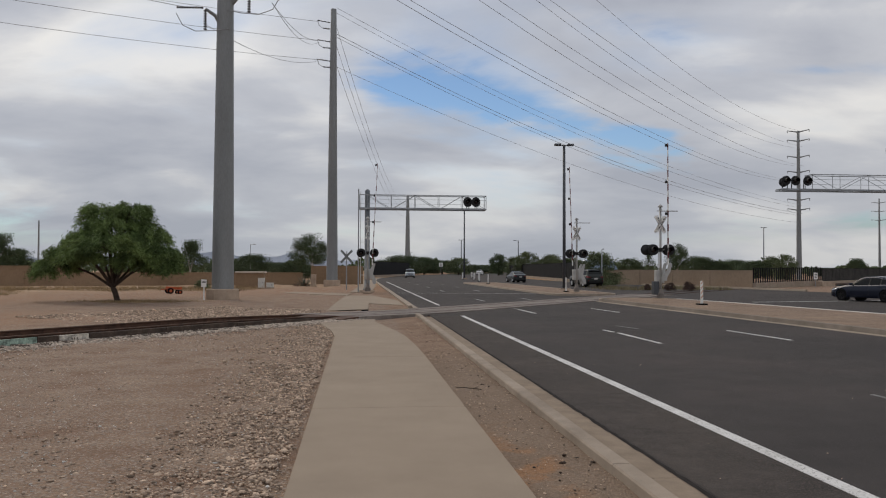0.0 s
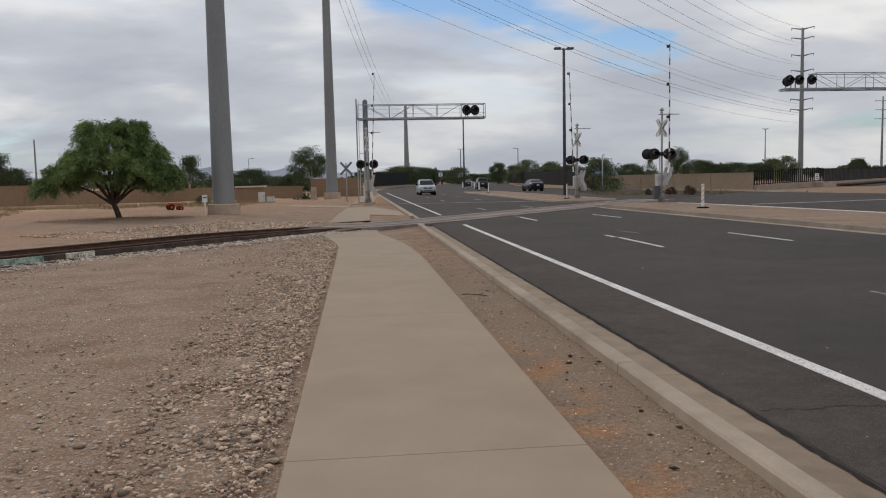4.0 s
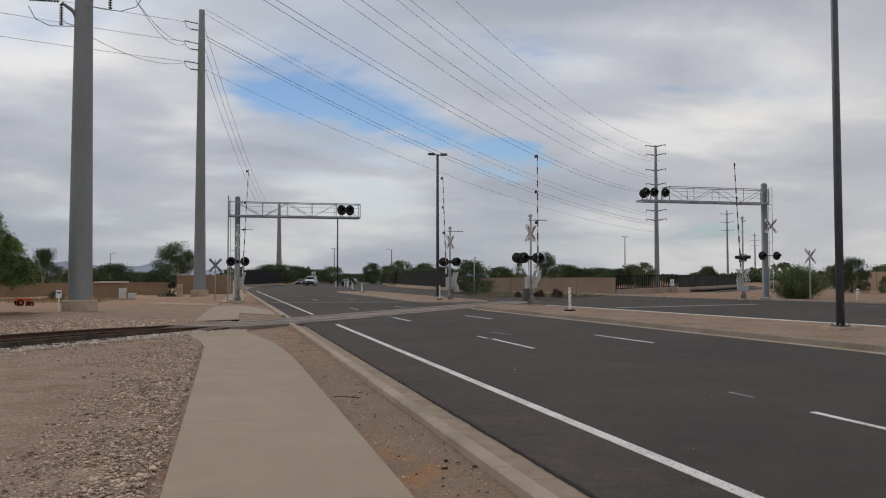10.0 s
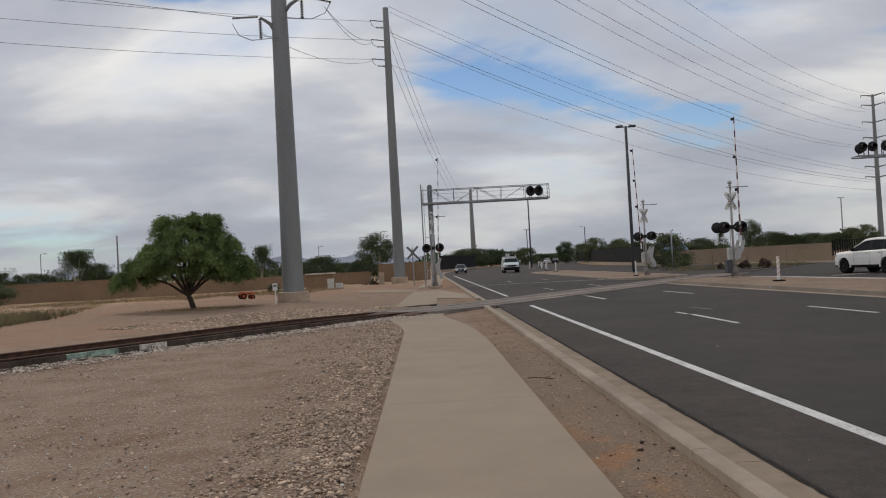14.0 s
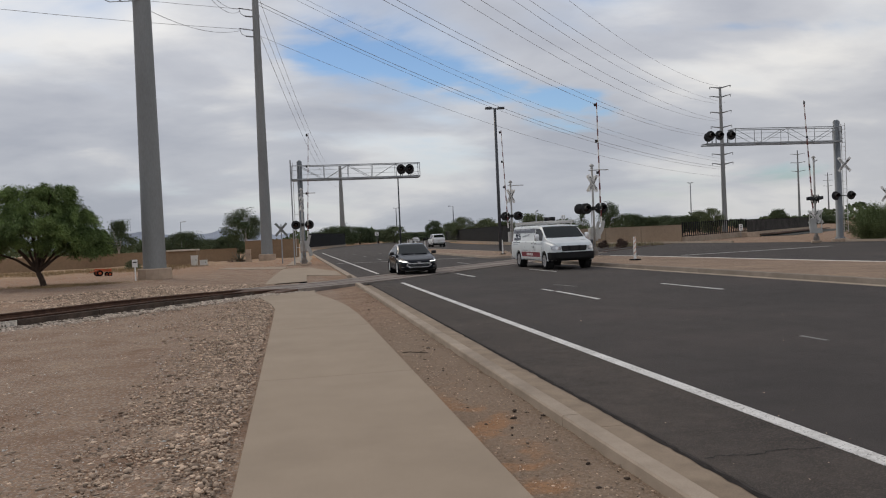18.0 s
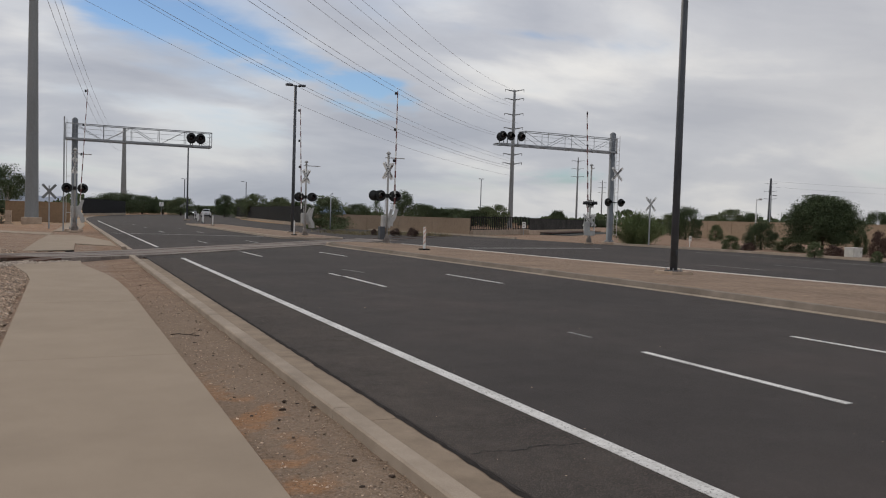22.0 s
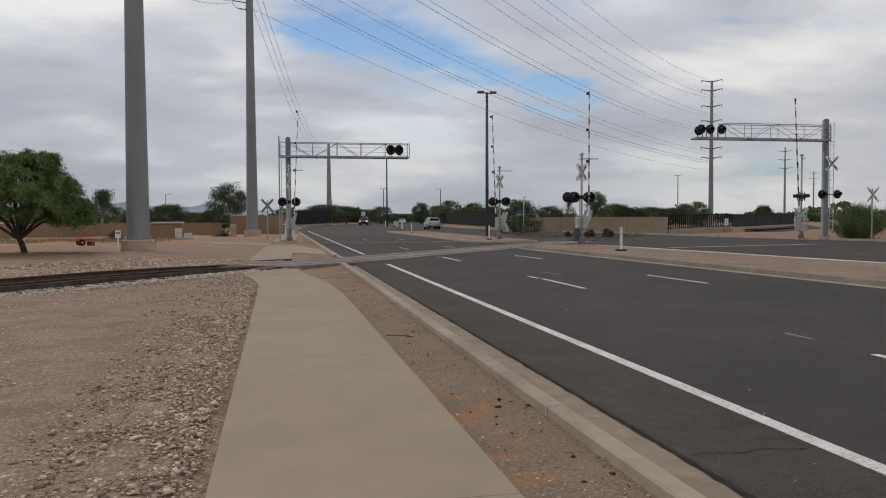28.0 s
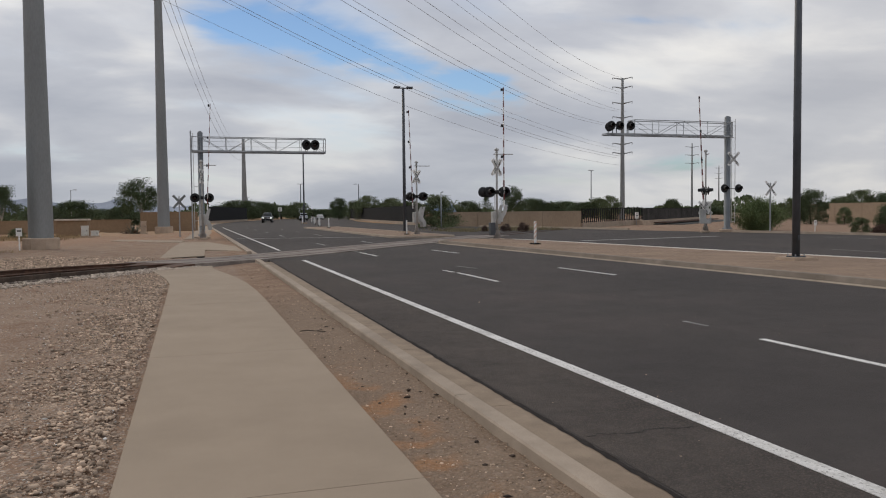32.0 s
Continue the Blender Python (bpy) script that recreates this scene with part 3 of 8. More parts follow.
    link(nt, op("SUBTRACT", op("ADD", fine, mid), op("MULTIPLY", vo.outputs["Distance"], 0.8)), bp.inputs["Height"])
    link(nt, bp.outputs[0], b.inputs["Normal"])
    return m


build_ground()


def strip(name, ys, xa, xb, z, material, parent=None, cols=1):
    """A flat band that follows two edges."""
    V, F = [], []
    n = cols + 1
    for y in ys:
        a, c = xa(y), xb(y)
        V += [(a + (c - a) * k / cols, y, z) for k in range(n)]
    for j in range(len(ys) - 1):
        for k in range(cols):
            F.append((j * n + k, j * n + k + 1, (j + 1) * n + k + 1, (j + 1) * n + k))
    return pydata(name, V, F, material, parent)


YS = [*np.arange(-60, 105, 3.0), *np.arange(105, 420, 7.0)]
road = strip("road", YS, road_left, road_right, 0.0, ASPHALT, cols=8)
tagged(road, "dark worn asphalt road with several lanes each way", "road", kind="structure")


shoulder = strip("shoulder", [*np.arange(-20, 29.1, 1.4)], lambda y: 2.74, lambda y: 3.79, 0.003, layered("worn_shoulder_asphalt", [(0.057, 0.049, 0.045), (0.070, 0.060, 0.054), (0.087, 0.073, 0.064)], (0.6, 4, 120), 0.95, 0.6, (75, 0.72, (0.125, 0.10, 0.085), 0.5), grain=(0.45, 0.5)))
tagged(shoulder, "brownish worn asphalt shoulder outside the edge line", "road shoulder", kind="structure")


def ragged_edge():
    """Broken asphalt lip along the gutter."""
    rnd = random.Random(5)
    V, F, y, i = [], [], 1.0, 0
    while y < 29:
        V += [(2.662 + rnd.uniform(-0.010, 0.012), y, 0.010), (2.715 + rnd.uniform(-0.012, 0.012), y, 0.0055)]
        if i:
            k = 2 * i
            F.append((k - 2, k - 1, k + 1, k))
        y += rnd.uniform(0.05, 0.16)
        i += 1
    ob = pydata("asphalt_edge", V, F, mat("tar_edge", (0.030, 0.026, 0.024), 0.95, 0, 8, 0.3, 0.4, spec=0.1))
    tagged(ob, "ragged dark asphalt lip along the concrete gutter", "road edge", kind="structure")


ragged_edge()

# ---- painted marks ----
markings = thing("road_marking", Matrix(), "worn white painted lane lines and stop lines", "road marking", kind="structure")


def mark(x0, y0, x1, y1, wide, material=PAINT, name="line"):
    bm = B()
    a, c = Vector((x0, y0)), Vector((x1, y1))
    d = (c - a).normalized()
    n = Vector((-d.y, d.x)) * wide / 2
    slab(bm, [tuple(a - n), tuple(c - n), tuple(c + n), tuple(a + n)][::1], 0.001, 0.006)
    return part(name, bm, material, markings)


mark(3.88, -20, 3.87, 29.0, 0.15, name="edge_line")
mark(3.86, 37.2, 3.84, 104, 0.13, name="edge_line")
for k in range(-2, 3):
    y = 5.4 + k * 12.45
    for x in (7.05, 10.42):
        if 41 > y > -22:
            dx = -0.10 if y > 25 else 0.0
            on = 0.62 if x > 10 else 0.05
            mark(x + dx * 1.5 + (0.16 if x > 10 else 0.0), y + on, x + dx * 2, y + on + 3.05, 0.105, name="lane_dash")
# stubs of older paint past the dashes
mark(7.0, 21.2, 6.97, 22.0, 0.10, name="lane_dash")
mark(6.86, 33.6, 6.84, 34.5, 0.10, WORN, name="worn_mark")
mark(7.11, 9.75, 7.10, 10.3, 0.075, WORN, name="worn_mark")
mark(8.1, 22.3, 7.86, 23.6, 0.08, WORN, name="worn_mark")
for x, y in ((6.75, 42.0), (9.65, 43.5), (6.6, 60.0), (9.4, 60.5), (6.55, 72), (9.3, 72), (6.5, 84), (9.25, 84), (6.45, 96), (9.2, 96)):
    mark(x, y, x - 0.03, y + 3.0, 0.11, FADED if y < 65 else WORN, name="lane_dash")
mark(2.95, 56.3, 12.4, 54.4, 0.34, FADED, name="stop_line")
mark(20.8, 40.2, 31.4, 42.4, 0.40, FADED, name="stop_line")
for y in (-2.0, 10.6, 23.1):
    for x in (25.0, 29.0):
        mark(x, y, x - 0.05, y + 3.1, 0.10, WORN if y > 0 else PAINT, name="lane_dash")
mark(35.6, -20, 35.3, 38.0, 0.10, WORN, name="edge_line")


def crack_lines():
    """Thin sealed cracks across the shoulder and faint wheel polish."""
    rnd = random.Random(9)
    for y, x0, x1 in ((5.2, 2.78, 3.74), (24.6, 2.75, 3.74), (27.4, 2.75, 3.74), (9.9, 2.8, 3.5)):
        V, F, n = [], [], 26
        for i in range(n):
            x = x0 + (x1 - x0) * i / (n - 1)
            yy = y + rnd.uniform(-0.02, 0.02) + 0.03 * math.sin(i * 0.5)
            w = 0.003 + 0.005 * rnd.random()
            V += [(x, yy - w, 0.0065), (x, yy + w, 0.0065)]
            if i:
                F.append((2 * i - 2, 2 * i, 2 * i + 1, 2 * i - 1))
        pydata("crack", V, F, mat("crack_tar", (0.016, 0.015, 0.015), 0.9), markings)


crack_lines()

# ---- kerbs: short lengths with joints ----


def kerb_run(name, edge, y0, y1, side, label, step=3.05, pan=0.0, high=0.12, stone=KERB):
    """Kerb lengths along edge(y); side: +1 when the road lies at larger x."""
    top = thing(name, Matrix(), label, "kerb", kind="structure")
    y = y0
    while y < y1 - 0.2:
        e = min(y + step, y1)
        xa, xb = edge(y), edge(e)
        bm = B()
        prof = [(-0.17 - pan, -0.05), (-0.17 - pan, high - 0.015), (-0.155 - pan, high), (-0.02 - pan, high), (0.0 - pan, high - 0.012), (0.03 - pan, 0.012)]
        prof += [(0.03 - pan, -0.05)]
        if pan:
            bg = B()
            q = [[bg.verts.new((x + side * px, yy, pz)) for px, pz in ((0.03 - pan, -0.05), (0.03 - pan, 0.012), (0.0, 0.006), (0.0, -0.05))] for x, yy in ((xa, y + 0.006), (xb, e - 0.006))]
            for i in range(3):
                bg.faces.new((q[0][i], q[1][i], q[1][i + 1], q[0][i + 1]))
            bg.faces.new(q[0])
            bg.faces.new(q[1][::-1])
            bmesh.ops.recalc_face_normals(bg, faces=bg.faces[:])
            part("gutter_pan", bg, GUTTER if pan > 0.4 else KERB, top, "dusty tan gutter pan" if pan > 0.4 else "pale gutter pan")
        rings = []
        for x, yy in ((xa, y + 0.006), (xb, e - 0.006)):
            rings.append([bm.verts.new((x + side * px, yy, pz)) for px, pz in prof])
        n = len(prof)
        for i in range(n - 1):
            bm.faces.new((rings[0][i], rings[1][i], rings[1][i + 1], rings[0][i + 1]))
        bm.faces.new(rings[0])
        bm.faces.new(rings[1][::-1])
        bmesh.ops.recalc_face_normals(bm, faces=bm.faces[:])
        part("kerb_stone", bm, stone, top)
        y = e
    return top


kerb_run("kerb_left_near", lambda y: 2.68, -12, 28.3, 1, "pale concrete kerb and gutter pan beside the walk", pan=0.41, high=0.135)
kerb_run("kerb_left_far", lambda y: road_left(y) + 0.01, 34.6, 150, 1, "pale concrete kerb past the rail crossing", pan=0.27, step=6.1)
kerb_run("kerb_median_near", lambda y: med_near(y) - 0.28, -40, 41.5, -1, "grey-brown concrete kerb with pale gutter along the median", step=6.1, high=0.15, pan=0.30, stone=KERBD)
kerb_run("kerb_median_far", lambda y: med_far(y) + 0.28, -40, 41.5, 1, "pale concrete kerb, coloured as brightly lit, on the far side of the median", step=6.1, high=0.15, pan=0.30, stone=KERBW)
kerb_run("kerb_island_near", lambda y: med_near(y) + 0.02, 51.5, 92, -1, "pale concrete kerb of the median past the crossing", step=9.0, high=0.14)
kerb_run("kerb_island_far", lambda y: med_far(y) - 0.02, 51.5, 92, 1, "pale concrete kerb of the median past the crossing", step=9.0, high=0.14)
kerb_run("kerb_right", lambda y: road_right(y), -40, 49, -1, "pale concrete kerb on the far side of the road", step=6.1, high=0.15)
kerb_run("kerb_right_far", lambda y: road_right(y), 60, 99, -1, "pale concrete kerb past the crossing", step=6.1, high=0.15)


def median(name, y0, y1, nose0, nose1):
    ys = list(np.linspace(y0, y1, 40))
    pts = [(med_near(y) + 0.18, y) for y in ys]
    if nose1:
        xm = (med_near(y1) + med_far(y1)) / 2
        pts += [(xm - 0.9, y1 + 1.3), (xm, y1 + 1.7), (xm + 0.9, y1 + 1.3)]
    pts += [(med_far(y) - 0.18, y) for y in ys[::-1]]
    if nose0:
        xm = (med_near(y0) + med_far(y0)) / 2
        pts += [(xm + 1.0, y0 - 1.2), (xm, y0 - 1.5), (xm - 1.0, y0 - 1.2)]
    bm = slab(B(), pts, -0.03, 0.128)
    bmesh.ops.triangulate(bm, faces=bm.faces[:])
    return tagged(ob_of(name, bm, SOIL), "raised median of compacted tan decomposed granite", "median", kind="structure")


median("median", -40, 41.5, False, True)
median("median_far", 51.5, 92, True, False)


def nose(cx, y, r, d):
    bm = B()
    n = 14
    for i in range(n):
        a0, a1 = math.pi * i / n, math.pi * (i + 1) / n
        ring = []
        for a in (a0, a1):
            for rr, z in ((r, -0.05), (r, 0.12), (r - 0.03, 0.14), (r - 0.18, 0.14), (r - 0.18, -0.05)):
                ring.append(bm.verts.new((cx + rr * math.cos(a), y + d * rr * 0.85 * math.sin(a), z)))
        for k in range(4):
            bm.faces.new((ring[k], ring[k + 1], ring[k + 6], ring[k + 5]))
    bmesh.ops.remove_doubles(bm, verts=bm.verts[:], dist=0.001)
    bmesh.ops.recalc_face_normals(bm, faces=bm.faces[:])
    tagged(ob_of("kerb_nose", bm, KERB), "rounded concrete kerb at the end of the median", "kerb", kind="structure")


for y, d in ((41.5, 1), (51.5, -1)):
    nose((med_near(y) + med_far(y)) / 2, y, (med_far(y) - med_near(y)) / 2, d)

# ---- sidewalk slabs ----
walk_top = thing("sidewalk", Matrix(), "smooth tan concrete sidewalk in long slabs", "sidewalk", kind="structure")
SW = 0.072


def flagstone(pts, z=SW, parent=walk_top):
    bm = slab(B(), pts, z - 0.12, z, 0.003)
    part("slab", bm, CONCRETE, parent)


edges = [-9.0, -4.9, -0.1, 4.52, 9.5, 15.0]
for a, c in zip(edges, edges[1:]):
    flagstone([(-0.50, a + 0.001), (1.32, a + 0.001), (1.32, c - 0.001), (-0.50, c - 0.001)])
flagstone([(-0.50, 15.004), (1.32, 15.004), (1.30, 17.2), (1.22, 19.4), (1.05, 21.4), (0.78, 23.4), (0.60, 25.0), (0.62, 26.25), (-1.12, 24.55), (-0.86, 22.9), (-0.62, 21.2), (-0.51, 19.6)], SW)
flagstone([(-1.16, 31.75), (0.48, 32.75), (0.60, 38.2), (2.15, 36.2), (2.15, 41.5), (0.95, 49.0), (-0.6, 49.0), (-0.95, 40.0)], 0.066)
flagstone([(-0.6, 49.01), (-0.35, 52.6), (-4.4, 57.2), (-5.0, 54.8)], 0.064)
flagstone([(-0.45, 56.2), (1.0, 56.2), (1.8, 74.996), (0.3, 74.996)], 0.07)
flagstone([(0.3, 75.004), (1.8, 75.004), (2.3, 112.0), (0.8, 112.0)], 0.07)
# rubber edge of the far slab at the track
bm = B()
slab(bm, [(-1.20, 31.62), (0.50, 32.66), (0.49, 32.745), (-1.18, 31.735)], -0.05, 0.045)
tagged(ob_of("slab_edge", bm, RUBBER), "black rubber seal at the end of a slab", "edge", kind="structure")

# ---- rail track ----
track = thing("rail_track", Matrix(), "rusty rail track on ties crossing the road", "rail track", kind="structure")


def rail(off, s0, s1):
    prof = [(-0.07, -0.165), (-0.07, -0.15), (-0.012, -0.135), (-0.012, -0.045), (-0.036, -0.03), (-0.036, -0.004), (-0.03, 0), (0.03, 0), (0.036, -0.004), (0.036, -0.03), (0.012, -0.045), (0.012, -0.135), (0.07, -0.15), (0.07, -0.165)]
    bm = B()
    rings = []
    ss = np.linspace(s0, s1, 60)
    for s in ss:
        rings.append([bm.verts.new((*on_track(s, off + px), track_z(s) + pz)) for px, pz in prof])
    n = len(prof)
    for p, q in zip(rings, rings[1:]):
        for i in range(n):
            bm.faces.new((p[i], p[(i + 1) % n], q[(i + 1) % n], q[i]))
    bmesh.ops.recalc_face_normals(bm, faces=bm.faces[:])
    part("rail", bm, RUST, track, "rusty brown steel rail")


for o in (-0.753, 0.753):
    rail(o, -48, 62)


def ties():
    rnd = random.Random(2)
    s, i = -46.0, 0
    ang = math.atan2(TN.y, TN.x)
    base = {}
    for key in ("a", "b", "c"):
        bm = box(B(), (0, 0, 0), (2.55, 0.23, 0.17), bevel=0.012)
        for v in bm.verts:
            v.co += Vector((rnd.uniform(-0.012, 0.012), rnd.uniform(-0.01, 0.01), rnd.uniform(-0.006, 0.006)))
        me = bpy.data.meshes.new("tie")
        bm.to_mesh(me)
        bm.free()
        me.materials.append(TIEM)
        base[key] = me
    while s < -5.2:
        x, y = on_track(s, rnd.uniform(-0.05, 0.05))
        ob = new("tie", base[rnd.choice("abc")])
        ob.parent = track
        ob.matrix_basis = Matrix.Translation((x, y, track_z(s) - 0.25 + rnd.uniform(-0.008, 0.008))) @ Matrix.Rotation(ang + rnd.uniform(-0.02, 0.02), 4, "Z")
        s += 0.53
        i += 1


ties()


def old_ties():
    """Dark boards that stand against the near rail end to end, a few of them painted."""
    rnd = random.Random(14)
    rows = [(-17.05, 1.22, TIEG, "weathered green-painted board"), (-15.32, 0.74, TIEW, "white-painted board with dark scrawls")]
    taken = sorted((a, a + l) for a, l, m, t in rows)
    s = -36.0
    for a, c in taken + [(-6.6, 0.0)]:
        while a - s > 0.06:
            l = min(a - s, rnd.uniform(1.9, 2.6))
            rows.append((s, l, TIEM, "dark weathered board"))
            s += l
        s = c
    for s, l, m, label in rows:
        mid = s + l / 2
        x, y = on_track(mid, -0.905)
        xa, ya = on_track(mid - 0.5, -0.905)
        xc, yc = on_track(mid + 0.5, -0.905)
        top = track_z(mid) - 0.045
        bm = box(B(), (0, 0, 0), (l - 0.012, 0.09, top - 0.02), bevel=0.010)
        for v in bm.verts:
            v.co.z += rnd.uniform(-0.006, 0.006)
        t = ob_of("board", bm, m)
        t.matrix_basis = Matrix.Translation((x, y, (top + 0.02) / 2)) @ Matrix.Rotation(math.atan2(yc - ya, xc - xa) + rnd.uniform(-0.004, 0.004), 4, "Z")
        tagged(t, label + " against the rail", "timber", "boards beside the track")
        if l == 0.74:
            for k in (-0.06, 0.0, 0.07):
                part("scrawl", box(B(), (k, -0.047, 0.005), (0.025, 0.006, 0.045)), TIEM, t)


old_ties()


def crossing_panels():
    """Concrete panels outside and between the rails, across walk and road."""
    s = -5.0
    while s < 26:
        e = s + 2.5
        for o0, o1 in ((-1.45, -0.84), (-0.66, 0.66), (0.84, 1.45)):
            bm = B()
            z0, z1 = track_z(s), track_z(e)
            p = [on_track(s + 0.01, o0), on_track(e - 0.01, o0), on_track(e - 0.01, o1), on_track(s + 0.01, o1)]
            zz = [z0, z1, z1, z0]
            lo = [bm.verts.new((*q, -0.12)) for q in p]
            hi = [bm.verts.new((*q, z - 0.004)) for q, z in zip(p, zz)]
            bm.faces.new(hi)
            for i in range(4):
                bm.faces.new((lo[i], lo[(i + 1) % 4], hi[(i + 1) % 4], hi[i]))
            bmesh.ops.recalc_face_normals(bm, faces=bm.faces[:])
            part("crossing_panel", bm, PANEL, track, "pale worn concrete crossing panel")
        s = e
    # rubber flangeways
    for o in (-0.75, 0.75):
        for sd in (-0.062, 0.062):
            bm = B()
            V = []
            ss = np.linspace(-5, 25, 16)
            for z in ss:
                V.append([bm.verts.new((*on_track(z, o + sd - 0.024), track_z(z) - 0.02)), bm.verts.new((*on_track(z, o + sd + 0.024), track_z(z) - 0.02))])
            for a, c in zip(V, V[1:]):
                bm.faces.new((a[0], c[0], c[1], a[1]))
            part("flangeway", bm, RUBBER, track)


crossing_panels()


def end_ramp():
    """Timber wedge where the panels stop on the ballast."""
    bm = B()
    p = [on_track(-6.0, -1.45), on_track(-5.0, -1.45), on_track(-5.0, 1.45), on_track(-6.0, 1.45)]
    z = [0.10, track_z(-5.0) - 0.005, track_z(-5.0) - 0.005, 0.06]
    vs = [bm.verts.new((*q, h)) for q, h in zip(p, z)]
    lo = [bm.verts.new((*q, -0.02)) for q in p]
    bm.faces.new(vs)
    for i in range(4):
        bm.faces.new((lo[i], lo[(i + 1) % 4], vs[(i + 1) % 4], vs[i]))
    bmesh.ops.recalc_face_normals(bm, faces=bm.faces[:])
    part("deflector", bm, RUST, track, "rusty steel deflector plate")


end_ramp()


def stones(name, pts, sizes, material, label, seed):
    """Loose stones: faceted lumps scattered on the ground."""
    rng = np.random.default_rng(seed)
    t = (1 + 5 ** 0.5) / 2
    base = np.array([(-1, t, 0), (1, t, 0), (-1, -t, 0), (1, -t, 0), (0, -1, t), (0, 1, t), (0, -1, -t), (0, 1, -t), (t, 0, -1), (t, 0, 1), (-t, 0, -1), (-t, 0, 1)], float) / 1.9
    fac = np.array([(0, 11, 5), (0, 5, 1), (0, 1, 7), (0, 7, 10), (0, 10, 11), (1, 5, 9), (5, 11, 4), (11, 10, 2), (10, 7, 6), (7, 1, 8), (3, 9, 4), (3, 4, 2), (3, 2, 6), (3, 6, 8), (3, 8, 9), (4, 9, 5), (2, 4, 11), (6, 2, 10), (8, 6, 7), (9, 8, 1)])
    n = len(pts)
    jit = rng.uniform(0.55, 1.38, (n, 12, 3))
    ax = rng.uniform(0.5, 1.5, (n, 1, 3)) * [1, 1, 0.52]
    a = rng.uniform(0, 6.28, n)
    R = np.zeros((n, 3, 3))
    R[:, 0, 0], R[:, 0, 1], R[:, 1, 0], R[:, 1, 1], R[:, 2, 2] = np.cos(a), -np.sin(a), np.sin(a), np.cos(a), 1
    V = np.einsum("nij,nkj->nki", R, base * jit * ax) * sizes[:, None, None] * 0.5
    V = V + pts[:, None, :]
    F = (fac[None] + 12 * np.arange(n)[:, None, None]).reshape(-1, 3)
    me = bpy.data.meshes.new(name)
    me.vertices.add(n * 12)
    me.vertices.foreach_set("co", V.reshape(-1))
    me.loops.add(len(F) * 3)
    me.loops.foreach_set("vertex_index", F.reshape(-1).astype(np.int32))
    me.polygons.add(len(F))
    me.polygons.foreach_set("loop_start", np.arange(0, len(F) * 3, 3, dtype=np.int32))
    me.update(calc_edges=True)
    me.materials.append(material)
    return tagged(new(name, me), label, "gravel", kind="stuff")


def gravel():
    rng = np.random.default_rng(11)
    # crushed stone banked against the walk
    n = 20500
    x = -0.53 - np.abs(rng.normal(0, 0.62, n)) - 0.12 * rng.random(n)
    y = 2.2 + 21.5 * rng.random(n) ** 1.2
    back = rng.random(n) < 0.14
    y = np.where(back, 2.4 - 13 * rng.random(n), y)
    stones("gravel", np.stack([x, y, np.full(n, LAND + 0.004)], 1), np.minimum(rng.lognormal(-3.84, 0.52, n), 0.066), STONE, "grey crushed stone banked against the sidewalk", 1)
    # scattered stone over the lot
    n = 30500
    x = -0.6 - 15 * rng.random(n) ** 1.3
    y = np.where(rng.random(n) < 0.12, 2.7 - 13 * rng.random(n), 2.5 + 22 * rng.random(n) ** 1.1)
    cl = np.sin(x * 1.7 + 2 * np.sin(y * 0.6)) + np.sin(y * 1.3 + x) + rng.normal(0, 0.8, n)
    k = cl > -0.35
    x, y = x[k], y[k]
    o = (x - T0.x) * TN.x + (y - T0.y) * TN.y
    k = o < -1.7
    x, y = x[k], y[k]
    stones("loose_gravel", np.stack([x, y, np.full(len(x), LAND + 0.004)], 1), np.minimum(rng.lognormal(-3.90, 0.42, len(x)), 0.048), STONE, "loose grey gravel scattered over the dirt lot", 2)
    n = 5500
    x, y = -0.6 - 11 * rng.random(n) ** 1.2, 2.5 + 18 * rng.random(n)
    stones("white_pebbles", np.stack([x, y, np.full(n, LAND + 0.004)], 1), rng.lognormal(-4.2, 0.35, n), STONEW, "small pale pebbles among the gravel", 3)
    # ballast both sides of the track, heaped at the foot of the boards
    n = 16000
    s = -5.0 - 30 * rng.random(n) ** 1.1
    o = np.where(rng.random(n) < 0.70, -1.02 - np.abs(rng.normal(0.12, 0.40, n)), np.where(rng.random(n) < 0.6, 1.0 + np.abs(rng.normal(0.3, 0.6, n)), rng.uniform(-0.6, 0.6, n)))
    heap = 0.03 * np.exp(-((o + 1.02) / 0.3) ** 2)
    o = o - 0.055 * np.clip(-s - 2.0, 0, 60)
    P = np.stack([T0.x + TD.x * s + TN.x * o, T0.y + TD.y * s + TN.y * o, LAND + 0.012 + heap * rng.random(n)], 1)
    stones("ballast", P, np.minimum(rng.lognormal(-3.02, 0.34, n), 0.09), STONEP, "pale crushed-rock ballast along the rails", 4)
    # gravel spread between the track, the pole and the far walk
    n = 12000
    s, o = -1.5 - 9.5 * rng.random(n), 1.2 + 7.5 * rng.random(n) ** 1.7
    P = np.stack([T0.x + TD.x * s + TN.x * o, T0.y + TD.y * s + TN.y * o, np.full(n, LAND + 0.01)], 1)
    P = P[P[:, 0] < -1.35]
    stones("track_gravel", P, rng.lognormal(-3.05, 0.40, len(P)), STONE, "brown-grey gravel spread beyond the track", 9)
    # grit on the verge
    n = 3200
    x, y = 1.36 + 0.84 * rng.random(n), 3 + 22 * rng.random(n) ** 1.2
    stones("verge_grit", np.stack([x, y, np.full(n, LAND + 0.003)], 1), np.minimum(rng.lognormal(-4.5, 0.45, n), 0.026), STONE, "fine grit and pebbles on the bare verge", 5)
    n = 110
    x, y = 1.40 + 0.68 * rng.random(n), 3 + 20 * rng.random(n)
    stones("dark_lumps", np.stack([x, y, np.full(n, LAND + 0.004)], 1), rng.lognormal(-3.85, 0.4, n), BARK, "dark crumbs of asphalt on the verge", 6)
    n = 70
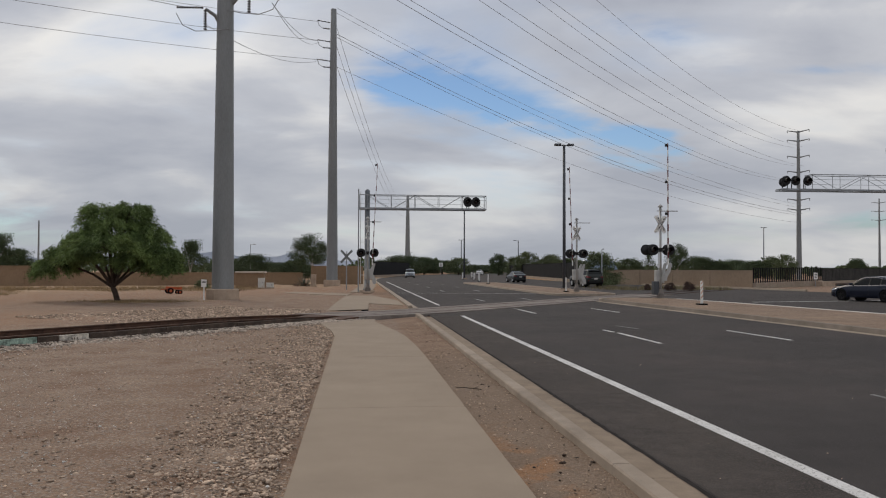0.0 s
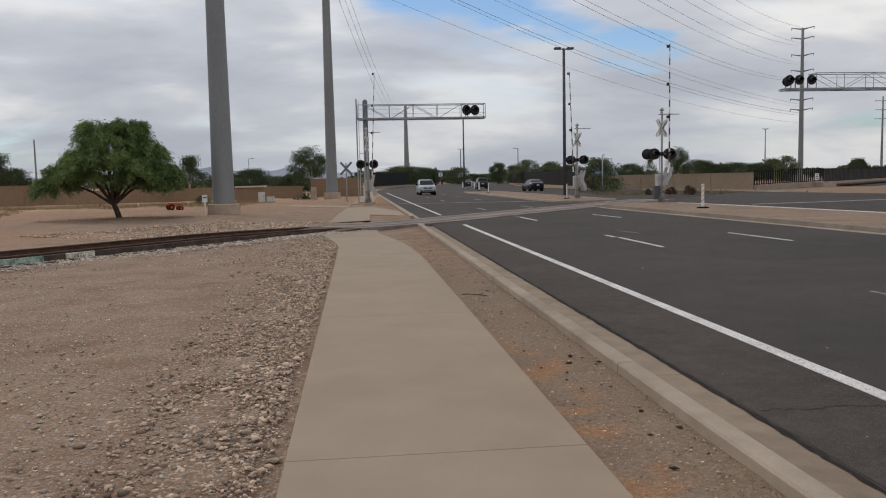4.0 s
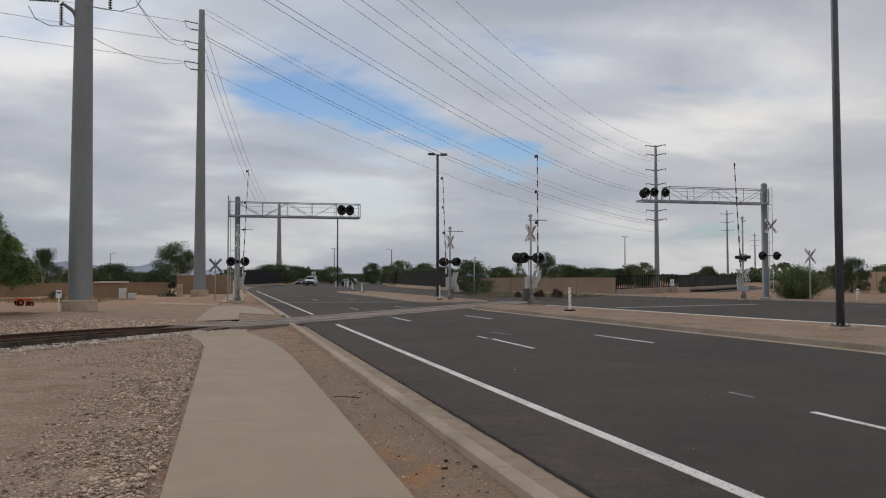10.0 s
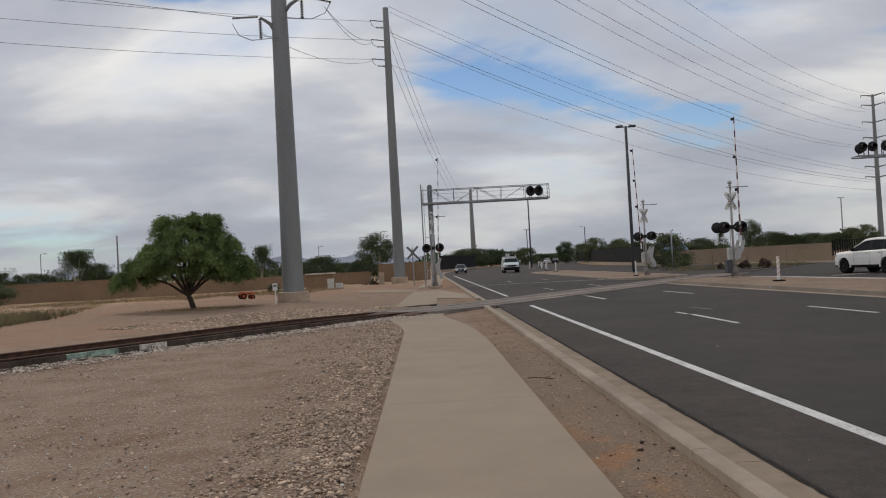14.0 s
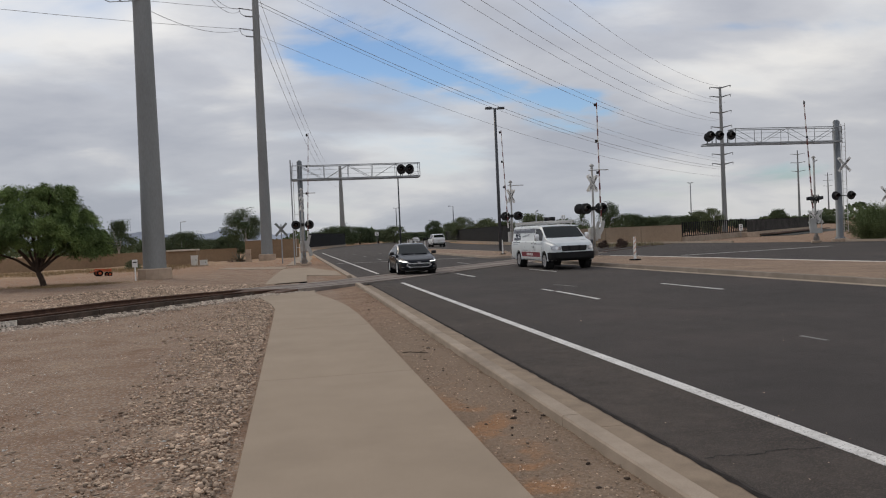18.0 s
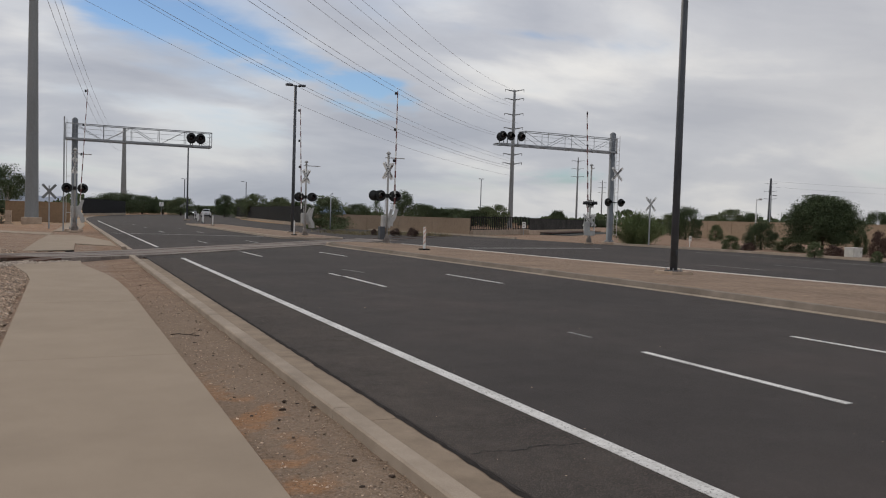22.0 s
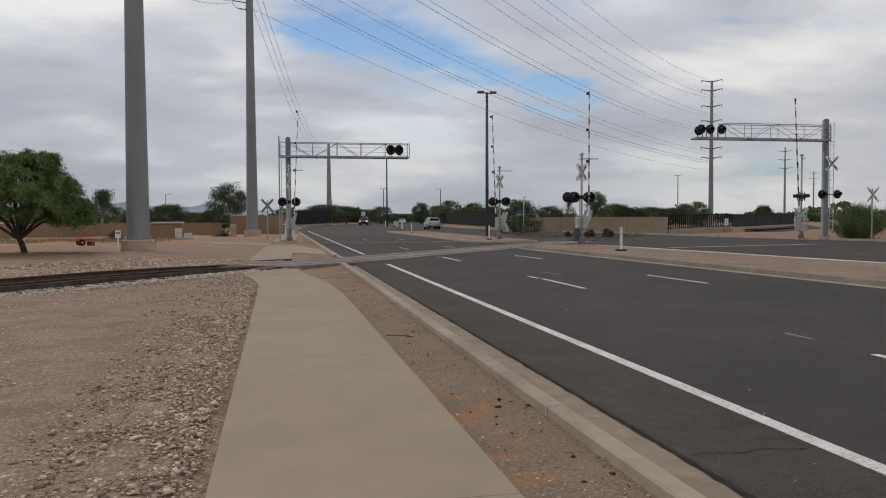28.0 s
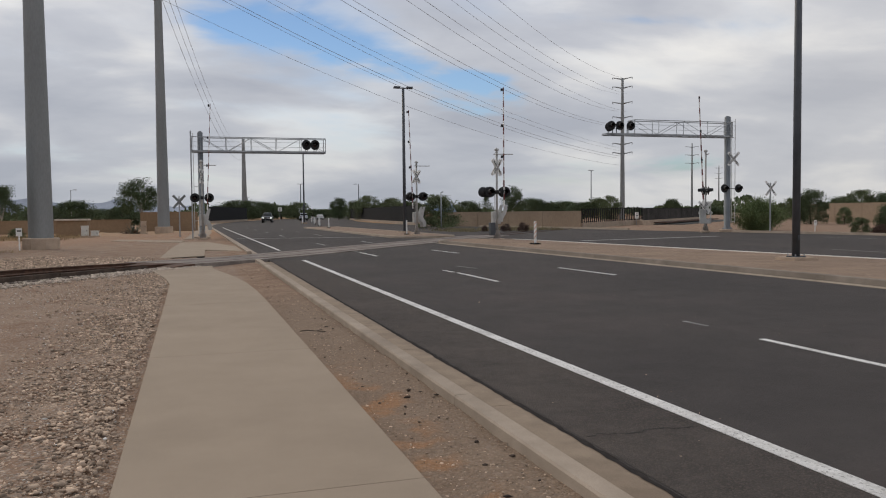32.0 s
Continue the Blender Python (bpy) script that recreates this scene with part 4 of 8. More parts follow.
    x, y = 2.9 + 8 * rng.random(n) ** 1.5, 3.5 + 12 * rng.random(n)
    stones("road_grit", np.stack([x, y, np.full(n, 0.004)], 1), rng.lognormal(-4.5, 0.4, n), STONE, "pale grit on the asphalt", 7)


gravel()


def twig():
    bm = B()
    p = [(1.40, 11.0, 0.066), (1.50, 11.02, 0.070), (1.62, 10.93, 0.066), (1.74, 10.86, 0.062)]
    for a, c in zip(p, p[1:]):
        tube(bm, a, c, 0.007, 0.005, 6)
    tube(bm, p[2], (1.72, 11.02, 0.075), 0.006, 0.003, 5)
    tagged(ob_of("twig", bm, BARK), "thin dry twig lying on the verge", "twig")


twig()

# ---- steel transmission poles ----


def insulator(bm, a, b, n=7, r=0.085):
    a, b = Vector(a), Vector(b)
    q = (b - a).to_track_quat("Z", "Y").to_matrix().to_4x4()
    l = (b - a).length
    prof = [(0.015, 0)]
    for i in range(n):
        z = l * (i + 0.5) / n
        prof += [(0.03, z - l / n * 0.3), (r, z - 0.02), (r, z + 0.01), (0.03, z + l / n * 0.3)]
    prof.append((0.015, l))
    lathe(bm, prof, 10, Matrix.Translation(a) @ q)
    return bm


def steel_pole(name, x, y, r0, r1, h, block, label, material=POLEM):
    top = thing(name, pose(x, y, 0), label, "utility pole", "steel transmission poles")
    bm = B()
    lathe(bm, [(r0, 0.0), (r0, 0.1), *[(r0 + (r1 - r0) * k / 8, h * k / 8) for k in range(1, 9)], (r1 * 0.9, h + 0.03)], 24)
    part("shaft", bm, material, top, smooth=True)
    if block:
        bm = B()
        lathe(bm, [(block * 0.98, -0.1), (block, 0.08), (block, 0.58), (block - 0.04, 0.62), (0.02, 0.63)], 8, Matrix.Rotation(radians(22.5), 4, "Z"))
        part("footing", bm, BLOCK, top, "octagonal pale concrete footing")
    return top


P1 = (-7.02, 43.3)
P2 = (-2.3, 76.4)
p1 = steel_pole("transmission_pole", *P1, 0.58, 0.30, 29.0, 0.86, "tall grey weathered steel transmission pole on a concrete footing")
p2 = steel_pole("transmission_pole", *P2, 0.54, 0.27, 26.4, 0.84, "tall grey steel transmission pole with side insulators")


def pole_arm(top, z, side, reach, hang=True):
    """Upswept steel arm with a hanging insulator string and a strain string."""
    bm = B()
    p = [(side * 0.25, -0.05, z - 0.65), (side * reach * 0.5, -0.25, z - 0.28), (side * reach, -0.5, z)]
    for a, c, r in zip(p, p[1:], (0.13, 0.10)):
        tube(bm, a, c, r, r * 0.68, 10)
    arm = part("arm", bm, POLEM, top)
    e = Vector(p[-1])
    if hang:
        part("insulator", insulator(B(), e + Vector((0, 0, -0.05)), e + Vector((0, 0, -1.15)), 8, 0.10), CERAMIC, top)
        part("insulator", insulator(B(), e + Vector((side * 0.1, 0, 0.05)), e + Vector((side * 1.55, 0.3, -0.25 if side > 0 else 0.12)), 10, 0.07), CERAMIC, top)
        bm = B()
        q = [e + Vector((side * 1.55, 0.3, -0.2)), e + Vector((side * 1.2, 0.2, -0.85)), e + Vector((side * 0.5, 0, -1.2)), e + Vector((side * -0.4, 0, -1.15)), e + Vector((side * -1.2, 0.1, -1.0))]
        for a, c in zip(q, q[1:]):
            tube(bm, a, c, 0.022, seg=6)
        part("jumper", bm, WIREM, top)
    return arm


for z, s in ((16.35, 1), (15.35, -1), (18.2, -1), (19.6, 1), (21.2, -1), (22.8, 1), (24.4, -1)):
    pole_arm(p1, z, s, 1.3 if s > 0 else 0.95)
for z in (25.1, 23.25, 21.4):
    bm = B()
    part("insulator", insulator(B(), (-0.3, -0.1, z), (-1.5, -0.35, z + 0.1), 9, 0.07), CERAMIC, p2)
    part("insulator", insulator(B(), (-0.3, 0.1, z - 0.55), (-1.0, 0.1, z - 0.5), 6, 0.09), CERAMIC, p2)
    for a, c in (((-1.5, -0.35, z + 0.1), (-1.35, -0.2, z - 0.35)), ((-1.35, -0.2, z - 0.35), (-1.0, 0.1, z - 0.5))):
        tube(bm, a, c, 0.025, seg=6)
    part("jumper", bm, WIREM, p2)


def lattice_arm_pole(x, y, h, r0, arms, label, reach=2.6, material=POLEM):
    top = steel_pole("transmission_pole", x, y, r0, r0 * 0.45, h, 0, label, material)
    ang = math.atan2(-y, -x) + math.pi / 2
    u = Vector((math.cos(ang), math.sin(ang), 0))
    for z in arms:
        bm = B()
        for s in (-1, 1):
            tube(bm, (0, 0, z), u * s * reach + Vector((0, 0, z + 0.35)), 0.13, 0.06, 6)
            tube(bm, u * s * reach + Vector((0, 0, z + 0.35)), u * s * reach * 0.97 + Vector((0, 0, z - 0.05)), 0.05, 0.05, 6)
        part("cross_arm", bm, material, top)
    return top


TOW = (75.5, 130.0)
lattice_arm_pole(*TOW, 25.6, 0.47, (11.9, 13.6, 18.4, 21.0, 23.8, 25.4), "grey steel transmission pole with many cross arms", 1.75)
lattice_arm_pole(177, 255, 26.0, 0.45, (18.5, 21.5, 24.5), "distant grey transmission pole", 2.3)
lattice_arm_pole(290, 392, 26.5, 0.5, (19, 22, 25), "distant grey transmission pole", 2.3)
lattice_arm_pole(338.5, 310.5, 27.5, 1.1, (16.5, 20.5, 24.5), "distant dark transmission pole", 3.0, DARKPOLE)
steel_pole("transmission_pole", 17.2, 272, 1.0, 0.45, 26.5, 0, "distant grey steel transmission pole beyond the canal")
steel_pole("transmission_pole", -66, 175, 0.22, 0.14, 11.5, 0, "distant slim utility pole behind the trees")


def wire(name, pts, r, label):
    cu = bpy.data.curves.new(name, "CURVE")
    cu.dimensions, cu.bevel_depth, cu.bevel_resolution = "3D", r * 0.88, 1
    sp = cu.splines.new("POLY")
    sp.points.add(len(pts) - 1)
    for p, q in zip(sp.points, pts):
        p.co = (*q, 1)
    cu.materials.append(WIREM)
    return tagged(new(name, cu), label, "power line", "overhead power lines")


def span(a, b, sag, r=0.028, label="grey overhead conductor between steel poles", n=22):
    a, b = Vector(a), Vector(b)
    pts = []
    for i in range(n + 1):
        k = i / n
        p = a.lerp(b, k)
        p.z -= sag * 4 * k * (1 - k)
        pts.append(tuple(p))
    wire("power_line", pts, r, label)


def hung(a, b, zs, r=0.028, n=30):
    """A conductor by its heights at the start, half way and at the end."""
    z0, zm, z1 = zs
    pts = []
    for i in range(n + 1):
        k = i / n
        z = z0 * (1 - k) * (1 - 2 * k) + zm * 4 * k * (1 - k) + z1 * k * (2 * k - 1)
        pts.append((a[0] + (b[0] - a[0]) * k, a[1] + (b[1] - a[1]) * k, z))
    wire("power_line", pts, r, "grey overhead conductor sagging between steel poles")


for z, dy, r in (((26.5, 17.1, 12.7), -1.0, 0.017), ((26.1, 16.7, 12.5), 0.6, 0.017), ((24.0, 15.0, 11.3), -1.0, 0.026), ((23.8, 14.85, 11.2), 1.0, 0.020), ((20.9, 12.9, 9.8), 0.0, 0.017)):
    hung((P2[0] + 0.3, P2[1] + dy * 0.2), (TOW[0], TOW[1] + dy), z, r)
for z, dy in (((21.6, 14.2, 16.7), -1.0), ((22.4, 15.4, 17.2), 1.0), ((24.9, 17.7, 19.4), -1.5), ((26.3, 18.0, 19.8), 1.5), ((27.6, 20.2, 22.6), -1.5), ((30.5, 20.7, 23.0), 1.5), ((35.1, 23.6, 25.7), 0.0)):
    hung((-30.0, 5.0 + dy), (TOW[0], TOW[1] + dy), z, 0.017)
for z in (25.1, 23.3, 21.45):
    span((P2[0] - 1.5, P2[1] - 0.35, z), (-100, 22, z + 4.5), 3.2, 0.02)
    span((P2[0] + 0.3, P2[1] + 0.2, z - 0.4), (17.2, 272, z - 1.5), 5.0, 0.022)
span((P1[0] + 2.45, P1[1] - 0.2, 15.9), (P2[0] - 1.5, P2[1], 23.4), 0.6, 0.018)
span((P1[0] + 2.5, P1[1] - 0.1, 15.85), (P2[0] - 1.4, P2[1], 23.2), 0.9, 0.018)
for z in (15.5, 18.3):
    span((P1[0] - 2.1, P1[1] - 0.2, z), (-70, 28, z + 9), 0.8, 0.018)
span((P1[0] - 0.9, P1[1] - 0.5, 14.5), (P2[0] - 1.5, P2[1], 21.4), 0.8, 0.018)

for z in (23.0, 26.0):
    span((338.5, 310.5, z), (640, 120, z + 2), 5.0, 0.035)

# ---- rail crossing signals ----


def flasher(parent, c, r, face, both=False, arm=True):
    """A round black target board with hood and red lens, facing +y or -y."""
    c = Vector(c)
    m = Matrix.Translation(c) @ Matrix.Rotation(radians(-90 * face), 4, "X")
    ob = part("target_board", lathe(B(), [(r * 0.25, -0.10), (r * 0.5, -0.05), (r, -0.012), (r, 0.012), (r * 0.9, 0.02), (0.01, 0.02)], 24, m), BLACK, parent, "round flat-black target board", True)
    part("lens", lathe(B(), [(0.15, 0.02), (0.14, 0.05), (0.08, 0.075), (0.005, 0.085)], 16, m), REDLENS, ob, "dark red unlit lens", True)
    bm = B()
    n = 12
    rows = []
    for i in range(n + 1):
        a = math.pi * (i / n) * 1.2 - 0.1 * math.pi
        rows.append([bm.verts.new(m @ Vector((0.17 * math.cos(a), -face * 0.17 * math.sin(a) if face > 0 else 0.17 * math.sin(a), z))) for z in (0.02, 0.30)])
    for p, q in zip(rows, rows[1:]):
        bm.faces.new((p[0], q[0], q[1], p[1]))
    part("hood", bm, BLACK, ob)
    return ob


def crossbuck(parent, c, l, w, face, letters=True, lean=0.0, turn=0.0, sheet=WHITE, said="white crossbuck blade"):
    c = Vector(c)
    spun = Matrix.Translation(c) @ Matrix.Rotation(radians(turn), 4, "Z") @ Matrix.Translation(-c)
    for i, (sgn, word) in enumerate(((1, "RAILROAD"), (-1, "CROSSING"))):
        rot = Matrix.Rotation(radians(48 * sgn + lean), 3, "Y")
        cc = Vector(c) + Vector((0, face * (0.012 + 0.02 * i), 0))
        bm = box(B(), cc, (l, 0.012, w), rot, 0.004)
        bmesh.ops.transform(bm, matrix=spun, verts=bm.verts[:])
        bd = part("crossbuck_blade", bm, sheet, parent, said)
        if letters:
            fc = bpy.data.curves.new("lettering", "FONT")
            fc.body, fc.size, fc.align_x, fc.align_y, fc.extrude, fc.offset = word, w * 0.98, "CENTER", "CENTER", 0.002, w * 0.035
            fc.space_character = 1.15
            fc.materials.append(BLACK)
            tx = new("lettering", fc)
            tx.parent = bd
            base = Matrix.Rotation(radians(90), 4, "X") if face < 0 else Matrix.Rotation(radians(180), 4, "Z") @ Matrix.Rotation(radians(90), 4, "X")
            tx.matrix_basis = spun @ Matrix.Translation(cc + Vector((0, face * 0.0095, 0))) @ rot.to_4x4() @ base
    return parent


def striped_arm(parent, a, b, r0, r1, n=18):
    a, b = Vector(a), Vector(b)
    q = (b - a).to_track_quat("Z", "Y").to_matrix()
    l = (b - a).length
    arm = part("gate_arm", tube(B(), a, b, r0 * 0.55, r1 * 0.5, 8), ALU, parent, "raised gate arm with red and white bands")
    for i in range(n):
        k0, k1 = i / n, (i + 1) / n
        c = a.lerp(b, (k0 + k1) / 2)
        r = r0 + (r1 - r0) * k0
        part("band", box(B(), c, (r * 1.9, r * 0.9, l / n * 0.995), q), REDS if i % 2 else WHITE, arm)
    for k in (0.42, 0.68, 0.98):
        p = a.lerp(b, k)
        part("arm_lamp", box(B(), p + Vector((-0.10, 0, 0)), (0.11, 0.11, 0.15), None, 0.02), BLACK, arm)
    return arm


def gate(x, y, foot, tip, face, turn=0.0, label="", mech=1, fl=2.72, cb=4.1, top_z=4.9, three=False, buck=52, high=False):
    """Mast, base, flashers, crossbuck, bell, drive box with counterweight arms and the raised gate arm."""
    g = thing("crossing_gate", pose(x, y, LAND, 0, 0, turn), label, "crossing gate", "rail crossing gates")
    bm = B()
    box(bm, (0, 0, 0.06), (0.62, 0.62, 0.14), None, 0.02)
    part("foundation", bm, BLOCK, g, "concrete foundation")
    bm = lathe(B(), [(0.20, 0.13), (0.19, 0.35), (0.12, 0.5), (0.085, 0.62), (0.085, 0.66)], 12)
    part("mast_base", bm, mat("rusty_grey_casting", (0.20, 0.175, 0.155), 0.7, 0.2, 4, 0.3, 0.2), g, "flared cast mast base")
    part("mast", tube(B(), (0, 0, 0.6), (0, 0, top_z), 0.062, seg=14), SILVERP, g, smooth=True)
    part("finial", lathe(B(), [(0.075, top_z), (0.075, top_z + 0.05), (0.03, top_z + 0.12), (0.01, top_z + 0.13)], 12), SILVERP, g)
    # drive box and cranked counterweight arms
    drv = part("drive_box", box(B(), (0.0, -face * 0.0 + 0.18, 1.28), (0.46, 0.40, 0.72), None, 0.05), SILVERP, g, "grey gate drive box")
    part("drive_cover", box(B(), (0.0, 0.395, 1.28), (0.36, 0.03, 0.55), None, 0.01), SILVERP, drv)
    bm = B()
    s = mech
    pts = [(s * 0.36, 0.62), (s * 0.30, 0.95), (s * 0.10, 1.28), (s * 0.20, 1.62), (s * 0.38, 2.02), (s * 0.52, 2.0), (s * 0.42, 1.62), (s * 0.36, 1.30), (s * 0.55, 0.95), (s * 0.58, 0.66)]
    if high:
        pts = [(s * -0.10, 1.10), (s * 0.02, 1.42), (s * 0.22, 1.60), (s * 0.36, 2.02), (s * 0.52, 2.0), (s * 0.42, 1.52), (s * 0.26, 1.26), (s * 0.22, 1.04)]
    for yy in (-0.30, 0.42):
        bm = B()
        lo = [bm.verts.new((px, yy - 0.02, pz)) for px, pz in pts]
        hi = [bm.verts.new((px, yy + 0.02, pz)) for px, pz in pts]
        bm.faces.new(lo)
        bm.faces.new(hi[::-1])
        for i in range(len(pts)):
            j = (i + 1) % len(pts)
            bm.faces.new((lo[i], hi[i], hi[j], lo[j]))
        bmesh.ops.recalc_face_normals(bm, faces=bm.faces[:])
        part("counterweight_arm", bm, SILVERP, g, "pale cranked counterweight arm")
    if high:
        part("relay_case", box(B(), (-s * 0.26, 0.1, 0.66), (0.30, 0.34, 0.72), None, 0.02), DARKPOLE, g, "dark relay case below the drive")
    else:
        part("counterweight", box(B(), (s * 0.46, 0.06, 0.80), (0.16, 0.66, 0.34), None, 0.02), SILVERP, g)
    back = Matrix.Rotation(radians(-turn), 3, "Z")
    striped_arm(g, back @ Vector(foot), back @ Vector(tip), 0.062, 0.038)
    # flashers on a cross tube
    part("cross_tube", tube(B(), (-0.62, 0, fl), (0.62, 0, fl), 0.03, seg=8), SILVERP, g)
    part("junction_box", box(B(), (0, 0, fl), (0.2, 0.2, 0.22), None, 0.03), BLACK, g)
    for sx in (-0.45, 0.45):
        flasher(g, (sx, 0.14 * face, fl), 0.30, face)
        flasher(g, (sx * 0.98, -0.16 * face, fl), 0.30, -face)
    if three:
        flasher(g, (-0.80, 0.05, fl), 0.29, -face)
    crossbuck(g, (0, 0.09 * face, cb), 1.18, 0.17, face, turn=buck)
    crossbuck(g, (0, -0.09 * face, cb), 1.18, 0.17, -face, turn=buck)
    part("arm_bracket", box(B(), (0.35 * s, -0.1, top_z - 0.08), (1.15, 0.05, 0.05), None, 0.01), SILVERP, g)
    part("bell", lathe(B(), [(0.02, top_z + 0.1), (0.13, top_z + 0.13), (0.12, top_z + 0.2), (0.04, top_z + 0.27), (0.01, top_z + 0.28)], 14), SILVERP, g)
    part("conduit", tube(B(), (-0.11, 0.03, 0.2), (-0.11, 0.03, fl), 0.02, seg=6), SILVERP, g)
    return g


gate(0.75, 54.3, (0.30, -0.2, 1.9), (0.64, -0.2, 8.8), 1, 0, "raised red-white crossing gate with flashers beside the sidewalk", mech=1, buck=72)
gate(14.95, 53.3, (-0.34, -0.2, 1.9), (-0.56, -0.2, 8.6), 1, 0, "raised red-white crossing gate with flashers on the median", mech=1, buck=40)
gate(16.35, 41.7, (0.34, -0.2, 1.9), (0.35, -0.2, 8.5), -1, 0, "raised crossing gate with crossbuck and flashers on the median", mech=1, three=True, buck=32, high=True)
gate(35.0, 48.7, (-0.30, -0.2, 1.9), (-0.72, -0.2, 9.6), -1, 62, "raised crossing gate beside the far kerb", mech=-1, fl=2.95, top_z=5.6, cb=1.75)


def cantilever(x, y, x_end, z_lo, z_hi, face, label, r, ladder_side, lamps, turn=0.0, post_top=0.25, tail=0.55, short=0.0):
    """Post with a trussed walkway that carries flashers over the road."""
    g = thing("cantilever_signal", pose(x, y, LAND, 0, 0, turn), label, "signal gantry", "cantilever signals")
    L = x_end - x
    d = 1 if L > 0 else -1
    part("foundation", lathe(B(), [(r + 0.35, -0.1), (r + 0.35, 0.12), (r + 0.3, 0.15), (0.02, 0.16)], 16), BLOCK, g, "round concrete foundation")
    part("post", lathe(B(), [(r * 1.5, 0.12), (r * 1.5, 0.18), (r, 0.2), (r * 0.94, z_hi + post_top), (r * 0.5, z_hi + post_top + 0.1), (0.01, z_hi + post_top + 0.12)], 20), POSTM, g, "dull grey steel post", True)
    bm = B()
    for i in range(8):
        a = 2 * math.pi * i / 8
        tube(bm, (r * 1.32 * math.cos(a), r * 1.32 * math.sin(a), 0.16), (r * 1.32 * math.cos(a), r * 1.32 * math.sin(a), 0.28), 0.025, seg=6)
    part("anchor_bolts", bm, GALV, g)
    zl, zh = z_lo - LAND, z_hi - LAND
    for yy in (-0.42, 0.42):
        part("bottom_chord", tube(B(), (-d * tail, yy, zl), (L, yy, zl), 0.042, seg=8), GALV, g)
        part("top_chord", tube(B(), (-d * (tail if yy < 0 else 0.1), yy, zh), (L - d * short, yy, zh), 0.028, seg=8), GALV, g)
    n = 5
    for i in range(n + 1):
        xx = L * i / n
        if abs(xx) > abs(L) - short + 0.05:
            continue
        bm = B()
        for yy in (-0.42, 0.42):
            tube(bm, (xx, yy, zl), (xx, yy, zh), 0.019, seg=6)
        tube(bm, (xx, -0.42, zl), (xx, 0.42, zl), 0.03, seg=6)
        part("upright", bm, GALV, g)
    for i in range(n - (1 if short else 0)):
        a, c = L * i / n, L * (i + 1) / n
        up = i % 2
        for yy in (-0.42, 0.42):
            part("diagonal", tube(B(), (a, yy, zl if up else zh), (c, yy, zh if up else zl), 0.016, seg=6), GALV, g)
    bm = B()
    for k in (0.36, 0.68):
        tube(bm, (-d * tail, -0.46, zl + (zh - zl) * k), (L - d * short, -0.46, zl + (zh - zl) * k), 0.010, seg=5)
    part("hand_rail", bm, GALV, g)
    # grated walkway
    bm = B()
    for i in range(46):
        xx = -d * tail + (L + d * tail) * i / 45
        box(bm, (xx, 0, zl + 0.075), (0.03, 0.84, 0.03))
    for yy in (-0.40, -0.2, 0.0, 0.2, 0.40):
        box(bm, ((L - d * tail) / 2, yy, zl + 0.08), (abs(L) + tail, 0.02, 0.04))
    part("walkway", bm, GALV, g, "steel grating walkway")
    bm = B()
    for sgn in (-1, 1):
        for k in (0.2, 0.5):
            tube(bm, (-d * tail, sgn * 0.42, zl), (-d * tail, sgn * 0.42, zh), 0.02, seg=6)
        tube(bm, (L - d * short, sgn * 0.42, zl), (L - d * short, sgn * 0.42, zh), 0.026, seg=6)
    tube(bm, (L - d * short, -0.42, zh), (L - d * short, 0.42, zh), 0.026, seg=6)
    part("end_frame", bm, GALV, g)
    # ladder up the post
    lx = ladder_side * (r + 0.28)
    bm = B()
    for yy in (-0.2, 0.2):
        tube(bm, (lx, yy, 0.6), (lx, yy, zh + 0.25), 0.022, seg=6)
    for i in range(26):
        z = 0.7 + i * (zh - 0.6) / 25
        tube(bm, (lx, -0.2, z), (lx, 0.2, z), 0.014, seg=5)
    for z in (1.2, zl * 0.6, zl):
        tube(bm, (ladder_side * r * 0.9, 0, z), (lx, 0, z), 0.02, seg=5)
    part("ladder", bm, ALU, g)
    for lx, fc in lamps:
        part("lamp_stem", tube(B(), (lx, 0, zl), (lx, 0, (zl + zh) / 2 + 0.1), 0.03, seg=6), BLACK, g)
        flasher(g, (lx, fc * 0.48, (zl + zh) / 2 + 0.08), 0.32, fc)
    return g


CL = cantilever(0.75, 57.2, 9.25, 5.95, 6.95, 1, "grey trussed signal gantry reaching over the road past the track", 0.19, -1, [(7.15, -1), (7.75, -1), (7.3, 1), (7.9, 1)])
CR = cantilever(37.8, 50.0, 27.7, 6.95, 8.0, -1, "grey trussed signal gantry with crossbuck over the far lanes", 0.235, 1, [(-9.85, -1), (-9.2, -1), (-8.35, -1), (-9.5, 1)], tail=0.1, post_top=0.35, short=2.1)
for fx in (-0.72, 0.72):
    flasher(CR, (fx if fx > 0 else -0.5, -0.35, 3.15), 0.31, -1)
part("cross_tube", tube(B(), (-0.6, -0.25, 3.15), (0.75, -0.25, 3.15), 0.03, seg=8), BLACK, CR)
crossbuck(CR, (0.22, -0.40, 5.3), 1.3, 0.19, -1, turn=-8)
# conduit pole beside the left gantry
part("conduit_pole", tube(B(), (-0.62, -0.4, 0.0), (-0.62, -0.4, 7.3), 0.045, seg=8), GALV, CL)


def sign_crossbuck(x, y, z, face, turn, label, l=1.25, letters=True, sheet=WHITE):
    g = thing("crossbuck_sign", pose(x, y, 0, 0, 0, turn), label, "railroad sign", "crossbuck signs")
    part("post", box(B(), (0, 0, z / 2 + 0.2), (0.09, 0.06, z + 0.4), None, 0.008), GALV, g)
    crossbuck(g, (0, face * 0.045, z), l, 0.17, face, letters, sheet=sheet, said="crossbuck blade")
    return g


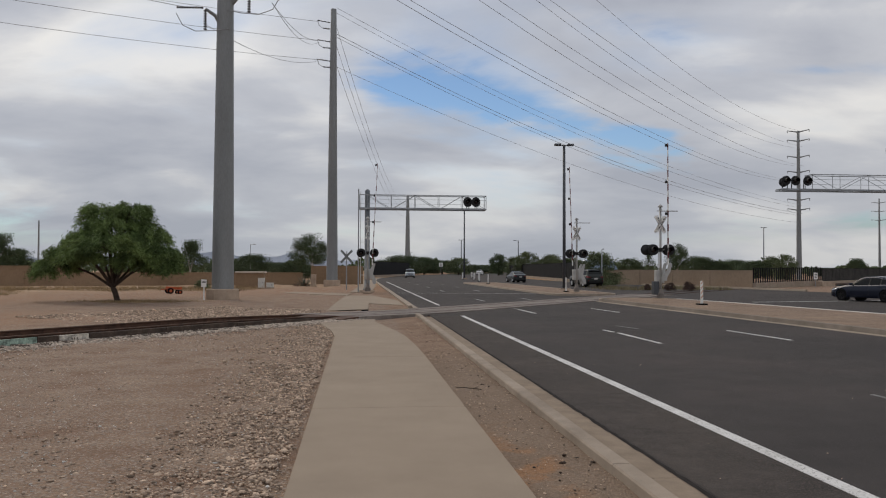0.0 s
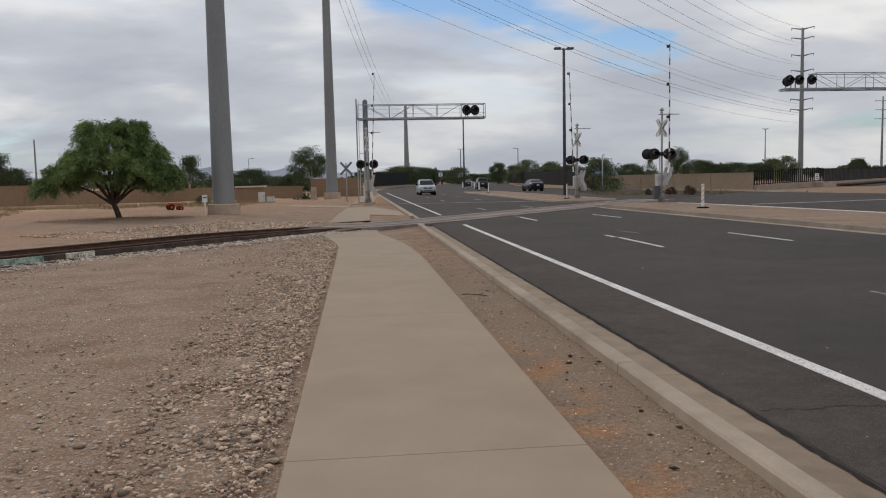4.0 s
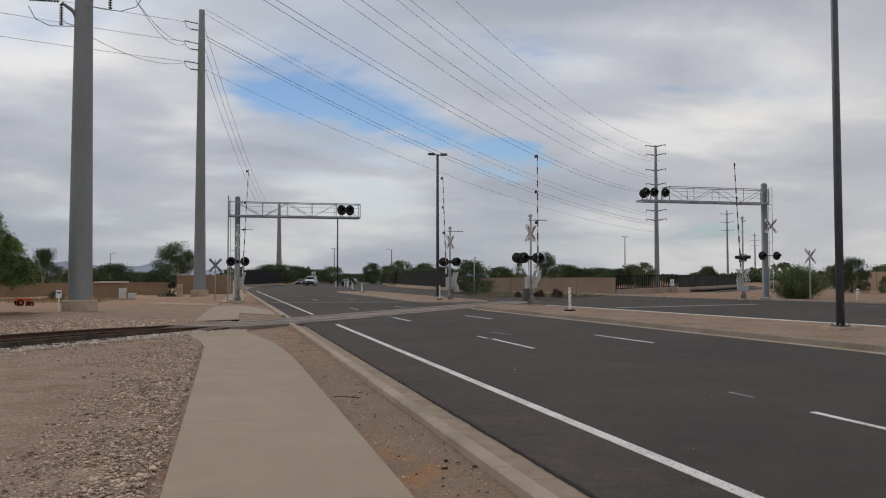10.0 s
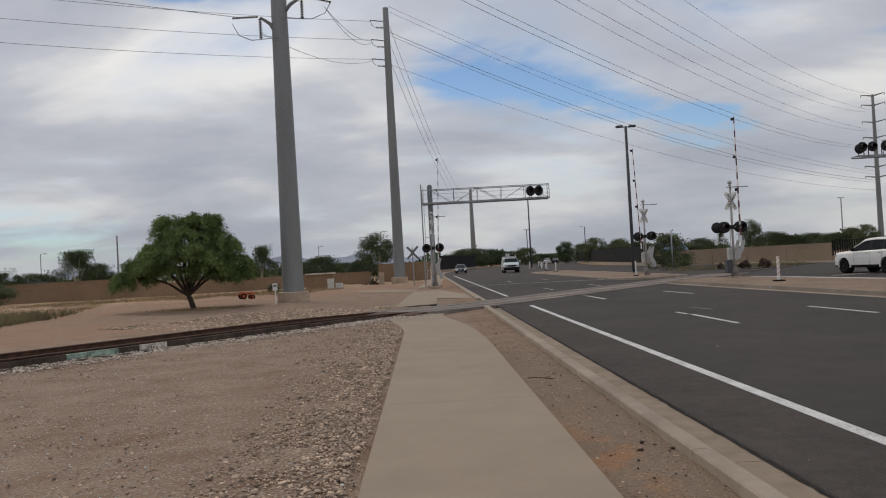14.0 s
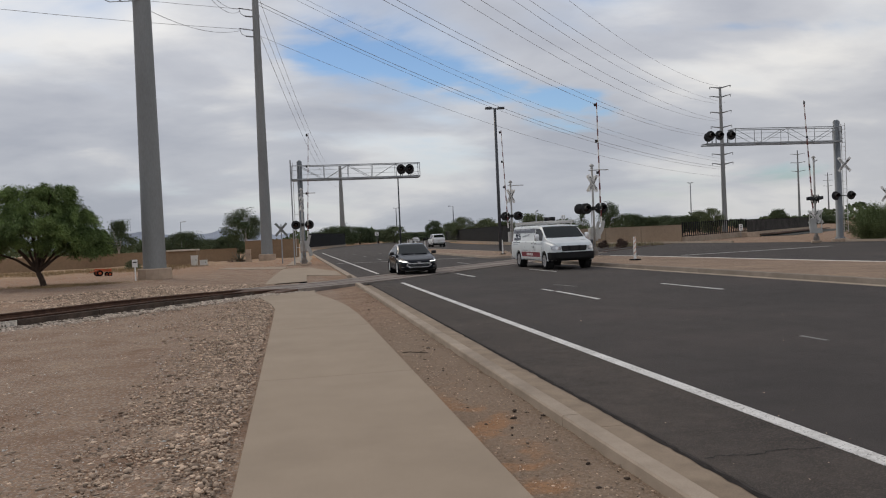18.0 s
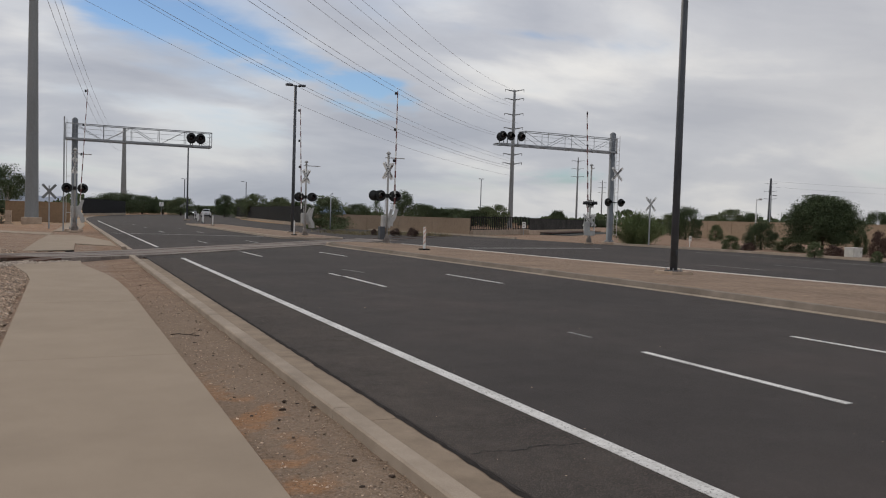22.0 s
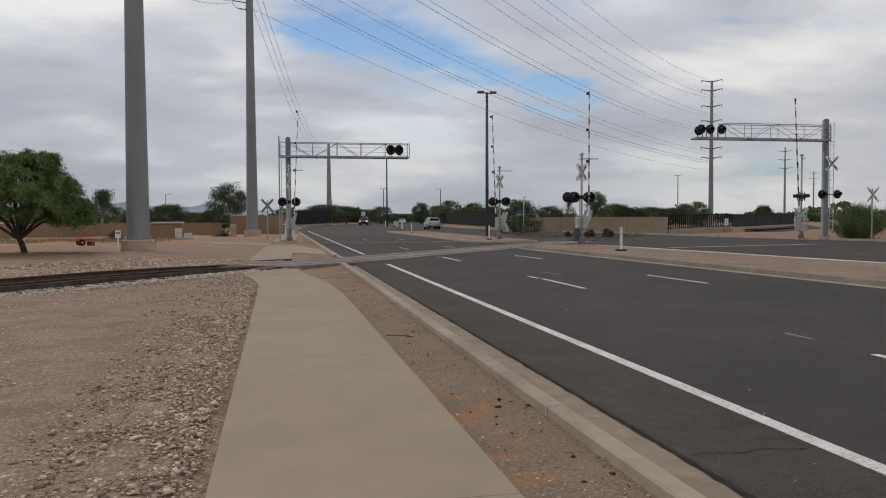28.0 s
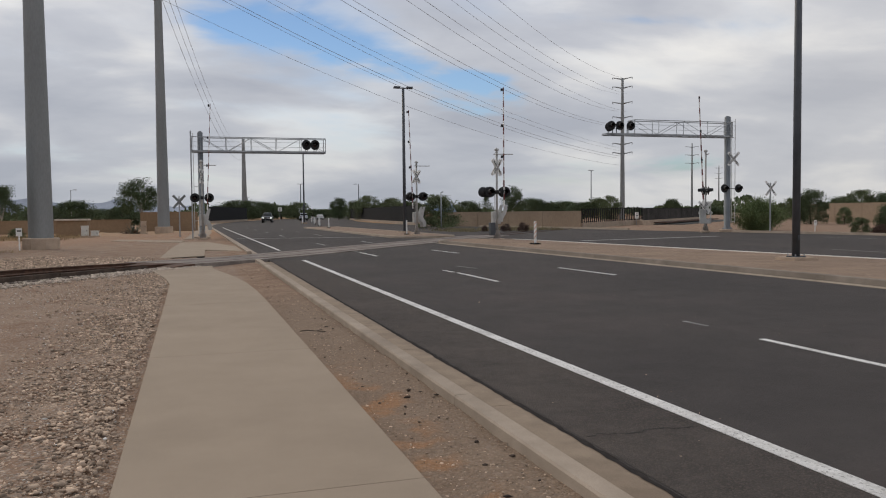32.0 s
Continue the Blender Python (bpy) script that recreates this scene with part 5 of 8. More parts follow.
sign_crossbuck(-0.75, 61.0, 2.62, -1, 0, "grey-backed crossbuck sign on a post by the sidewalk", 1.25, False, mat("dull_sign_back", (0.20, 0.215, 0.215), 0.5, 0.4))
sign_crossbuck(39.3, 47.2, 3.12, -1, 0, "white crossbuck sign on a steel post by the far kerb", 1.35)

# ---- street lamps ----


def street_lamp(x, y, h, r, twin, label, material=DARKPOLE, turn=0.0, block=True, head=1.0):
    g = thing("street_lamp", pose(x, y, LAND, 0, 0, turn), label, "street lamp", "street lamps")
    if block:
        part("footing", slab(B(), [(-0.42, -0.42), (0.42, -0.42), (0.42, 0.42), (-0.42, 0.42)], -0.05, 0.17, 0.02), BLOCK, g, "square concrete footing")
        part("base_plate", box(B(), (0, 0, 0.185), (r * 3.4, r * 3.4, 0.03), None, 0.006), material, g)
        bm = B()
        for sx in (-1, 1):
            for sy in (-1, 1):
                tube(bm, (sx * r * 1.35, sy * r * 1.35, 0.19), (sx * r * 1.35, sy * r * 1.35, 0.27), 0.018, seg=6)
        part("bolts", bm, GALV, g)
    part("pole", lathe(B(), [(r, 0.15), (r * 0.95, h * 0.4), (r * 0.8, h), (0.01, h + 0.02)], 14), material, g, smooth=True)
    if block:
        part("hand_hole", box(B(), (0, -r * 0.98, 0.75), (0.09, 0.02, 0.16), None, 0.008), material, g)
    if twin:
        part("arm", tube(B(), (-0.35 * head, 0, h - 0.05), (0.35 * head, 0, h - 0.05), 0.04, seg=8), material, g)
        for s in (-1, 1):
            part("lamp_head", box(B(), (s * 0.5 * head, 0, h + 0.0), (0.5 * head, 0.36 * head, 0.16), None, 0.03), material, g, "flat box lamp head")
    else:
        part("arm", tube(B(), (0, 0, h - 0.05), (0.7 * head, 0, h + 0.03), 0.035, seg=8), material, g)
        part("lamp_head", box(B(), (0.75 * head, 0, h + 0.03), (0.62 * head, 0.32 * head, 0.14), None, 0.03), material, g, "flat box lamp head")
    return g


street_lamp(16.05, 60.8, 11.35, 0.13, True, "tall dark twin-head street lamp on the median")
street_lamp(17.5, 19.8, 11.6, 0.119, True, "tall dark street lamp pole on the median")
street_lamp(17.4, 129, 11.3, 0.13, True, "tall dark twin-head street lamp past the bridge")
street_lamp(36.0, 275, 11.6, 0.16, True, "distant twin-head street lamp", block=False, head=1.4)
street_lamp(52, 255, 10.8, 0.16, False, "distant single-arm street lamp", block=False, turn=180, head=1.5)
street_lamp(24.0, 76.6, 3.6, 0.06, False, "slim grey post beside the road", GALV, block=False, head=0.2)
street_lamp(84, 158, 10.4, 0.14, True, "tall lamp behind the canal fence", GALV, block=False, head=0.8)
street_lamp(47.5, 44.9, 3.7, 0.05, False, "slim pale lamp post beside the shrubs", ALU, block=False, head=0.5)
street_lamp(96, 88, 6.4, 0.09, False, "distant slim lamp post beyond the wall", GALV, block=False, head=1.0)
street_lamp(-22, 170, 6.6, 0.09, False, "distant slim lamp post behind the wall", GALV, block=False, head=1.0)
street_lamp(-66, 140, 7.0, 0.09, False, "distant slim lamp post behind the wall", GALV, block=False, head=1.0)
street_lamp(28, 420, 10, 0.16, True, "distant dark twin-head street lamp", block=False, head=1.4)


def panel_post(x, y, h, w, label, stripes=True, turn=0.0, z=0.13):
    g = thing("delineator", pose(x, y, z, 0, 0, turn), label, "delineator", "delineators")
    part("base", box(B(), (0, 0, 0.03), (max(0.3, w * 3.4), 0.40, 0.06), None, 0.02), RUBBER, g, "black rubber base")
    pn = part("panel", box(B(), (0, 0, h / 2 + 0.06), (w, 0.05, h), None, 0.015), WHITE, g)
    if stripes:
        for i in range(4):
            zc = 0.25 + i * (h - 0.3) / 3.4
            bm = B()
            vs = [bm.verts.new((px, -0.028, zc + pz)) for px, pz in ((-w / 2, 0), (w / 2, 0.14), (w / 2, 0.23), (-w / 2, 0.09))]
            bm.faces.new(vs)
            part("stripe", bm, mat("faded_orange", (0.62, 0.42, 0.33), 0.6), pn)
    return g


panel_post(15.45, 34.5, 1.02, 0.12, "white vertical barrier panel with faded orange stripes on the median")
panel_post(14.55, 54.6, 0.95, 0.09, "slim white delineator post on the median", False)
for x, y in ((13.9, 84), (15.9, 104), (14.8, 96), (15.6, 118), (18.0, 122), (17.2, 131), (19.2, 136), (20.2, 142), (16.2, 110)):
    panel_post(x + (bend(y) if y > 105 else 0) * 0.3, y, 0.95, 0.10, "slim white delineator post on the median", False)

# ---- vegetation ----


def quads(name, C, U, W, material, parent=None, label=""):
    """Leaves: one small quad at each centre, spanned by U and W."""
    n = len(C)
    V = np.stack([C - U - W, C + U - W * 0.6, C + U * 0.9 + W, C - U + W * 0.7], 1).reshape(-1, 3)
    me = bpy.data.meshes.new(name)
    me.vertices.add(n * 4)
    me.vertices.foreach_set("co", V.reshape(-1))
    me.loops.add(n * 4)
    me.loops.foreach_set("vertex_index", np.arange(n * 4, dtype=np.int32))
    me.polygons.add(n)
    me.polygons.foreach_set("loop_start", np.arange(0, n * 4, 4, dtype=np.int32))
    me.update(calc_edges=True)
    me.materials.append(material)
    if parent is None:
        return me
    ob = new(name, me)
    ob.parent = parent
    if label:
        ob["label"] = label
    return ob


def rand_dirs(rng, n):
    d = rng.normal(0, 1, (n, 3))
    return d / np.linalg.norm(d, axis=1, keepdims=True)


def limb(bm, pts, r0, r1, seg=8):
    n = len(pts) - 1
    for i in range(n):
        a, c = r0 + (r1 - r0) * i / n, r0 + (r1 - r0) * (i + 1) / n
        tube(bm, pts[i], pts[i + 1], a, c, seg, True)


def shade_tree(x, y):
    """The broad drooping tree in the lot: forked trunk, arching limbs, lobes of feathery hanging leaves."""
    rng = np.random.default_rng(21)
    g = thing("tree", pose(x, y, LAND - 0.02), "broad drooping green mesquite tree on bare dirt", "tree")
    fork = Vector((-0.08, 0, 0.72))
    bm = B()
    limb(bm, [(0.16, 0, -0.1), (0.12, 0.0, 0.15), (0.03, 0.02, 0.45), fork], 0.155, 0.12, 10)
    part("trunk", bm, BARK, g, "dark leaning trunk")
    # lobes of the crown: centre and half sizes
    lobes = [((0.1, 0.0, 3.5), (1.55, 1.7, 1.0)), ((0.75, -0.2, 4.38), (0.95, 1.0, 0.55)), ((-0.45, 0.2, 4.28), (1.0, 1.1, 0.62)), ((2.35, -0.3, 1.75), (0.65, 0.9, 0.42)), ((-1.25, 0.1, 3.1), (1.0, 1.2, 0.75)), ((-1.95, -0.2, 2.35), (1.0, 1.3, 0.65)), ((-2.85, 0.1, 1.65), (0.85, 1.1, 0.55)), ((1.6, 0.0, 3.2), (0.95, 1.2, 0.70)), ((2.25, -0.2, 2.35), (0.75, 1.1, 0.70)), ((0.2, -1.9, 2.7), (1.5, 0.9, 0.65)), ((0.1, 1.9, 2.8), (1.5, 0.9, 0.75)), ((1.25, -1.2, 2.1), (1.0, 0.9, 0.45)), ((-1.2, -1.5, 2.2), (1.0, 0.8, 0.5))]
    for c, h in lobes:
        tip = Vector(c) + Vector((0, 0, 0.25 * h[2]))
        m1 = fork.lerp(tip, 0.35) + Vector((0, 0, 0.28))
        m2 = fork.lerp(tip, 0.7) + Vector((0, 0, 0.30))
        bm = B()
        limb(bm, [fork, m1, m2, tip], 0.075, 0.018, 7)
        for k in range(5):
            d = rand_dirs(rng, 1)[0]
            end = Vector((c[0] + d[0] * h[0] * 0.75, c[1] + d[1] * h[1] * 0.75, c[2] + abs(d[2]) * h[2] * 0.7))
            limb(bm, [m2, m2.lerp(end, 0.5) + Vector((0, 0, 0.12)), end], 0.022, 0.006, 5)
        part("limb", bm, BARK, g)
    C, U, W = [], [], []
    for c, h in lobes:
        count = int(22 + 24 * h[0] * h[1])
        for d in rand_dirs(rng, count):
            if d[2] < -0.35:
                d[2] *= -0.6
            k = rng.uniform(0.55, 1.04)
            q = np.array(c) + d * np.array(h) * k
            n = int(rng.integers(100, 190))
            # a spray: leaflets strung along a drooping twig
            out = np.array([d[0], d[1], 0.0]) + rng.normal(0, 0.3, 3)
            out[2] = rng.uniform(-0.75, 0.1)
            out /= np.linalg.norm(out)
            f = rng.random((n, 1))
            p = q + out * f * rng.uniform(0.30, 0.62) + rng.normal(0, 1, (n, 3)) * [0.11, 0.11, 0.07]
            p[:, 2] -= 0.22 * f[:, 0] ** 2
            u = out + rng.normal(0, 0.5, (n, 3))
            u[:, 2] -= 0.3
            u /= np.linalg.norm(u, axis=1, keepdims=True)
            w = np.cross(u, rand_dirs(rng, n))
            w /= np.linalg.norm(w, axis=1, keepdims=True) + 1e-6
            C.append(p)
            U.append(u * rng.uniform(0.04, 0.10, (n, 1)))
            W.append(w * rng.uniform(0.009, 0.018, (n, 1)))
    ob = quads("crown", np.concatenate(C), np.concatenate(U), np.concatenate(W), LEAF, g, "feathery green foliage with gaps")
    ob["kind"] = "stuff"
    return g


shade_tree(-11.9, 41.1)


def crown_mesh(seed, n_cl, n_leaf, shape, material, size=0.055, low=0.22, lump=0.13):
    """A unit crown (height 1, spread 1) of leaf clumps with gaps and an uneven rim."""
    rng = np.random.default_rng(seed)
    C, U, W = [], [], []
    for _ in range(n_cl):
        a, k = rng.uniform(0, 6.283), rng.random()
        z = low + (1 - low) * k * 0.93
        wide = shape(k) * (0.55 + 0.45 * rng.random())
        c0 = np.array([math.cos(a) * wide * 0.5, math.sin(a) * wide * 0.5, z])
        r = rng.uniform(0.45, 1.0) * lump
        c = c0 + np.clip(rng.normal(0, 1, (n_leaf, 3)), -1.5, 1.5) * [r, r, r * 0.6]
        u = rand_dirs(rng, n_leaf)
        w = np.cross(u, rand_dirs(rng, n_leaf))
        w /= np.linalg.norm(w, axis=1, keepdims=True) + 1e-6
        C.append(c)
        U.append(u * size * rng.uniform(0.4, 1.0, (n_leaf, 1)))
        W.append(w * size * rng.uniform(0.25, 0.6, (n_leaf, 1)))
    C = np.concatenate(C)
    C[:, 2] = np.maximum(C[:, 2], 0.03)
    return quads("crown", C, np.concatenate(U), np.concatenate(W), material)


def trunk_mesh(seed, material, top=0.7, r=0.035, forks=3):
    rnd = random.Random(seed)
    bm = B()
    f = Vector((rnd.uniform(-0.03, 0.03), 0, 0.22))
    limb(bm, [(0, 0, -0.03), (0.01, 0, 0.1), f], r, r * 0.75, 7)
    for i in range(forks):
        a = 2 * math.pi * i / forks + rnd.random()
        t = Vector((math.cos(a) * 0.22, math.sin(a) * 0.22, top + rnd.uniform(-0.1, 0.12)))
        limb(bm, [f, f.lerp(t, 0.5) + Vector((0, 0, 0.05)), t], r * 0.6, r * 0.15, 5)
    me = bpy.data.meshes.new("trunk")
    bm.to_mesh(me)
    bm.free()
    me.materials.append(material)
    return me


ROUND = lambda k: math.sin(math.pi * min(0.97, k * 0.78 + 0.2)) ** 0.6
TALL = lambda k: (0.55 + 0.45 * math.sin(k * 7)) * math.sin(math.pi * min(0.95, k * 0.7 + 0.25)) ** 0.5
DOME = lambda k: math.cos(min(1.5, k * 1.45)) ** 0.5
KINDS = {
    0: ("tree", "open-crowned eucalyptus with pale trunks", [(crown_mesh(31, 30, 420, TALL, LEAFD, 0.015, 0.42, 0.16), trunk_mesh(1, PALEBARK, 0.80, 0.024, 4)), (crown_mesh(32, 34, 420, ROUND, LEAFD, 0.015, 0.38, 0.15), trunk_mesh(2, PALEBARK, 0.85, 0.022, 4))]),
    1: ("tree", "dense dark green tree", [(crown_mesh(41 + i, 80, 220, ROUND, LEAFD, 0.017, 0.10), trunk_mesh(5 + i, BARK, 0.6)) for i in range(3)]),
    2: ("tree", "thin sparse tree with see-through crown", [(crown_mesh(51, 22, 90, TALL, LEAFD, 0.022, 0.3), trunk_mesh(9, BARK, 0.85, 0.018, 5))]),
    3: ("tree", "olive green desert tree", [(crown_mesh(61 + i, 70, 200, ROUND, LEAFO, 0.019, 0.08), trunk_mesh(11 + i, BARK, 0.6)) for i in range(2)]),
    4: ("bush", "grey-green desert bush", [(crown_mesh(71 + i, 70, 130, DOME, LEAFO, 0.024, 0.02), None) for i in range(2)]),
    5: ("bush", "dark reddish desert shrub", [(crown_mesh(81, 50, 100, DOME, LEAFR, 0.032, 0.02), None)]),
}


def plant(rows, where, group):
    for i, (x, y, h, w, k) in enumerate(rows):
        name, label, forms = KINDS[k]
        crown, trunk = forms[i % len(forms)]
        m = pose(x, y, LAND - 0.03, 0, 0, (i * 137) % 360) @ Matrix.Diagonal((w, w, h * 1.02, 1))
        g = thing(name, m, label + " " + where, name, group)
        c = new("crown", crown)
        c.parent = g
        c["kind"] = "stuff"
        if trunk:
            t = new("trunk", trunk)
            t.parent = g


plant([(-55.5, 97.2, 5.8, 9.3, 0), (-59.1, 92.7, 6.4, 9.1, 0), (-69.0, 98.1, 5.9, 10.8, 1), (-54.3, 104.7, 4.0, 4.1, 2), (-52.7, 105.5, 3.6, 3.3, 2), (-56.0, 117.2, 3.3, 6.3, 1), (-42.4, 99.2, 5.3, 6.0, 0), (-41.7, 103.9, 4.1, 3.9, 1), (-20.6, 102.9, 4.8, 3.6, 0), (-23.8, 107.3, 3.3, 4.6, 1), (-20.7, 128.3, 2.9, 5.4, 1), (-15.1, 119.0, 3.6, 6.0, 1), (-13.1, 134.3, 2.6, 6.5, 1), (-6.2, 111.8, 6.0, 5.4, 0), (-9.4, 129.6, 3.0, 5.4, 1)], "behind the tan block wall", "trees behind the wall")
plant([(8.6, 229.9, 4.0, 9.5, 1), (12.4, 214.7, 5.3, 10.4, 1), (18.8, 224.3, 4.8, 9.3, 1), (25.5, 238.7, 4.0, 10.0, 1), (27.2, 213.3, 4.5, 6.8, 3), (37.6, 257.3, 2.9, 9.0, 1), (43.1, 266.6, 2.9, 7.5, 3), (35.1, 196.9, 5.4, 4.1, 1), (37.3, 186.3, 4.4, 5.3, 3), (34.8, 161.3, 5.1, 5.2, 3), (39.5, 160.2, 4.5, 5.7, 3), (44.4, 164.1, 3.9, 5.9, 1), (55.5, 171.3, 3.3, 7.5, 3), (49.7, 141.6, 3.7, 5.2, 1)], "beyond the canal bridge", "trees beyond the bridge")
plant([(41.6, 110.5, 4.9, 2.1, 2), (42.9, 103.5, 4.8, 2.8, 0), (60.8, 137.1, 3.9, 6.2, 1), (63.8, 135.8, 3.1, 6.2, 1), (74.9, 152.6, 3.7, 7.0, 1), (73.8, 142.0, 3.2, 6.6, 1), (76.3, 140.6, 4.0, 4.4, 3), (68.6, 122.1, 4.1, 3.5, 3), (115.5, 187.3, 2.1, 9.1, 1), (110.3, 166.8, 4.1, 4.1, 1), (138.2, 196.3, 2.5, 8.3, 1), (141.6, 193.8, 2.3, 8.3, 1)], "behind the canal fence", "trees behind the fence")
plant([(79.4, 90.3, 3.1, 4.1, 3), (60.6, 66.8, 3.6, 3.1, 1), (83.6, 86.3, 3.1, 5.0, 3), (78.1, 77.8, 3.8, 4.3, 3), (79.6, 76.2, 3.5, 3.0, 1), (85.6, 72.5, 3.6, 4.6, 1), (87.7, 70.0, 3.6, 4.6, 3), (84.8, 62.2, 3.9, 2.9, 1), (86.4, 60.0, 3.7, 4.4, 1), (83.8, 55.0, 4.3, 6.2, 1), (85.9, 51.5, 4.0, 6.2, 3)], "by the far wall", "trees by the far wall")
plant([(24.9, 80.3, 3.4, 4.2, 4), (24.9, 61.6, 0.62, 0.85, 5), (26.2, 61.0, 0.70, 0.95, 5), (23.4, 62.6, 0.5, 0.5, 5), (-41.1, 70.9, 2.1, 6.2, 4), (-39.7, 74.0, 2.1, 4.1, 3), (-45.2, 70.7, 2.3, 6.4, 4)], "on bare soil", "desert bushes")
plant([(42.7, 42.5, 1.0, 1.3, 4), (45.5, 42.4, 2.1, 2.1, 1), (61.5, 63.3, 1.7, 1.4, 3), (48.0, 36.3, 1.7, 0.9, 3), (38.6, 32.1, 0.9, 0.9, 3), (41.6, 33.2, 0.7, 1.2, 5), (38.1, 27.9, 0.6, 0.6, 4), (44.6, 32.5, 1.6, 1.2, 5), (45.3, 39.7, 1.0, 2.0, 4), (41.3, 39.6, 0.6, 0.9, 5), (-10.3, 61.1, 0.7, 0.7, 4), (-12.1, 64.9, 0.8, 1.1, 4)], "beside the far kerb", "desert bushes")


def big_right_tree(x, y):
    g = thing("tree", pose(x, y, LAND) @ Matrix.Diagonal((4.25, 4.25, 3.8, 1)), "broad dark green tree over shrubs by the far kerb", "tree")
    ob = new("crown", crown_mesh(95, 170, 420, ROUND, LEAFD, 0.012, 0.22, 0.12))
    ob.parent = g
    ob["kind"] = "stuff"
    t = new("trunk", trunk_mesh(33, BARK, 0.6, 0.025, 5))
    t.parent = g


big_right_tree(45.0, 36.9)


def far_woods():
    """A low hazy belt of treetops that closes the horizon."""
    rng = np.random.default_rng(77)
    n = 15000
    a = rng.uniform(-1.1, 1.35, n)
    d = rng.uniform(290, 420, n)
    lump = 3.4 + 1.2 * np.sin(a * 31) + 0.9 * np.sin(a * 77 + 1) + 0.7 * np.sin(a * 143)
    z = rng.random(n) ** 0.8 * np.maximum(1.0, lump) * 1.05
    C = np.stack([np.sin(a) * d, np.cos(a) * d, z], 1)
    u = rand_dirs(rng, n)
    w = np.cross(u, rand_dirs(rng, n))
    me = quads("woods", C, u * rng.uniform(0.5, 1.3, (n, 1)), w * rng.uniform(0.4, 1.0, (n, 1)), LEAFD)
    tagged(new("far_woods", me), "distant belt of dark trees on the horizon", "trees", kind="stuff")


far_woods()


def grass(name, pts, h, material, label, seed, spread=0.12, per=9):
    rng = np.random.default_rng(seed)
    n = len(pts)
    base = np.repeat(pts, per, 0) + np.concatenate([rng.normal(0, spread, (n * per, 2)), np.zeros((n * per, 1))], 1)
    hh = h * rng.uniform(0.4, 1.1, n * per)
    a = rng.uniform(0, 6.283, n * per)
    lean = rng.normal(0, 0.35, (n * per, 2))
    wv = np.stack([np.cos(a), np.sin(a), 0 * a], 1) * (0.012 + 0.01 * rng.random((n * per, 1))) * (1 + h)
    tip = base + np.concatenate([lean * hh[:, None], hh[:, None]], 1)
    V = np.stack([base - wv, base + wv, tip], 1).reshape(-1, 3)
    F = np.arange(len(V)).reshape(-1, 3)
    me = bpy.data.meshes.new(name)
    me.vertices.add(len(V))
    me.vertices.foreach_set("co", V.reshape(-1))
    me.loops.add(len(V))
    me.loops.foreach_set("vertex_index", F.reshape(-1).astype(np.int32))
    me.polygons.add(len(F))
    me.polygons.foreach_set("loop_start", np.arange(0, len(V), 3, dtype=np.int32))
    me.update(calc_edges=True)
    me.materials.append(material)
    return tagged(new(name, me), label, "grass", kind="stuff")


def field_grass():
    rng = np.random.default_rng(8)
    n = 1500
    y = rng.uniform(40, 66, n)
    x = -17 - (y - 36) * 0.25 - 30 * rng.random(n) ** 1.3
    grass("dry_grass", np.stack([x, y, np.full(n, LAND - 0.02)], 1), 0.20, STRAW, "straw-coloured dry grass in the open field", 1)
    n = 1500
    k = rng.random(n)
    x = -17.2 - 10 * rng.random(n) ** 1.2 - 1.5 * k
    y = 29.5 + k * 13 + rng.normal(0, 0.7, n)
    keep = np.sin(x * 1.3 + 1.7 * np.sin(y * 0.9)) + np.sin(y * 1.9 + x * 0.6) + rng.normal(0, 0.6, n) > -0.5
    x, y, n = x[keep], y[keep], int(keep.sum())
    grass("green_weeds", np.stack([x, y, np.full(n, LAND - 0.02)], 1), 0.46, STRAWG, "green-brown weeds along the edge of the dirt", 2, 0.2, 12)
    n = 420
    x, y = rng.uniform(-30, -8, n), rng.uniform(58, 68, n)
    grass("wall_weeds", np.stack([x, y, np.full(n, LAND - 0.02)], 1), 0.34, STRAW, "dry brown weeds below the block wall", 3, 0.3, 12)
    n = 260
    x, y = rng.normal(-10.8, 1.5, n), rng.normal(41.0, 0.7, n)
    grass("straw_litter", np.stack([x, y, np.full(n, LAND - 0.01)], 1), 0.10, STRAW, "short straw litter under the tree", 4, 0.25, 8)
    n = 160
    x, y = rng.uniform(20, 31, n), rng.uniform(62, 70, n)
    grass("canal_weeds", np.stack([x, y, np.full(n, LAND - 0.02)], 1), 0.35, STRAWG, "low weeds by the canal wall", 5, 0.3, 10)


field_grass()


def mound():
    rng = np.random.default_rng(3)
    V, F, n, m = [], [], 16, 40
    for i in range(n + 1):
        r = i / n
        for j in range(m):
            a = 2 * math.pi * j / m
            z = 0.62 * math.exp(-(r * 1.9) ** 2) * (1 + 0.12 * math.sin(3 * a)) + rng.normal(0, 0.012) - 0.03
            V.append((math.cos(a) * r * 2.6 - 21.6, math.sin(a) * r * 1.8 + 38.9, LAND + z))
    for i in range(n):
        for j in range(m):
            F.append((i * m + j, i * m + (j + 1) % m, (i + 1) * m + (j + 1) % m, (i + 1) * m + j))
    tagged(pydata("dirt_mound", V, F, mat("dark_gravel_heap", (0.14, 0.11, 0.095), 0.95, 0, 3, 0.3, 0.6, 40), smooth=True), "low heap of dark gravel among weeds", "mound")


mound()


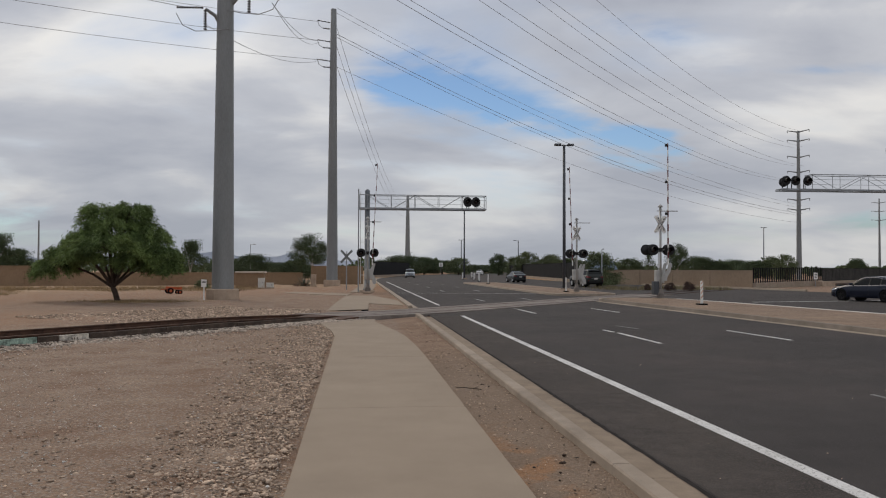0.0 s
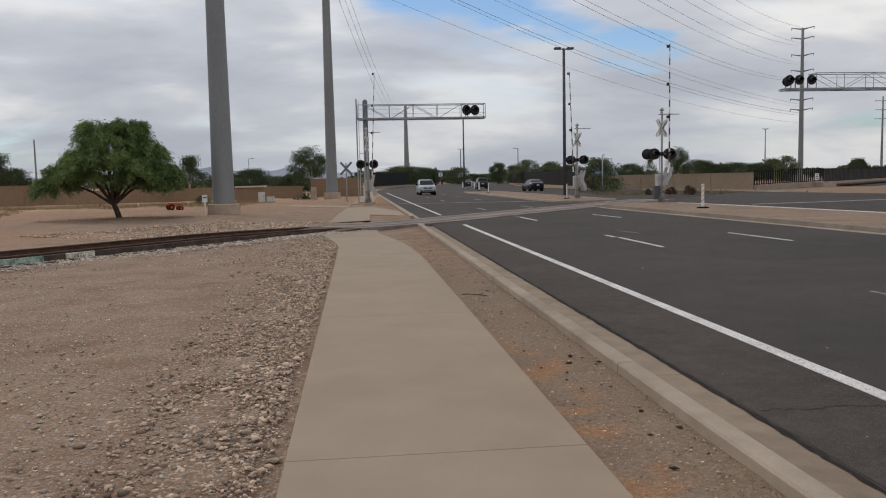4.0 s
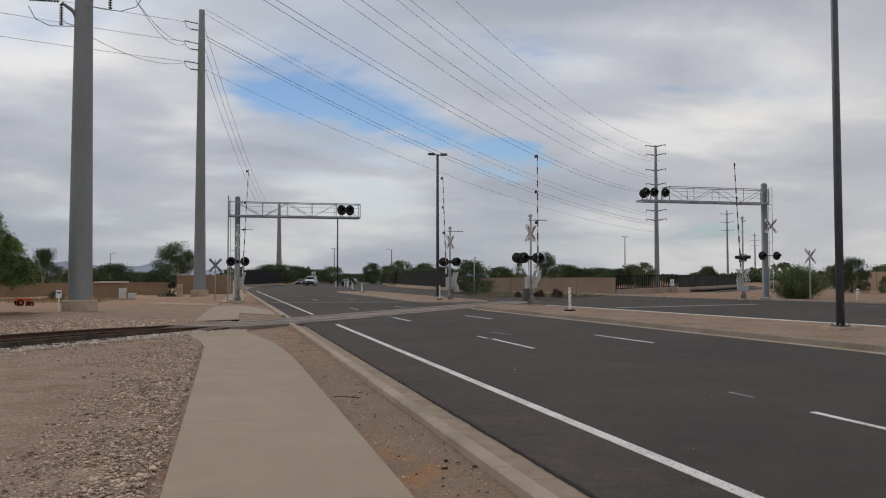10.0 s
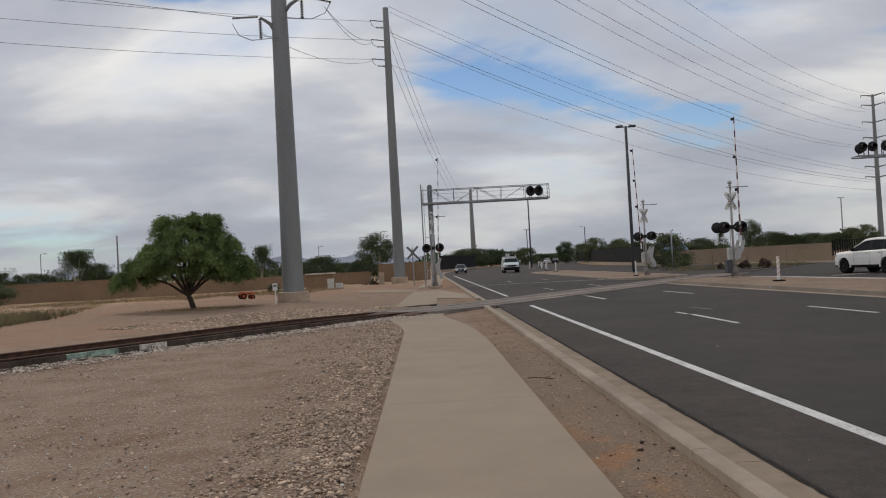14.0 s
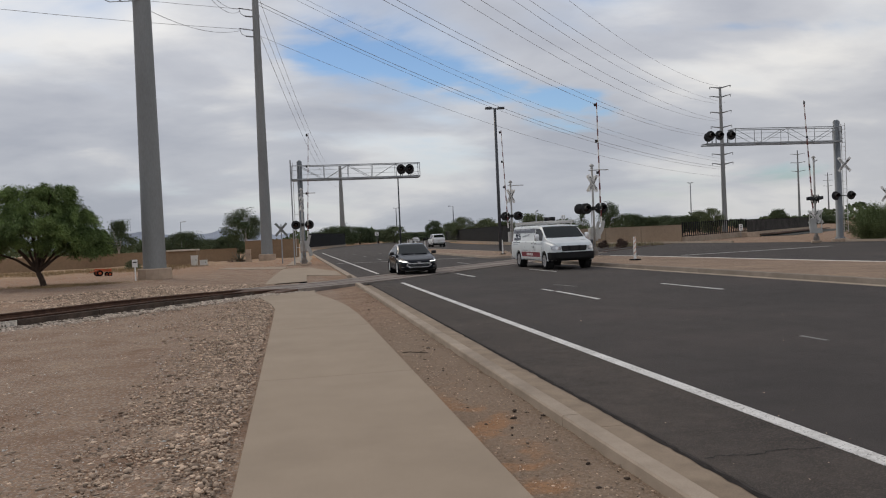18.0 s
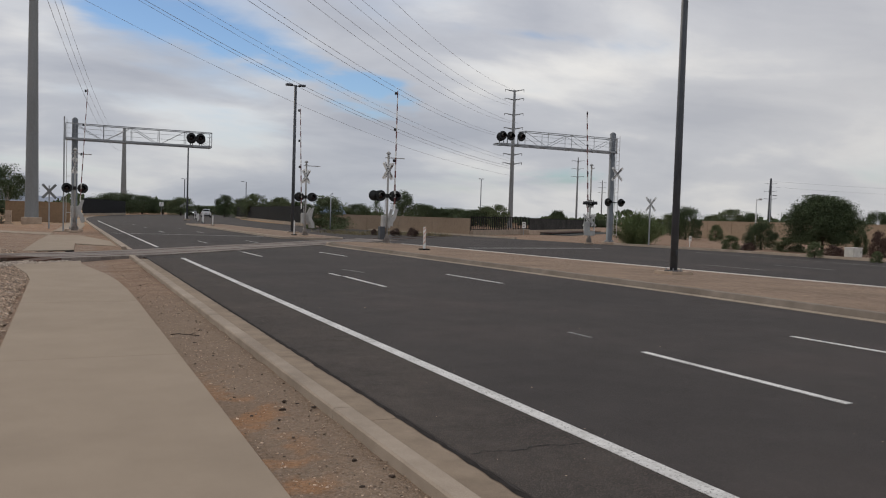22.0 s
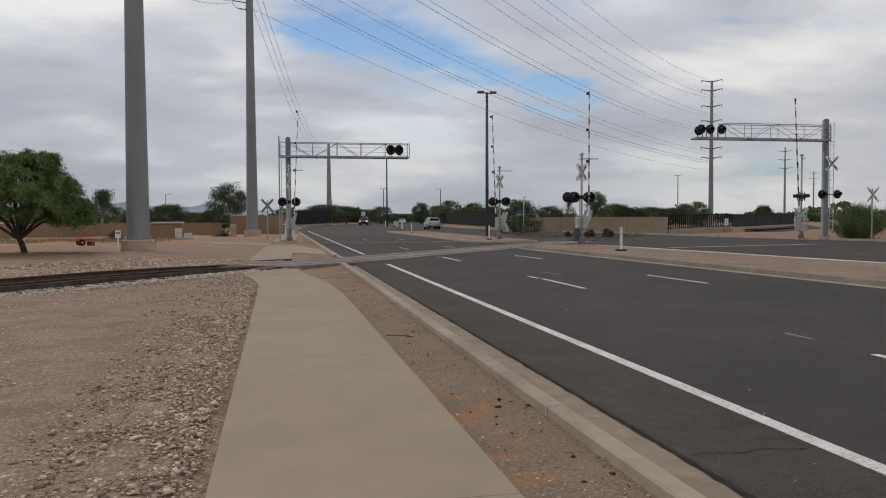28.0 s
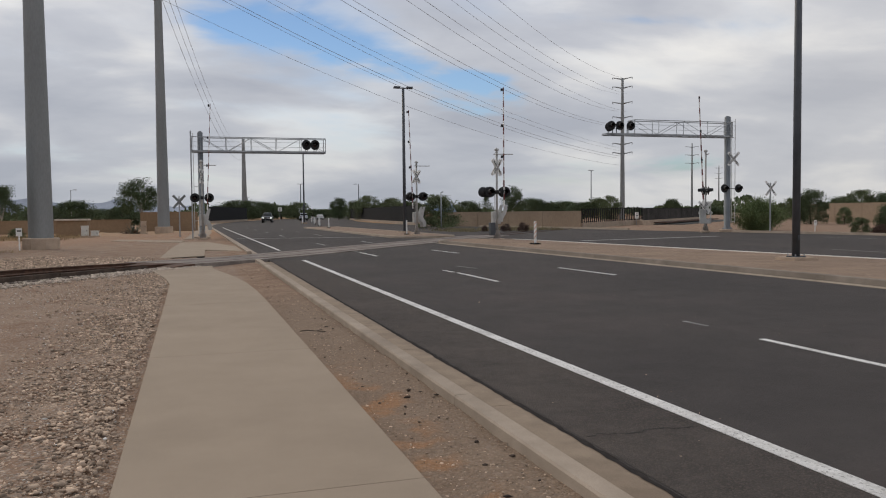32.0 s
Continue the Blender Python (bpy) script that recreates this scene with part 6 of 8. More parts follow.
def agave(x, y):
    rnd = random.Random(4)
    g = thing("agave", pose(x, y, LAND), "spiky grey-green desert plant by the sidewalk", "plant")
    for i in range(70):
        a, t = rnd.uniform(0, 6.283), rnd.uniform(0.05, 1.25)
        brown = i % 5 in (1, 3)
        l = rnd.uniform(0.5, 1.0) if brown else rnd.uniform(0.7, 1.35)
        t = t * 0.5 if brown else t
        d = Vector((math.cos(a) * math.cos(t), math.sin(a) * math.cos(t), math.sin(t)))
        s = Vector((-math.sin(a), math.cos(a), 0)) * 0.05
        bm = B()
        p = [d * 0.03, d * l * 0.45 + Vector((0, 0, 0.03)), d * l]
        v = [bm.verts.new(q) for q in (p[0] - s * 0.6, p[0] + s * 0.6, p[1] + s, p[2], p[1] - s)]
        bm.faces.new(v)
        bmesh.ops.translate(bm, verts=bm.verts[:], vec=(rnd.uniform(-0.75, 0.75) if brown else rnd.uniform(-0.15, 0.25), 0, 0))
        part("leaf", bm, DRYLEAF if brown else SAGE, g)


agave(-4.8, 74.6)

# ---- walls, fences, canal bridge ----


def wall(name, x0, y0, x1, y1, h, label, z=LAND - 0.1, thick=0.2, cap=True, block=WALLM):
    """Block wall in long panels with pilaster joints and a cap."""
    g = thing(name, Matrix(), label, "wall", kind="structure")
    a, c = Vector((x0, y0)), Vector((x1, y1))
    L = (c - a).length
    d = (c - a).normalized()
    nrm = Vector((-d.y, d.x))
    ang = Matrix.Rotation(math.atan2(d.y, d.x), 3, "Z")
    n = max(1, round(L / 4.9))
    for i in range(n):
        m = a + d * (L * (i + 0.5) / n)
        part("wall_panel", box(B(), (m.x, m.y, z + h / 2), (L / n - 0.015, thick, h), ang), block, g)
        if cap:
            part("cap", box(B(), (m.x, m.y, z + h + 0.04), (L / n - 0.02, thick + 0.05, 0.08), ang, 0.01), block, g)
    for i in range(n + 1):
        m = a + d * (L * i / n)
        part("pilaster", box(B(), (m.x, m.y, z + h / 2 + 0.02), (0.22, thick + 0.08, h + 0.04), ang), block, g)
    return g


wall("wall_west", -90, 92, -26, 77.5, 1.42, "tan block wall across the field")
wall("wall_north", -26, 77.5, -5.6, 83.0, 1.25, "tan block wall behind the lot")
wall("wall_gate", -4.6, 84.5, 0.6, 84.5, 1.95, "taller tan block wall by the sidewalk")
wall("wall_back", -80, 100, -34, 97, 1.9, "second tan block wall beyond the field")
wall("wall_canal", 29.2, 90, 35.8, 69.4, 1.62, "tan block wall beside the canal", block=WALLP)
wall("wall_east", 73.0, 80.5, 63.0, 27, 2.2, "long tan block wall behind the shrubs", block=WALLP)


def enclosure():
    g = thing("block_enclosure", pose(-9.0, 69.5, LAND), "small tan block enclosure with a pale cap", "enclosure")
    part("front_wall", box(B(), (0, 0, 0.62), (2.3, 0.2, 1.25), None, 0.01), WALLM, g)
    part("side_wall", box(B(), (-1.05, 0.9, 0.62), (0.2, 1.6, 1.25), None, 0.01), WALLM, g)
    part("side_wall", box(B(), (1.05, 0.9, 0.62), (0.2, 1.6, 1.25), None, 0.01), WALLM, g)
    part("cap", box(B(), (0, 0.7, 1.31), (2.45, 1.9, 0.13), None, 0.02), mat("pale_roof_cap", (0.50, 0.44, 0.36), 0.8), g, "pale concrete cap")


enclosure()


def cabinet(x, y, w, d, h, label, material):
    g = thing("utility_cabinet", pose(x, y, LAND), label, "utility box", "utility cabinets")
    part("pad", box(B(), (0, 0, 0.03), (w + 0.2, d + 0.2, 0.1), None, 0.01), BLOCK, g)
    part("body", box(B(), (0, 0, 0.08 + h / 2), (w, d, h), None, 0.03), material, g)
    part("lid", box(B(), (0, 0, 0.09 + h), (w + 0.04, d + 0.04, 0.05), None, 0.012), material, g)
    part("door", box(B(), (0, -d / 2 - 0.006, 0.08 + h * 0.5), (w * 0.86, 0.014, h * 0.84), None, 0.004), material, g)
    part("handle", box(B(), (w * 0.3, -d / 2 - 0.02, 0.08 + h * 0.55), (0.03, 0.03, 0.12)), BLACK, g)


CABM = mat("pale_cabinet_paint", (0.58, 0.57, 0.53), 0.5, 0, 3, 0.1, 0.03)
cabinet(-7.75, 66.8, 0.5, 0.4, 0.75, "tall pale metal utility cabinet", CABM)
cabinet(-7.05, 66.9, 0.55, 0.45, 0.36, "low pale metal utility box", CABM)
cabinet(41.0, 31.5, 0.75, 0.6, 0.52, "white metal transformer box by the far kerb", CABM)
cabinet(-3.9, 74.2, 0.45, 0.4, 1.0, "pale concrete meter pedestal near the pole", BLOCK)


def stake_sign(x, y, h):
    g = thing("marker_post", pose(x, y, LAND), "short white warning marker on a post", "sign")
    part("post", box(B(), (0, 0, h / 2), (0.06, 0.05, h), None, 0.006), WHITE, g)
    part("plate", box(B(), (0, -0.035, h - 0.16), (0.26, 0.012, 0.38), None, 0.003), WHITE, g)
    part("print_bar", box(B(), (0, -0.044, h - 0.1), (0.18, 0.004, 0.06)), BLACK, g)


stake_sign(-7.75, 42.0, 1.05)
stake_sign(42.5, 46.4, 0.75)


def picket_fence(name, x0, y0, x1, y1, z, h, step, label, sheet=None, slat=0.05):
    g = thing(name, Matrix(), label, "fence")
    a, c = Vector((x0, y0, z[0])), Vector((x1, y1, z[1]))
    L = (c - a).length
    n = int(L / step)
    ang = Matrix.Rotation(math.atan2((c - a).y, (c - a).x), 3, "Z")
    for i in range(n + 1):
        p = a.lerp(c, i / n)
        wide = max(0.11, slat * 1.2) if i % 6 == 0 else slat
        part("post" if i % 6 == 0 else "picket", box(B(), (p.x, p.y, p.z + h / 2), (wide, 0.05, h + (0.06 if i % 6 == 0 else 0)), ang), FENCEM, g)
    for k in (0.06, 0.94):
        q0, q1 = a + Vector((0, 0, h * k)), c + Vector((0, 0, h * k))
        part("rail", tube(B(), q0, q1, 0.03, seg=6), FENCEM, g)
    if sheet:
        for i in range(0, n, 6):
            p, q = a.lerp(c, i / n), a.lerp(c, min(1, (i + 6) / n))
            bm = B()
            nrm = Vector((-(q - p).y, (q - p).x, 0)).normalized() * 0.012
            for s in (-1, 1):
                vs = [bm.verts.new(v) for v in (p + nrm * s + Vector((0, 0, 0.04)), q + nrm * s + Vector((0, 0, 0.04)), q + nrm * s + Vector((0, 0, h * 0.96)), p + nrm * s + Vector((0, 0, h * 0.96)))]
                bm.faces.new(vs if s > 0 else vs[::-1])
            part("screen", bm, sheet, g, "dark privacy screen")
    return g


# canal bridge parapets that flank the road past the crossing
picket_fence("bridge_fence", 27.2, 93, 36.0, 187, (0.35, 0.35), 2.3, 1.0, "tall black screened fence on the bridge parapet", FENCEM)
picket_fence("bridge_fence", 3.1, 150, 12.6, 192, (0.4, 0.4), 2.75, 0.9, "tall black screened fence on the bridge parapet", FENCEM)
picket_fence("canal_fence", 35.9, 69.3, 47.2, 77.2, (0.50, 0.62), 1.36, 0.42, "black picket fence along the canal bridge ramp", None, 0.14)
picket_fence("canal_fence", 47.4, 77.3, 74.0, 104.0, (0.50, 0.50), 1.42, 0.6, "dark screened fence on the canal footbridge", SCREENM)


def parapet(name, pts, z0, z1, thick, material, label):
    g = thing(name, Matrix(), label, "parapet", kind="structure")
    for (x0, y0, a0), (x1, y1, a1) in zip(pts, pts[1:]):
        bm = B()
        d = Vector((x1 - x0, y1 - y0)).normalized()
        n = Vector((-d.y, d.x)) * thick / 2
        lo = [bm.verts.new((x + s * n.x, y + s * n.y, z0 + a)) for x, y, a in ((x0, y0, a0), (x1, y1, a1)) for s in (-1, 1)]
        hi = [bm.verts.new((x + s * n.x, y + s * n.y, z1 + a)) for x, y, a in ((x0, y0, a0), (x1, y1, a1)) for s in (-1, 1)]
        for q in ((0, 1, 3, 2),):
            bm.faces.new([lo[i] for i in q])
            bm.faces.new([hi[i] for i in q])
        for i, j in ((0, 1), (1, 3), (3, 2), (2, 0)):
            bm.faces.new((lo[i], lo[j], hi[j], hi[i]))
        bmesh.ops.recalc_face_normals(bm, faces=bm.faces[:])
        part("parapet_length", bm, material, g)
    return g


parapet("parapet_right", [(27.0, 91, -0.25), (27.2, 93, 0), (31.2, 136, 0), (36.0, 187, 0)], -0.1, 0.38, 0.35, KERB, "pale concrete bridge parapet")
parapet("parapet_left", [(2.2, 120, -0.3), (3.1, 150, 0), (12.6, 192, 0)], -0.1, 0.45, 0.35, KERB, "pale concrete bridge parapet")
parapet("ramp_parapet", [(35.9, 69.2, 0.0), (47.2, 77.1, 0.12)], 0.0, 0.50, 0.3, KERB, "pale concrete ramp wall under the fence")
parapet("footbridge_beam", [(48.0, 77.6, 0.0), (74.0, 103.7, 0.0)], 0.26, 0.54, 0.4, BLOCK, "pale footbridge beam over the canal")
parapet("footbridge_end", [(45.9, 75.6, 0.0), (48.4, 77.4, 0.0)], -0.1, 0.55, 0.9, BLOCK, "pale concrete footbridge abutment")
parapet("footbridge_deck", [(49.6, 77.4, 0.0), (75.6, 103.4, 0.0)], 0.20, 0.30, 1.6, RUST, "rusty footbridge deck edge")


def canal():
    bm = B()
    # flat sheet whose near-black colour also carries the shade below the footbridge
    slab(bm, [(48.6, 77.0), (51.0, 74.6), (80.0, 102.0), (72.0, 112.0)], -0.02, 0.075)
    tagged(ob_of("canal_bed", bm, mat("water_and_bridge_shade", (0.03, 0.032, 0.03), 0.9, 0, 1.5, 0.2, 0.1)), "dark sheet for canal water and the shade under the footbridge", "water", kind="structure")


canal()


def info_sign(x, y, z, w, h, label):
    g = thing("small_sign", pose(x, y, LAND), label, "sign")
    part("post", box(B(), (0, 0, z / 2), (0.06, 0.05, z), None, 0.005), GALV, g)
    part("plate", box(B(), (0, -0.04, z), (w, 0.015, h), None, 0.004), WHITE, g)
    for k in (0.25, 0.0, -0.25):
        part("print_bar", box(B(), (0, -0.051, z + h * k), (w * 0.5, 0.004, h * 0.1)), BLACK, g)


info_sign(45.4, 75.2, 1.05, 0.42, 0.66, "white rectangular sign by the canal fence")
info_sign(20.0, 190.0, 2.6, 0.9, 0.9, "small pale road sign past the bridge")


def cart():
    """Small orange trailer parked in the lot."""
    g = thing("cart", pose(-11.6, 52.2, LAND + 0.02, 0, 5, 28) @ Matrix.Scale(0.74, 4), "small orange-red two-axle cart parked on dirt", "trailer")
    og = mat("orange_red_paint", (0.45, 0.085, 0.025), 0.5, 0.1, 3, 0.2, 0.05)
    part("bed", box(B(), (0.1, 0, 0.44), (1.15, 0.7, 0.07), None, 0.015), og, g)
    for s in (-0.35, 0.35):
        part("side_rail", box(B(), (0.1, s, 0.54), (1.15, 0.04, 0.13), None, 0.01), og, g)
    part("headboard", box(B(), (0.66, 0, 0.56), (0.05, 0.7, 0.22), None, 0.01), og, g)
    part("drawbar", tube(B(), (-0.45, 0, 0.40), (-0.95, 0, 0.30), 0.03, seg=6), og, g)
    part("axle", tube(B(), (-0.25, -0.4, 0.26), (-0.25, 0.4, 0.26), 0.025, seg=6), BLACK, g)
    for x, r in ((-0.25, 0.25), (0.55, 0.19)):
        for s in (-0.42, 0.42):
            m = Matrix.Translation((x, s, r)) @ Matrix.Rotation(radians(90), 4, "X")
            w = part("tyre", lathe(B(), [(r * 0.55, -0.06), (r * 0.92, -0.07), (r, -0.04), (r, 0.04), (r * 0.92, 0.07), (r * 0.55, 0.06)], 18, m, False), RUBBER, g)
            part("rim", lathe(B(), [(0.02, -0.065), (r * 0.5, -0.05), (r * 0.5, 0.05), (0.02, 0.065)], 12, m), og, w, "orange wheel disc")


cart()


def solar_roof():
    g = thing("shade_canopy", pose(28.6, 92, LAND), "low building with a blue-grey sloped roof behind the wall", "building")
    part("wall", box(B(), (0, 0, 0.9), (3.0, 2.0, 1.8)), WALLM, g)
    part("roof", box(B(), (0, -0.3, 2.15), (3.4, 2.6, 0.08), Matrix.Rotation(radians(24), 3, "X")), mat("blue_grey_roof", (0.10, 0.15, 0.22), 0.4, 0, 3, 0.15, 0.02), g)
    part("fascia", box(B(), (-1.75, -0.3, 2.15), (0.12, 2.6, 0.14), Matrix.Rotation(radians(24), 3, "X")), WHITE, g)


solar_roof()


def mountains():
    rng = np.random.default_rng(5)
    V, F, n = [], [], 120
    for i in range(n):
        k = i / (n - 1)
        a = -0.62 + k * 0.75
        h = 24 + 34 * math.exp(-((a + 0.165) / 0.075) ** 2) + 22 * math.exp(-((a + 0.05) / 0.05) ** 2) + 14 * math.exp(-((a + 0.42) / 0.1) ** 2) + 6 * math.sin(a * 60) + 4 * math.sin(a * 151 + 1) + rng.normal(0, 1.0)
        h *= min(1, k * 8, (1 - k) * 6)
        d = 3000
        V += [(math.sin(a) * d, math.cos(a) * d, -5), (math.sin(a) * (d + 120), math.cos(a) * (d + 120), max(-4, h))]
        if i:
            F.append((2 * i - 2, 2 * i, 2 * i + 1, 2 * i - 1))
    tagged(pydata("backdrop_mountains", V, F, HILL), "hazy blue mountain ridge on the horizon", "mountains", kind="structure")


mountains()


def feathery_bush(x, y, w, h):
    """A loose bush of thin upright stems with fine pale green leaves."""
    rng = np.random.default_rng(12)
    g = thing("bush", pose(x, y, LAND - 0.02), "loose feathery pale green bush by the far kerb", "bush", "desert bushes")
    bm = B()
    C, U, W = [], [], []
    for i in range(60):
        a, k = rng.uniform(0, 6.283), rng.random() ** 0.6
        tip = np.array([math.cos(a) * k * w / 2, math.sin(a) * k * w / 2, h * (1.0 - 0.55 * k ** 1.6) * rng.uniform(0.72, 1.0)])
        foot = tip * [0.3, 0.3, 0]
        tube(bm, tuple(foot), tuple(tip), 0.014, 0.004, 4)
        n = 620
        f = rng.random(n)[:, None] ** 0.7
        c = foot + (tip - foot) * f + rng.normal(0, 0.17, (n, 3))
        u = (tip - foot) / np.linalg.norm(tip - foot) + rng.normal(0, 0.55, (n, 3))
        u /= np.linalg.norm(u, axis=1, keepdims=True)
        v = np.cross(u, rand_dirs(rng, n))
        v /= np.linalg.norm(v, axis=1, keepdims=True) + 1e-6
        c[:, 2] = np.maximum(c[:, 2], 0.03)
        C.append(c)
        U.append(u * rng.uniform(0.03, 0.07, (n, 1)))
        W.append(v * rng.uniform(0.008, 0.016, (n, 1)))
    part("stems", bm, BARK, g)
    ob = quads("foliage", np.concatenate(C), np.concatenate(U), np.concatenate(W), LEAFF, g)
    ob["kind"] = "stuff"


feathery_bush(40.7, 50.4, 4.5, 2.75)

# ---- vehicles: origin on the road between the axles, +y ahead ----


def car_paint(name, col, metal=0.3, rough=0.28, spec=0.35):
    return mat(name, col, rough, metal, 2.0, 0.04, 0.0, 300, coat=0.1 * (spec > 0.3), spec=spec)


GLASS = mat("windscreen_glass", (0.006, 0.010, 0.009), 0.03, 0, 1.5, 0.1, 0.0, spec=0.28)
SIDEGLASS = mat("tinted_side_glass", (0.005, 0.006, 0.007), 0.03, 0, 1.5, 0.1, 0.0, spec=0.16)
CHROME = mat("bright_chrome", (0.80, 0.80, 0.81), 0.22, 0.55, 3, 0.05, 0.0)
ALLOY = mat("silver_alloy", (0.66, 0.66, 0.67), 0.34, 0.35, 3, 0.08, 0.0)
TRIM = mat("black_plastic_trim", (0.012, 0.012, 0.013), 0.6, 0, 5, 0.15, 0.05, spec=0.2)
LAMPC = mat("clear_headlamp", (0.50, 0.51, 0.53), 0.10, 0.45, 14, 0.35, 0.0)
LAMPON = glow("lit_headlamp", (1.0, 0.97, 0.92), 1.6)
TAIL = mat("red_tail_lamp", (0.17, 0.018, 0.02), 0.2, 0, 5, 0.1, 0.0)
AMBER = mat("amber_lamp", (0.48, 0.30, 0.20), 0.2, 0, 5, 0.1, 0.0)
PLATE = mat("plate_face", (0.50, 0.47, 0.45), 0.5, 0, 5, 0.1, 0.0)
UNDER = mat("dark_underbody", (0.012, 0.012, 0.012), 0.9)


def smooth_table(rows, soft=0.05):
    """A softly rounded function through (place, value) rows."""
    a, v = zip(*sorted(rows))
    off = np.linspace(-2, 2, 17)
    wgt = np.exp(-off ** 2)
    return lambda y: float((np.interp(y + off * soft, a, v) * wgt).sum() / wgt.sum())


def section(S, y):
    """Half a cross-section, from the floor up to the middle of the roof."""
    low, belt, top, w = S["_low"](y), S["_belt"](y), S["_top"](y), S["_wid"](y)
    h = max(0.03, top - belt)
    d = belt - low
    lean = S.get("lean", 0.40)
    gb = (w * 0.915, belt + min(0.02, 0.25 * h))
    xr = w * 0.915 - lean * h * 0.9 if h > 0.03 else w * 0.9
    ze = belt + 0.90 * h
    gt = (gb[0] + (xr - gb[0]) * 0.90, gb[1] + (ze - gb[1]) * 0.88)
    gm = (gb[0] + (gt[0] - gb[0]) * 0.60, gb[1] + (gt[1] - gb[1]) * 0.64)
    return [(w * 0.80, low), (w * 0.94, low + 0.03), (w * 0.985, low + 0.18 * d), (w * 0.998, low + 0.42 * d), (w, low + 0.62 * d), (w * 0.985, low + 0.80 * d), (w * 0.962, belt - 0.03), (w * 0.93, belt - 0.004), gb, gm, gt, (xr, ze), (xr * 0.94, belt + 0.965 * h), (xr * 0.6, belt + 0.995 * h), (0.0, belt + h)]


def shell(S, paint, g):
    """The whole outer skin, split into body, glass and lamps by strip and station."""
    for k in ("low", "belt", "top", "wid"):
        f = S.get("flat", 1.0) if k in ("belt", "top") else S.get("slim", 1.0) if k == "wid" else 1.0
        S["_" + k] = smooth_table([(y, v * f) for y, v in S[k]], S.get("soft", 0.05))
    S["_lines"] = {}
    f, b = S["wid"][0][0], S["wid"][-1][0]
    if f < b:
        f, b = b, f
    cuts = {f, b}
    for k in ("screen", "rear"):
        cuts |= {y for y in S[k] if b < y < f}
    for a, c in S["side"]:
        cuts |= {a, c}
    ys = sorted(cuts)
    full = [ys[0]]
    for c in ys[1:]:
        n = max(1, int((c - full[-1]) / 0.045))
        a = full[-1]
        full += [a + (c - a) * (i + 1) / n for i in range(n)]
    rings, V = [], []
    cut = [4 if k < 7 else 1 for k in range(14)]
    seg = [k for k in range(14) for _ in range(cut[k])]
    for y in full:
        coarse = section(S, y)
        half = [(a[0] + (c[0] - a[0]) * i / q, a[1] + (c[1] - a[1]) * i / q) for a, c, q in zip(coarse, coarse[1:], cut) for i in range(q)] + [coarse[-1]]
        pts = half + [(-x, z) for x, z in half[-2::-1]]
        rings.append(list(range(len(V), len(V) + len(pts))))
        V += [(x, y, z) for x, z in pts]
    n = len(rings[0])
    m = len(seg)
    groups = {}

    def key(i, j):
        y = (full[i] + full[i + 1]) / 2
        k = seg[j if j < m else 2 * m - 1 - j]
        s = "r" if j < m else "l"
        if 8 <= k <= 9 and S.get("band") and y < S["band"]:
            return ("body", "") if k == 8 else ("window_band", s)
        if k in (8, 9):
            for q, (a, c) in enumerate(S["side"]):
                if min(a, c) < y < max(a, c):
                    return ("side_window", s + str(q))
            if S["side"][-1][1] < y < S["side"][0][0]:
                return ("pillar", s)
        if k >= 12 and S["screen"][1] < y < S["screen"][0]:
            return ("windscreen", "")
        if k >= 12 and S["rear"][1] < y < S["rear"][0]:
            return ("rear_window", "")
        if k <= S.get("clad_k", -1):
            return ("cladding", s)
        return ("body", "")

    for i in range(len(full) - 1):
        for j in range(n - 1):
            p, q = rings[i], rings[i + 1]
            quad = (p[j], q[j], q[j + 1], p[j + 1])
            if not any(math.hypot(sum(V[v][1] for v in quad) / 4 - ay, sum(V[v][2] for v in quad) / 4 - S["r"]) < S["r"] * 1.13 and seg[j if j < m else 2 * m - 1 - j] < 7 for ay in S["axles"]):
                groups.setdefault(key(i, j), []).append(quad)
        groups.setdefault(("underbody", ""), []).append((rings[i][0], rings[i][-1], rings[i + 1][-1], rings[i + 1][0]))
    groups[("body", "")] += [tuple(rings[0]), tuple(rings[-1][::-1])]
    look = {"body": paint, "side_window": S.get("glass", SIDEGLASS), "windscreen": GLASS, "rear_window": GLASS, "cladding": S.get("cladding", TRIM), "underbody": UNDER, "window_band": S.get("band_mat", TRIM), "pillar": TRIM}
    said = {"windscreen": "dark reflective windscreen", "cladding": "black lower cladding"}
    for (name, _), faces in groups.items():
        used = sorted({v for q in faces for v in q})
        at = {v: i for i, v in enumerate(used)}
        ob = pydata(name, [V[v] for v in used], [tuple(at[v] for v in q) for q in faces], look[name], g, True)
        if name == "body":
            for p in ob.data.polygons[-2:]:
                p.use_smooth = False
        if name in said:
            ob["label"] = said[name]


def skin_line(S, z, rear):
    """The plan outline of the skin at one height, from the middle of the nose or tail round the corner."""
    key = (round(z, 3), rear)
    if key not in S["_lines"]:
        y0, d = (min(S["wid"])[0], 0.02) if rear else (max(S["wid"])[0], -0.02)
        pts = []
        for i in range(70):
            y = y0 + d * i
            if S["_low"](y) <= z <= S["_top"](y) - 0.003:
                if not pts:
                    pts.append((0.0, y))
                pts.append((side_at(S, y, z), y))
        S["_lines"][key] = pts
    return S["_lines"][key]


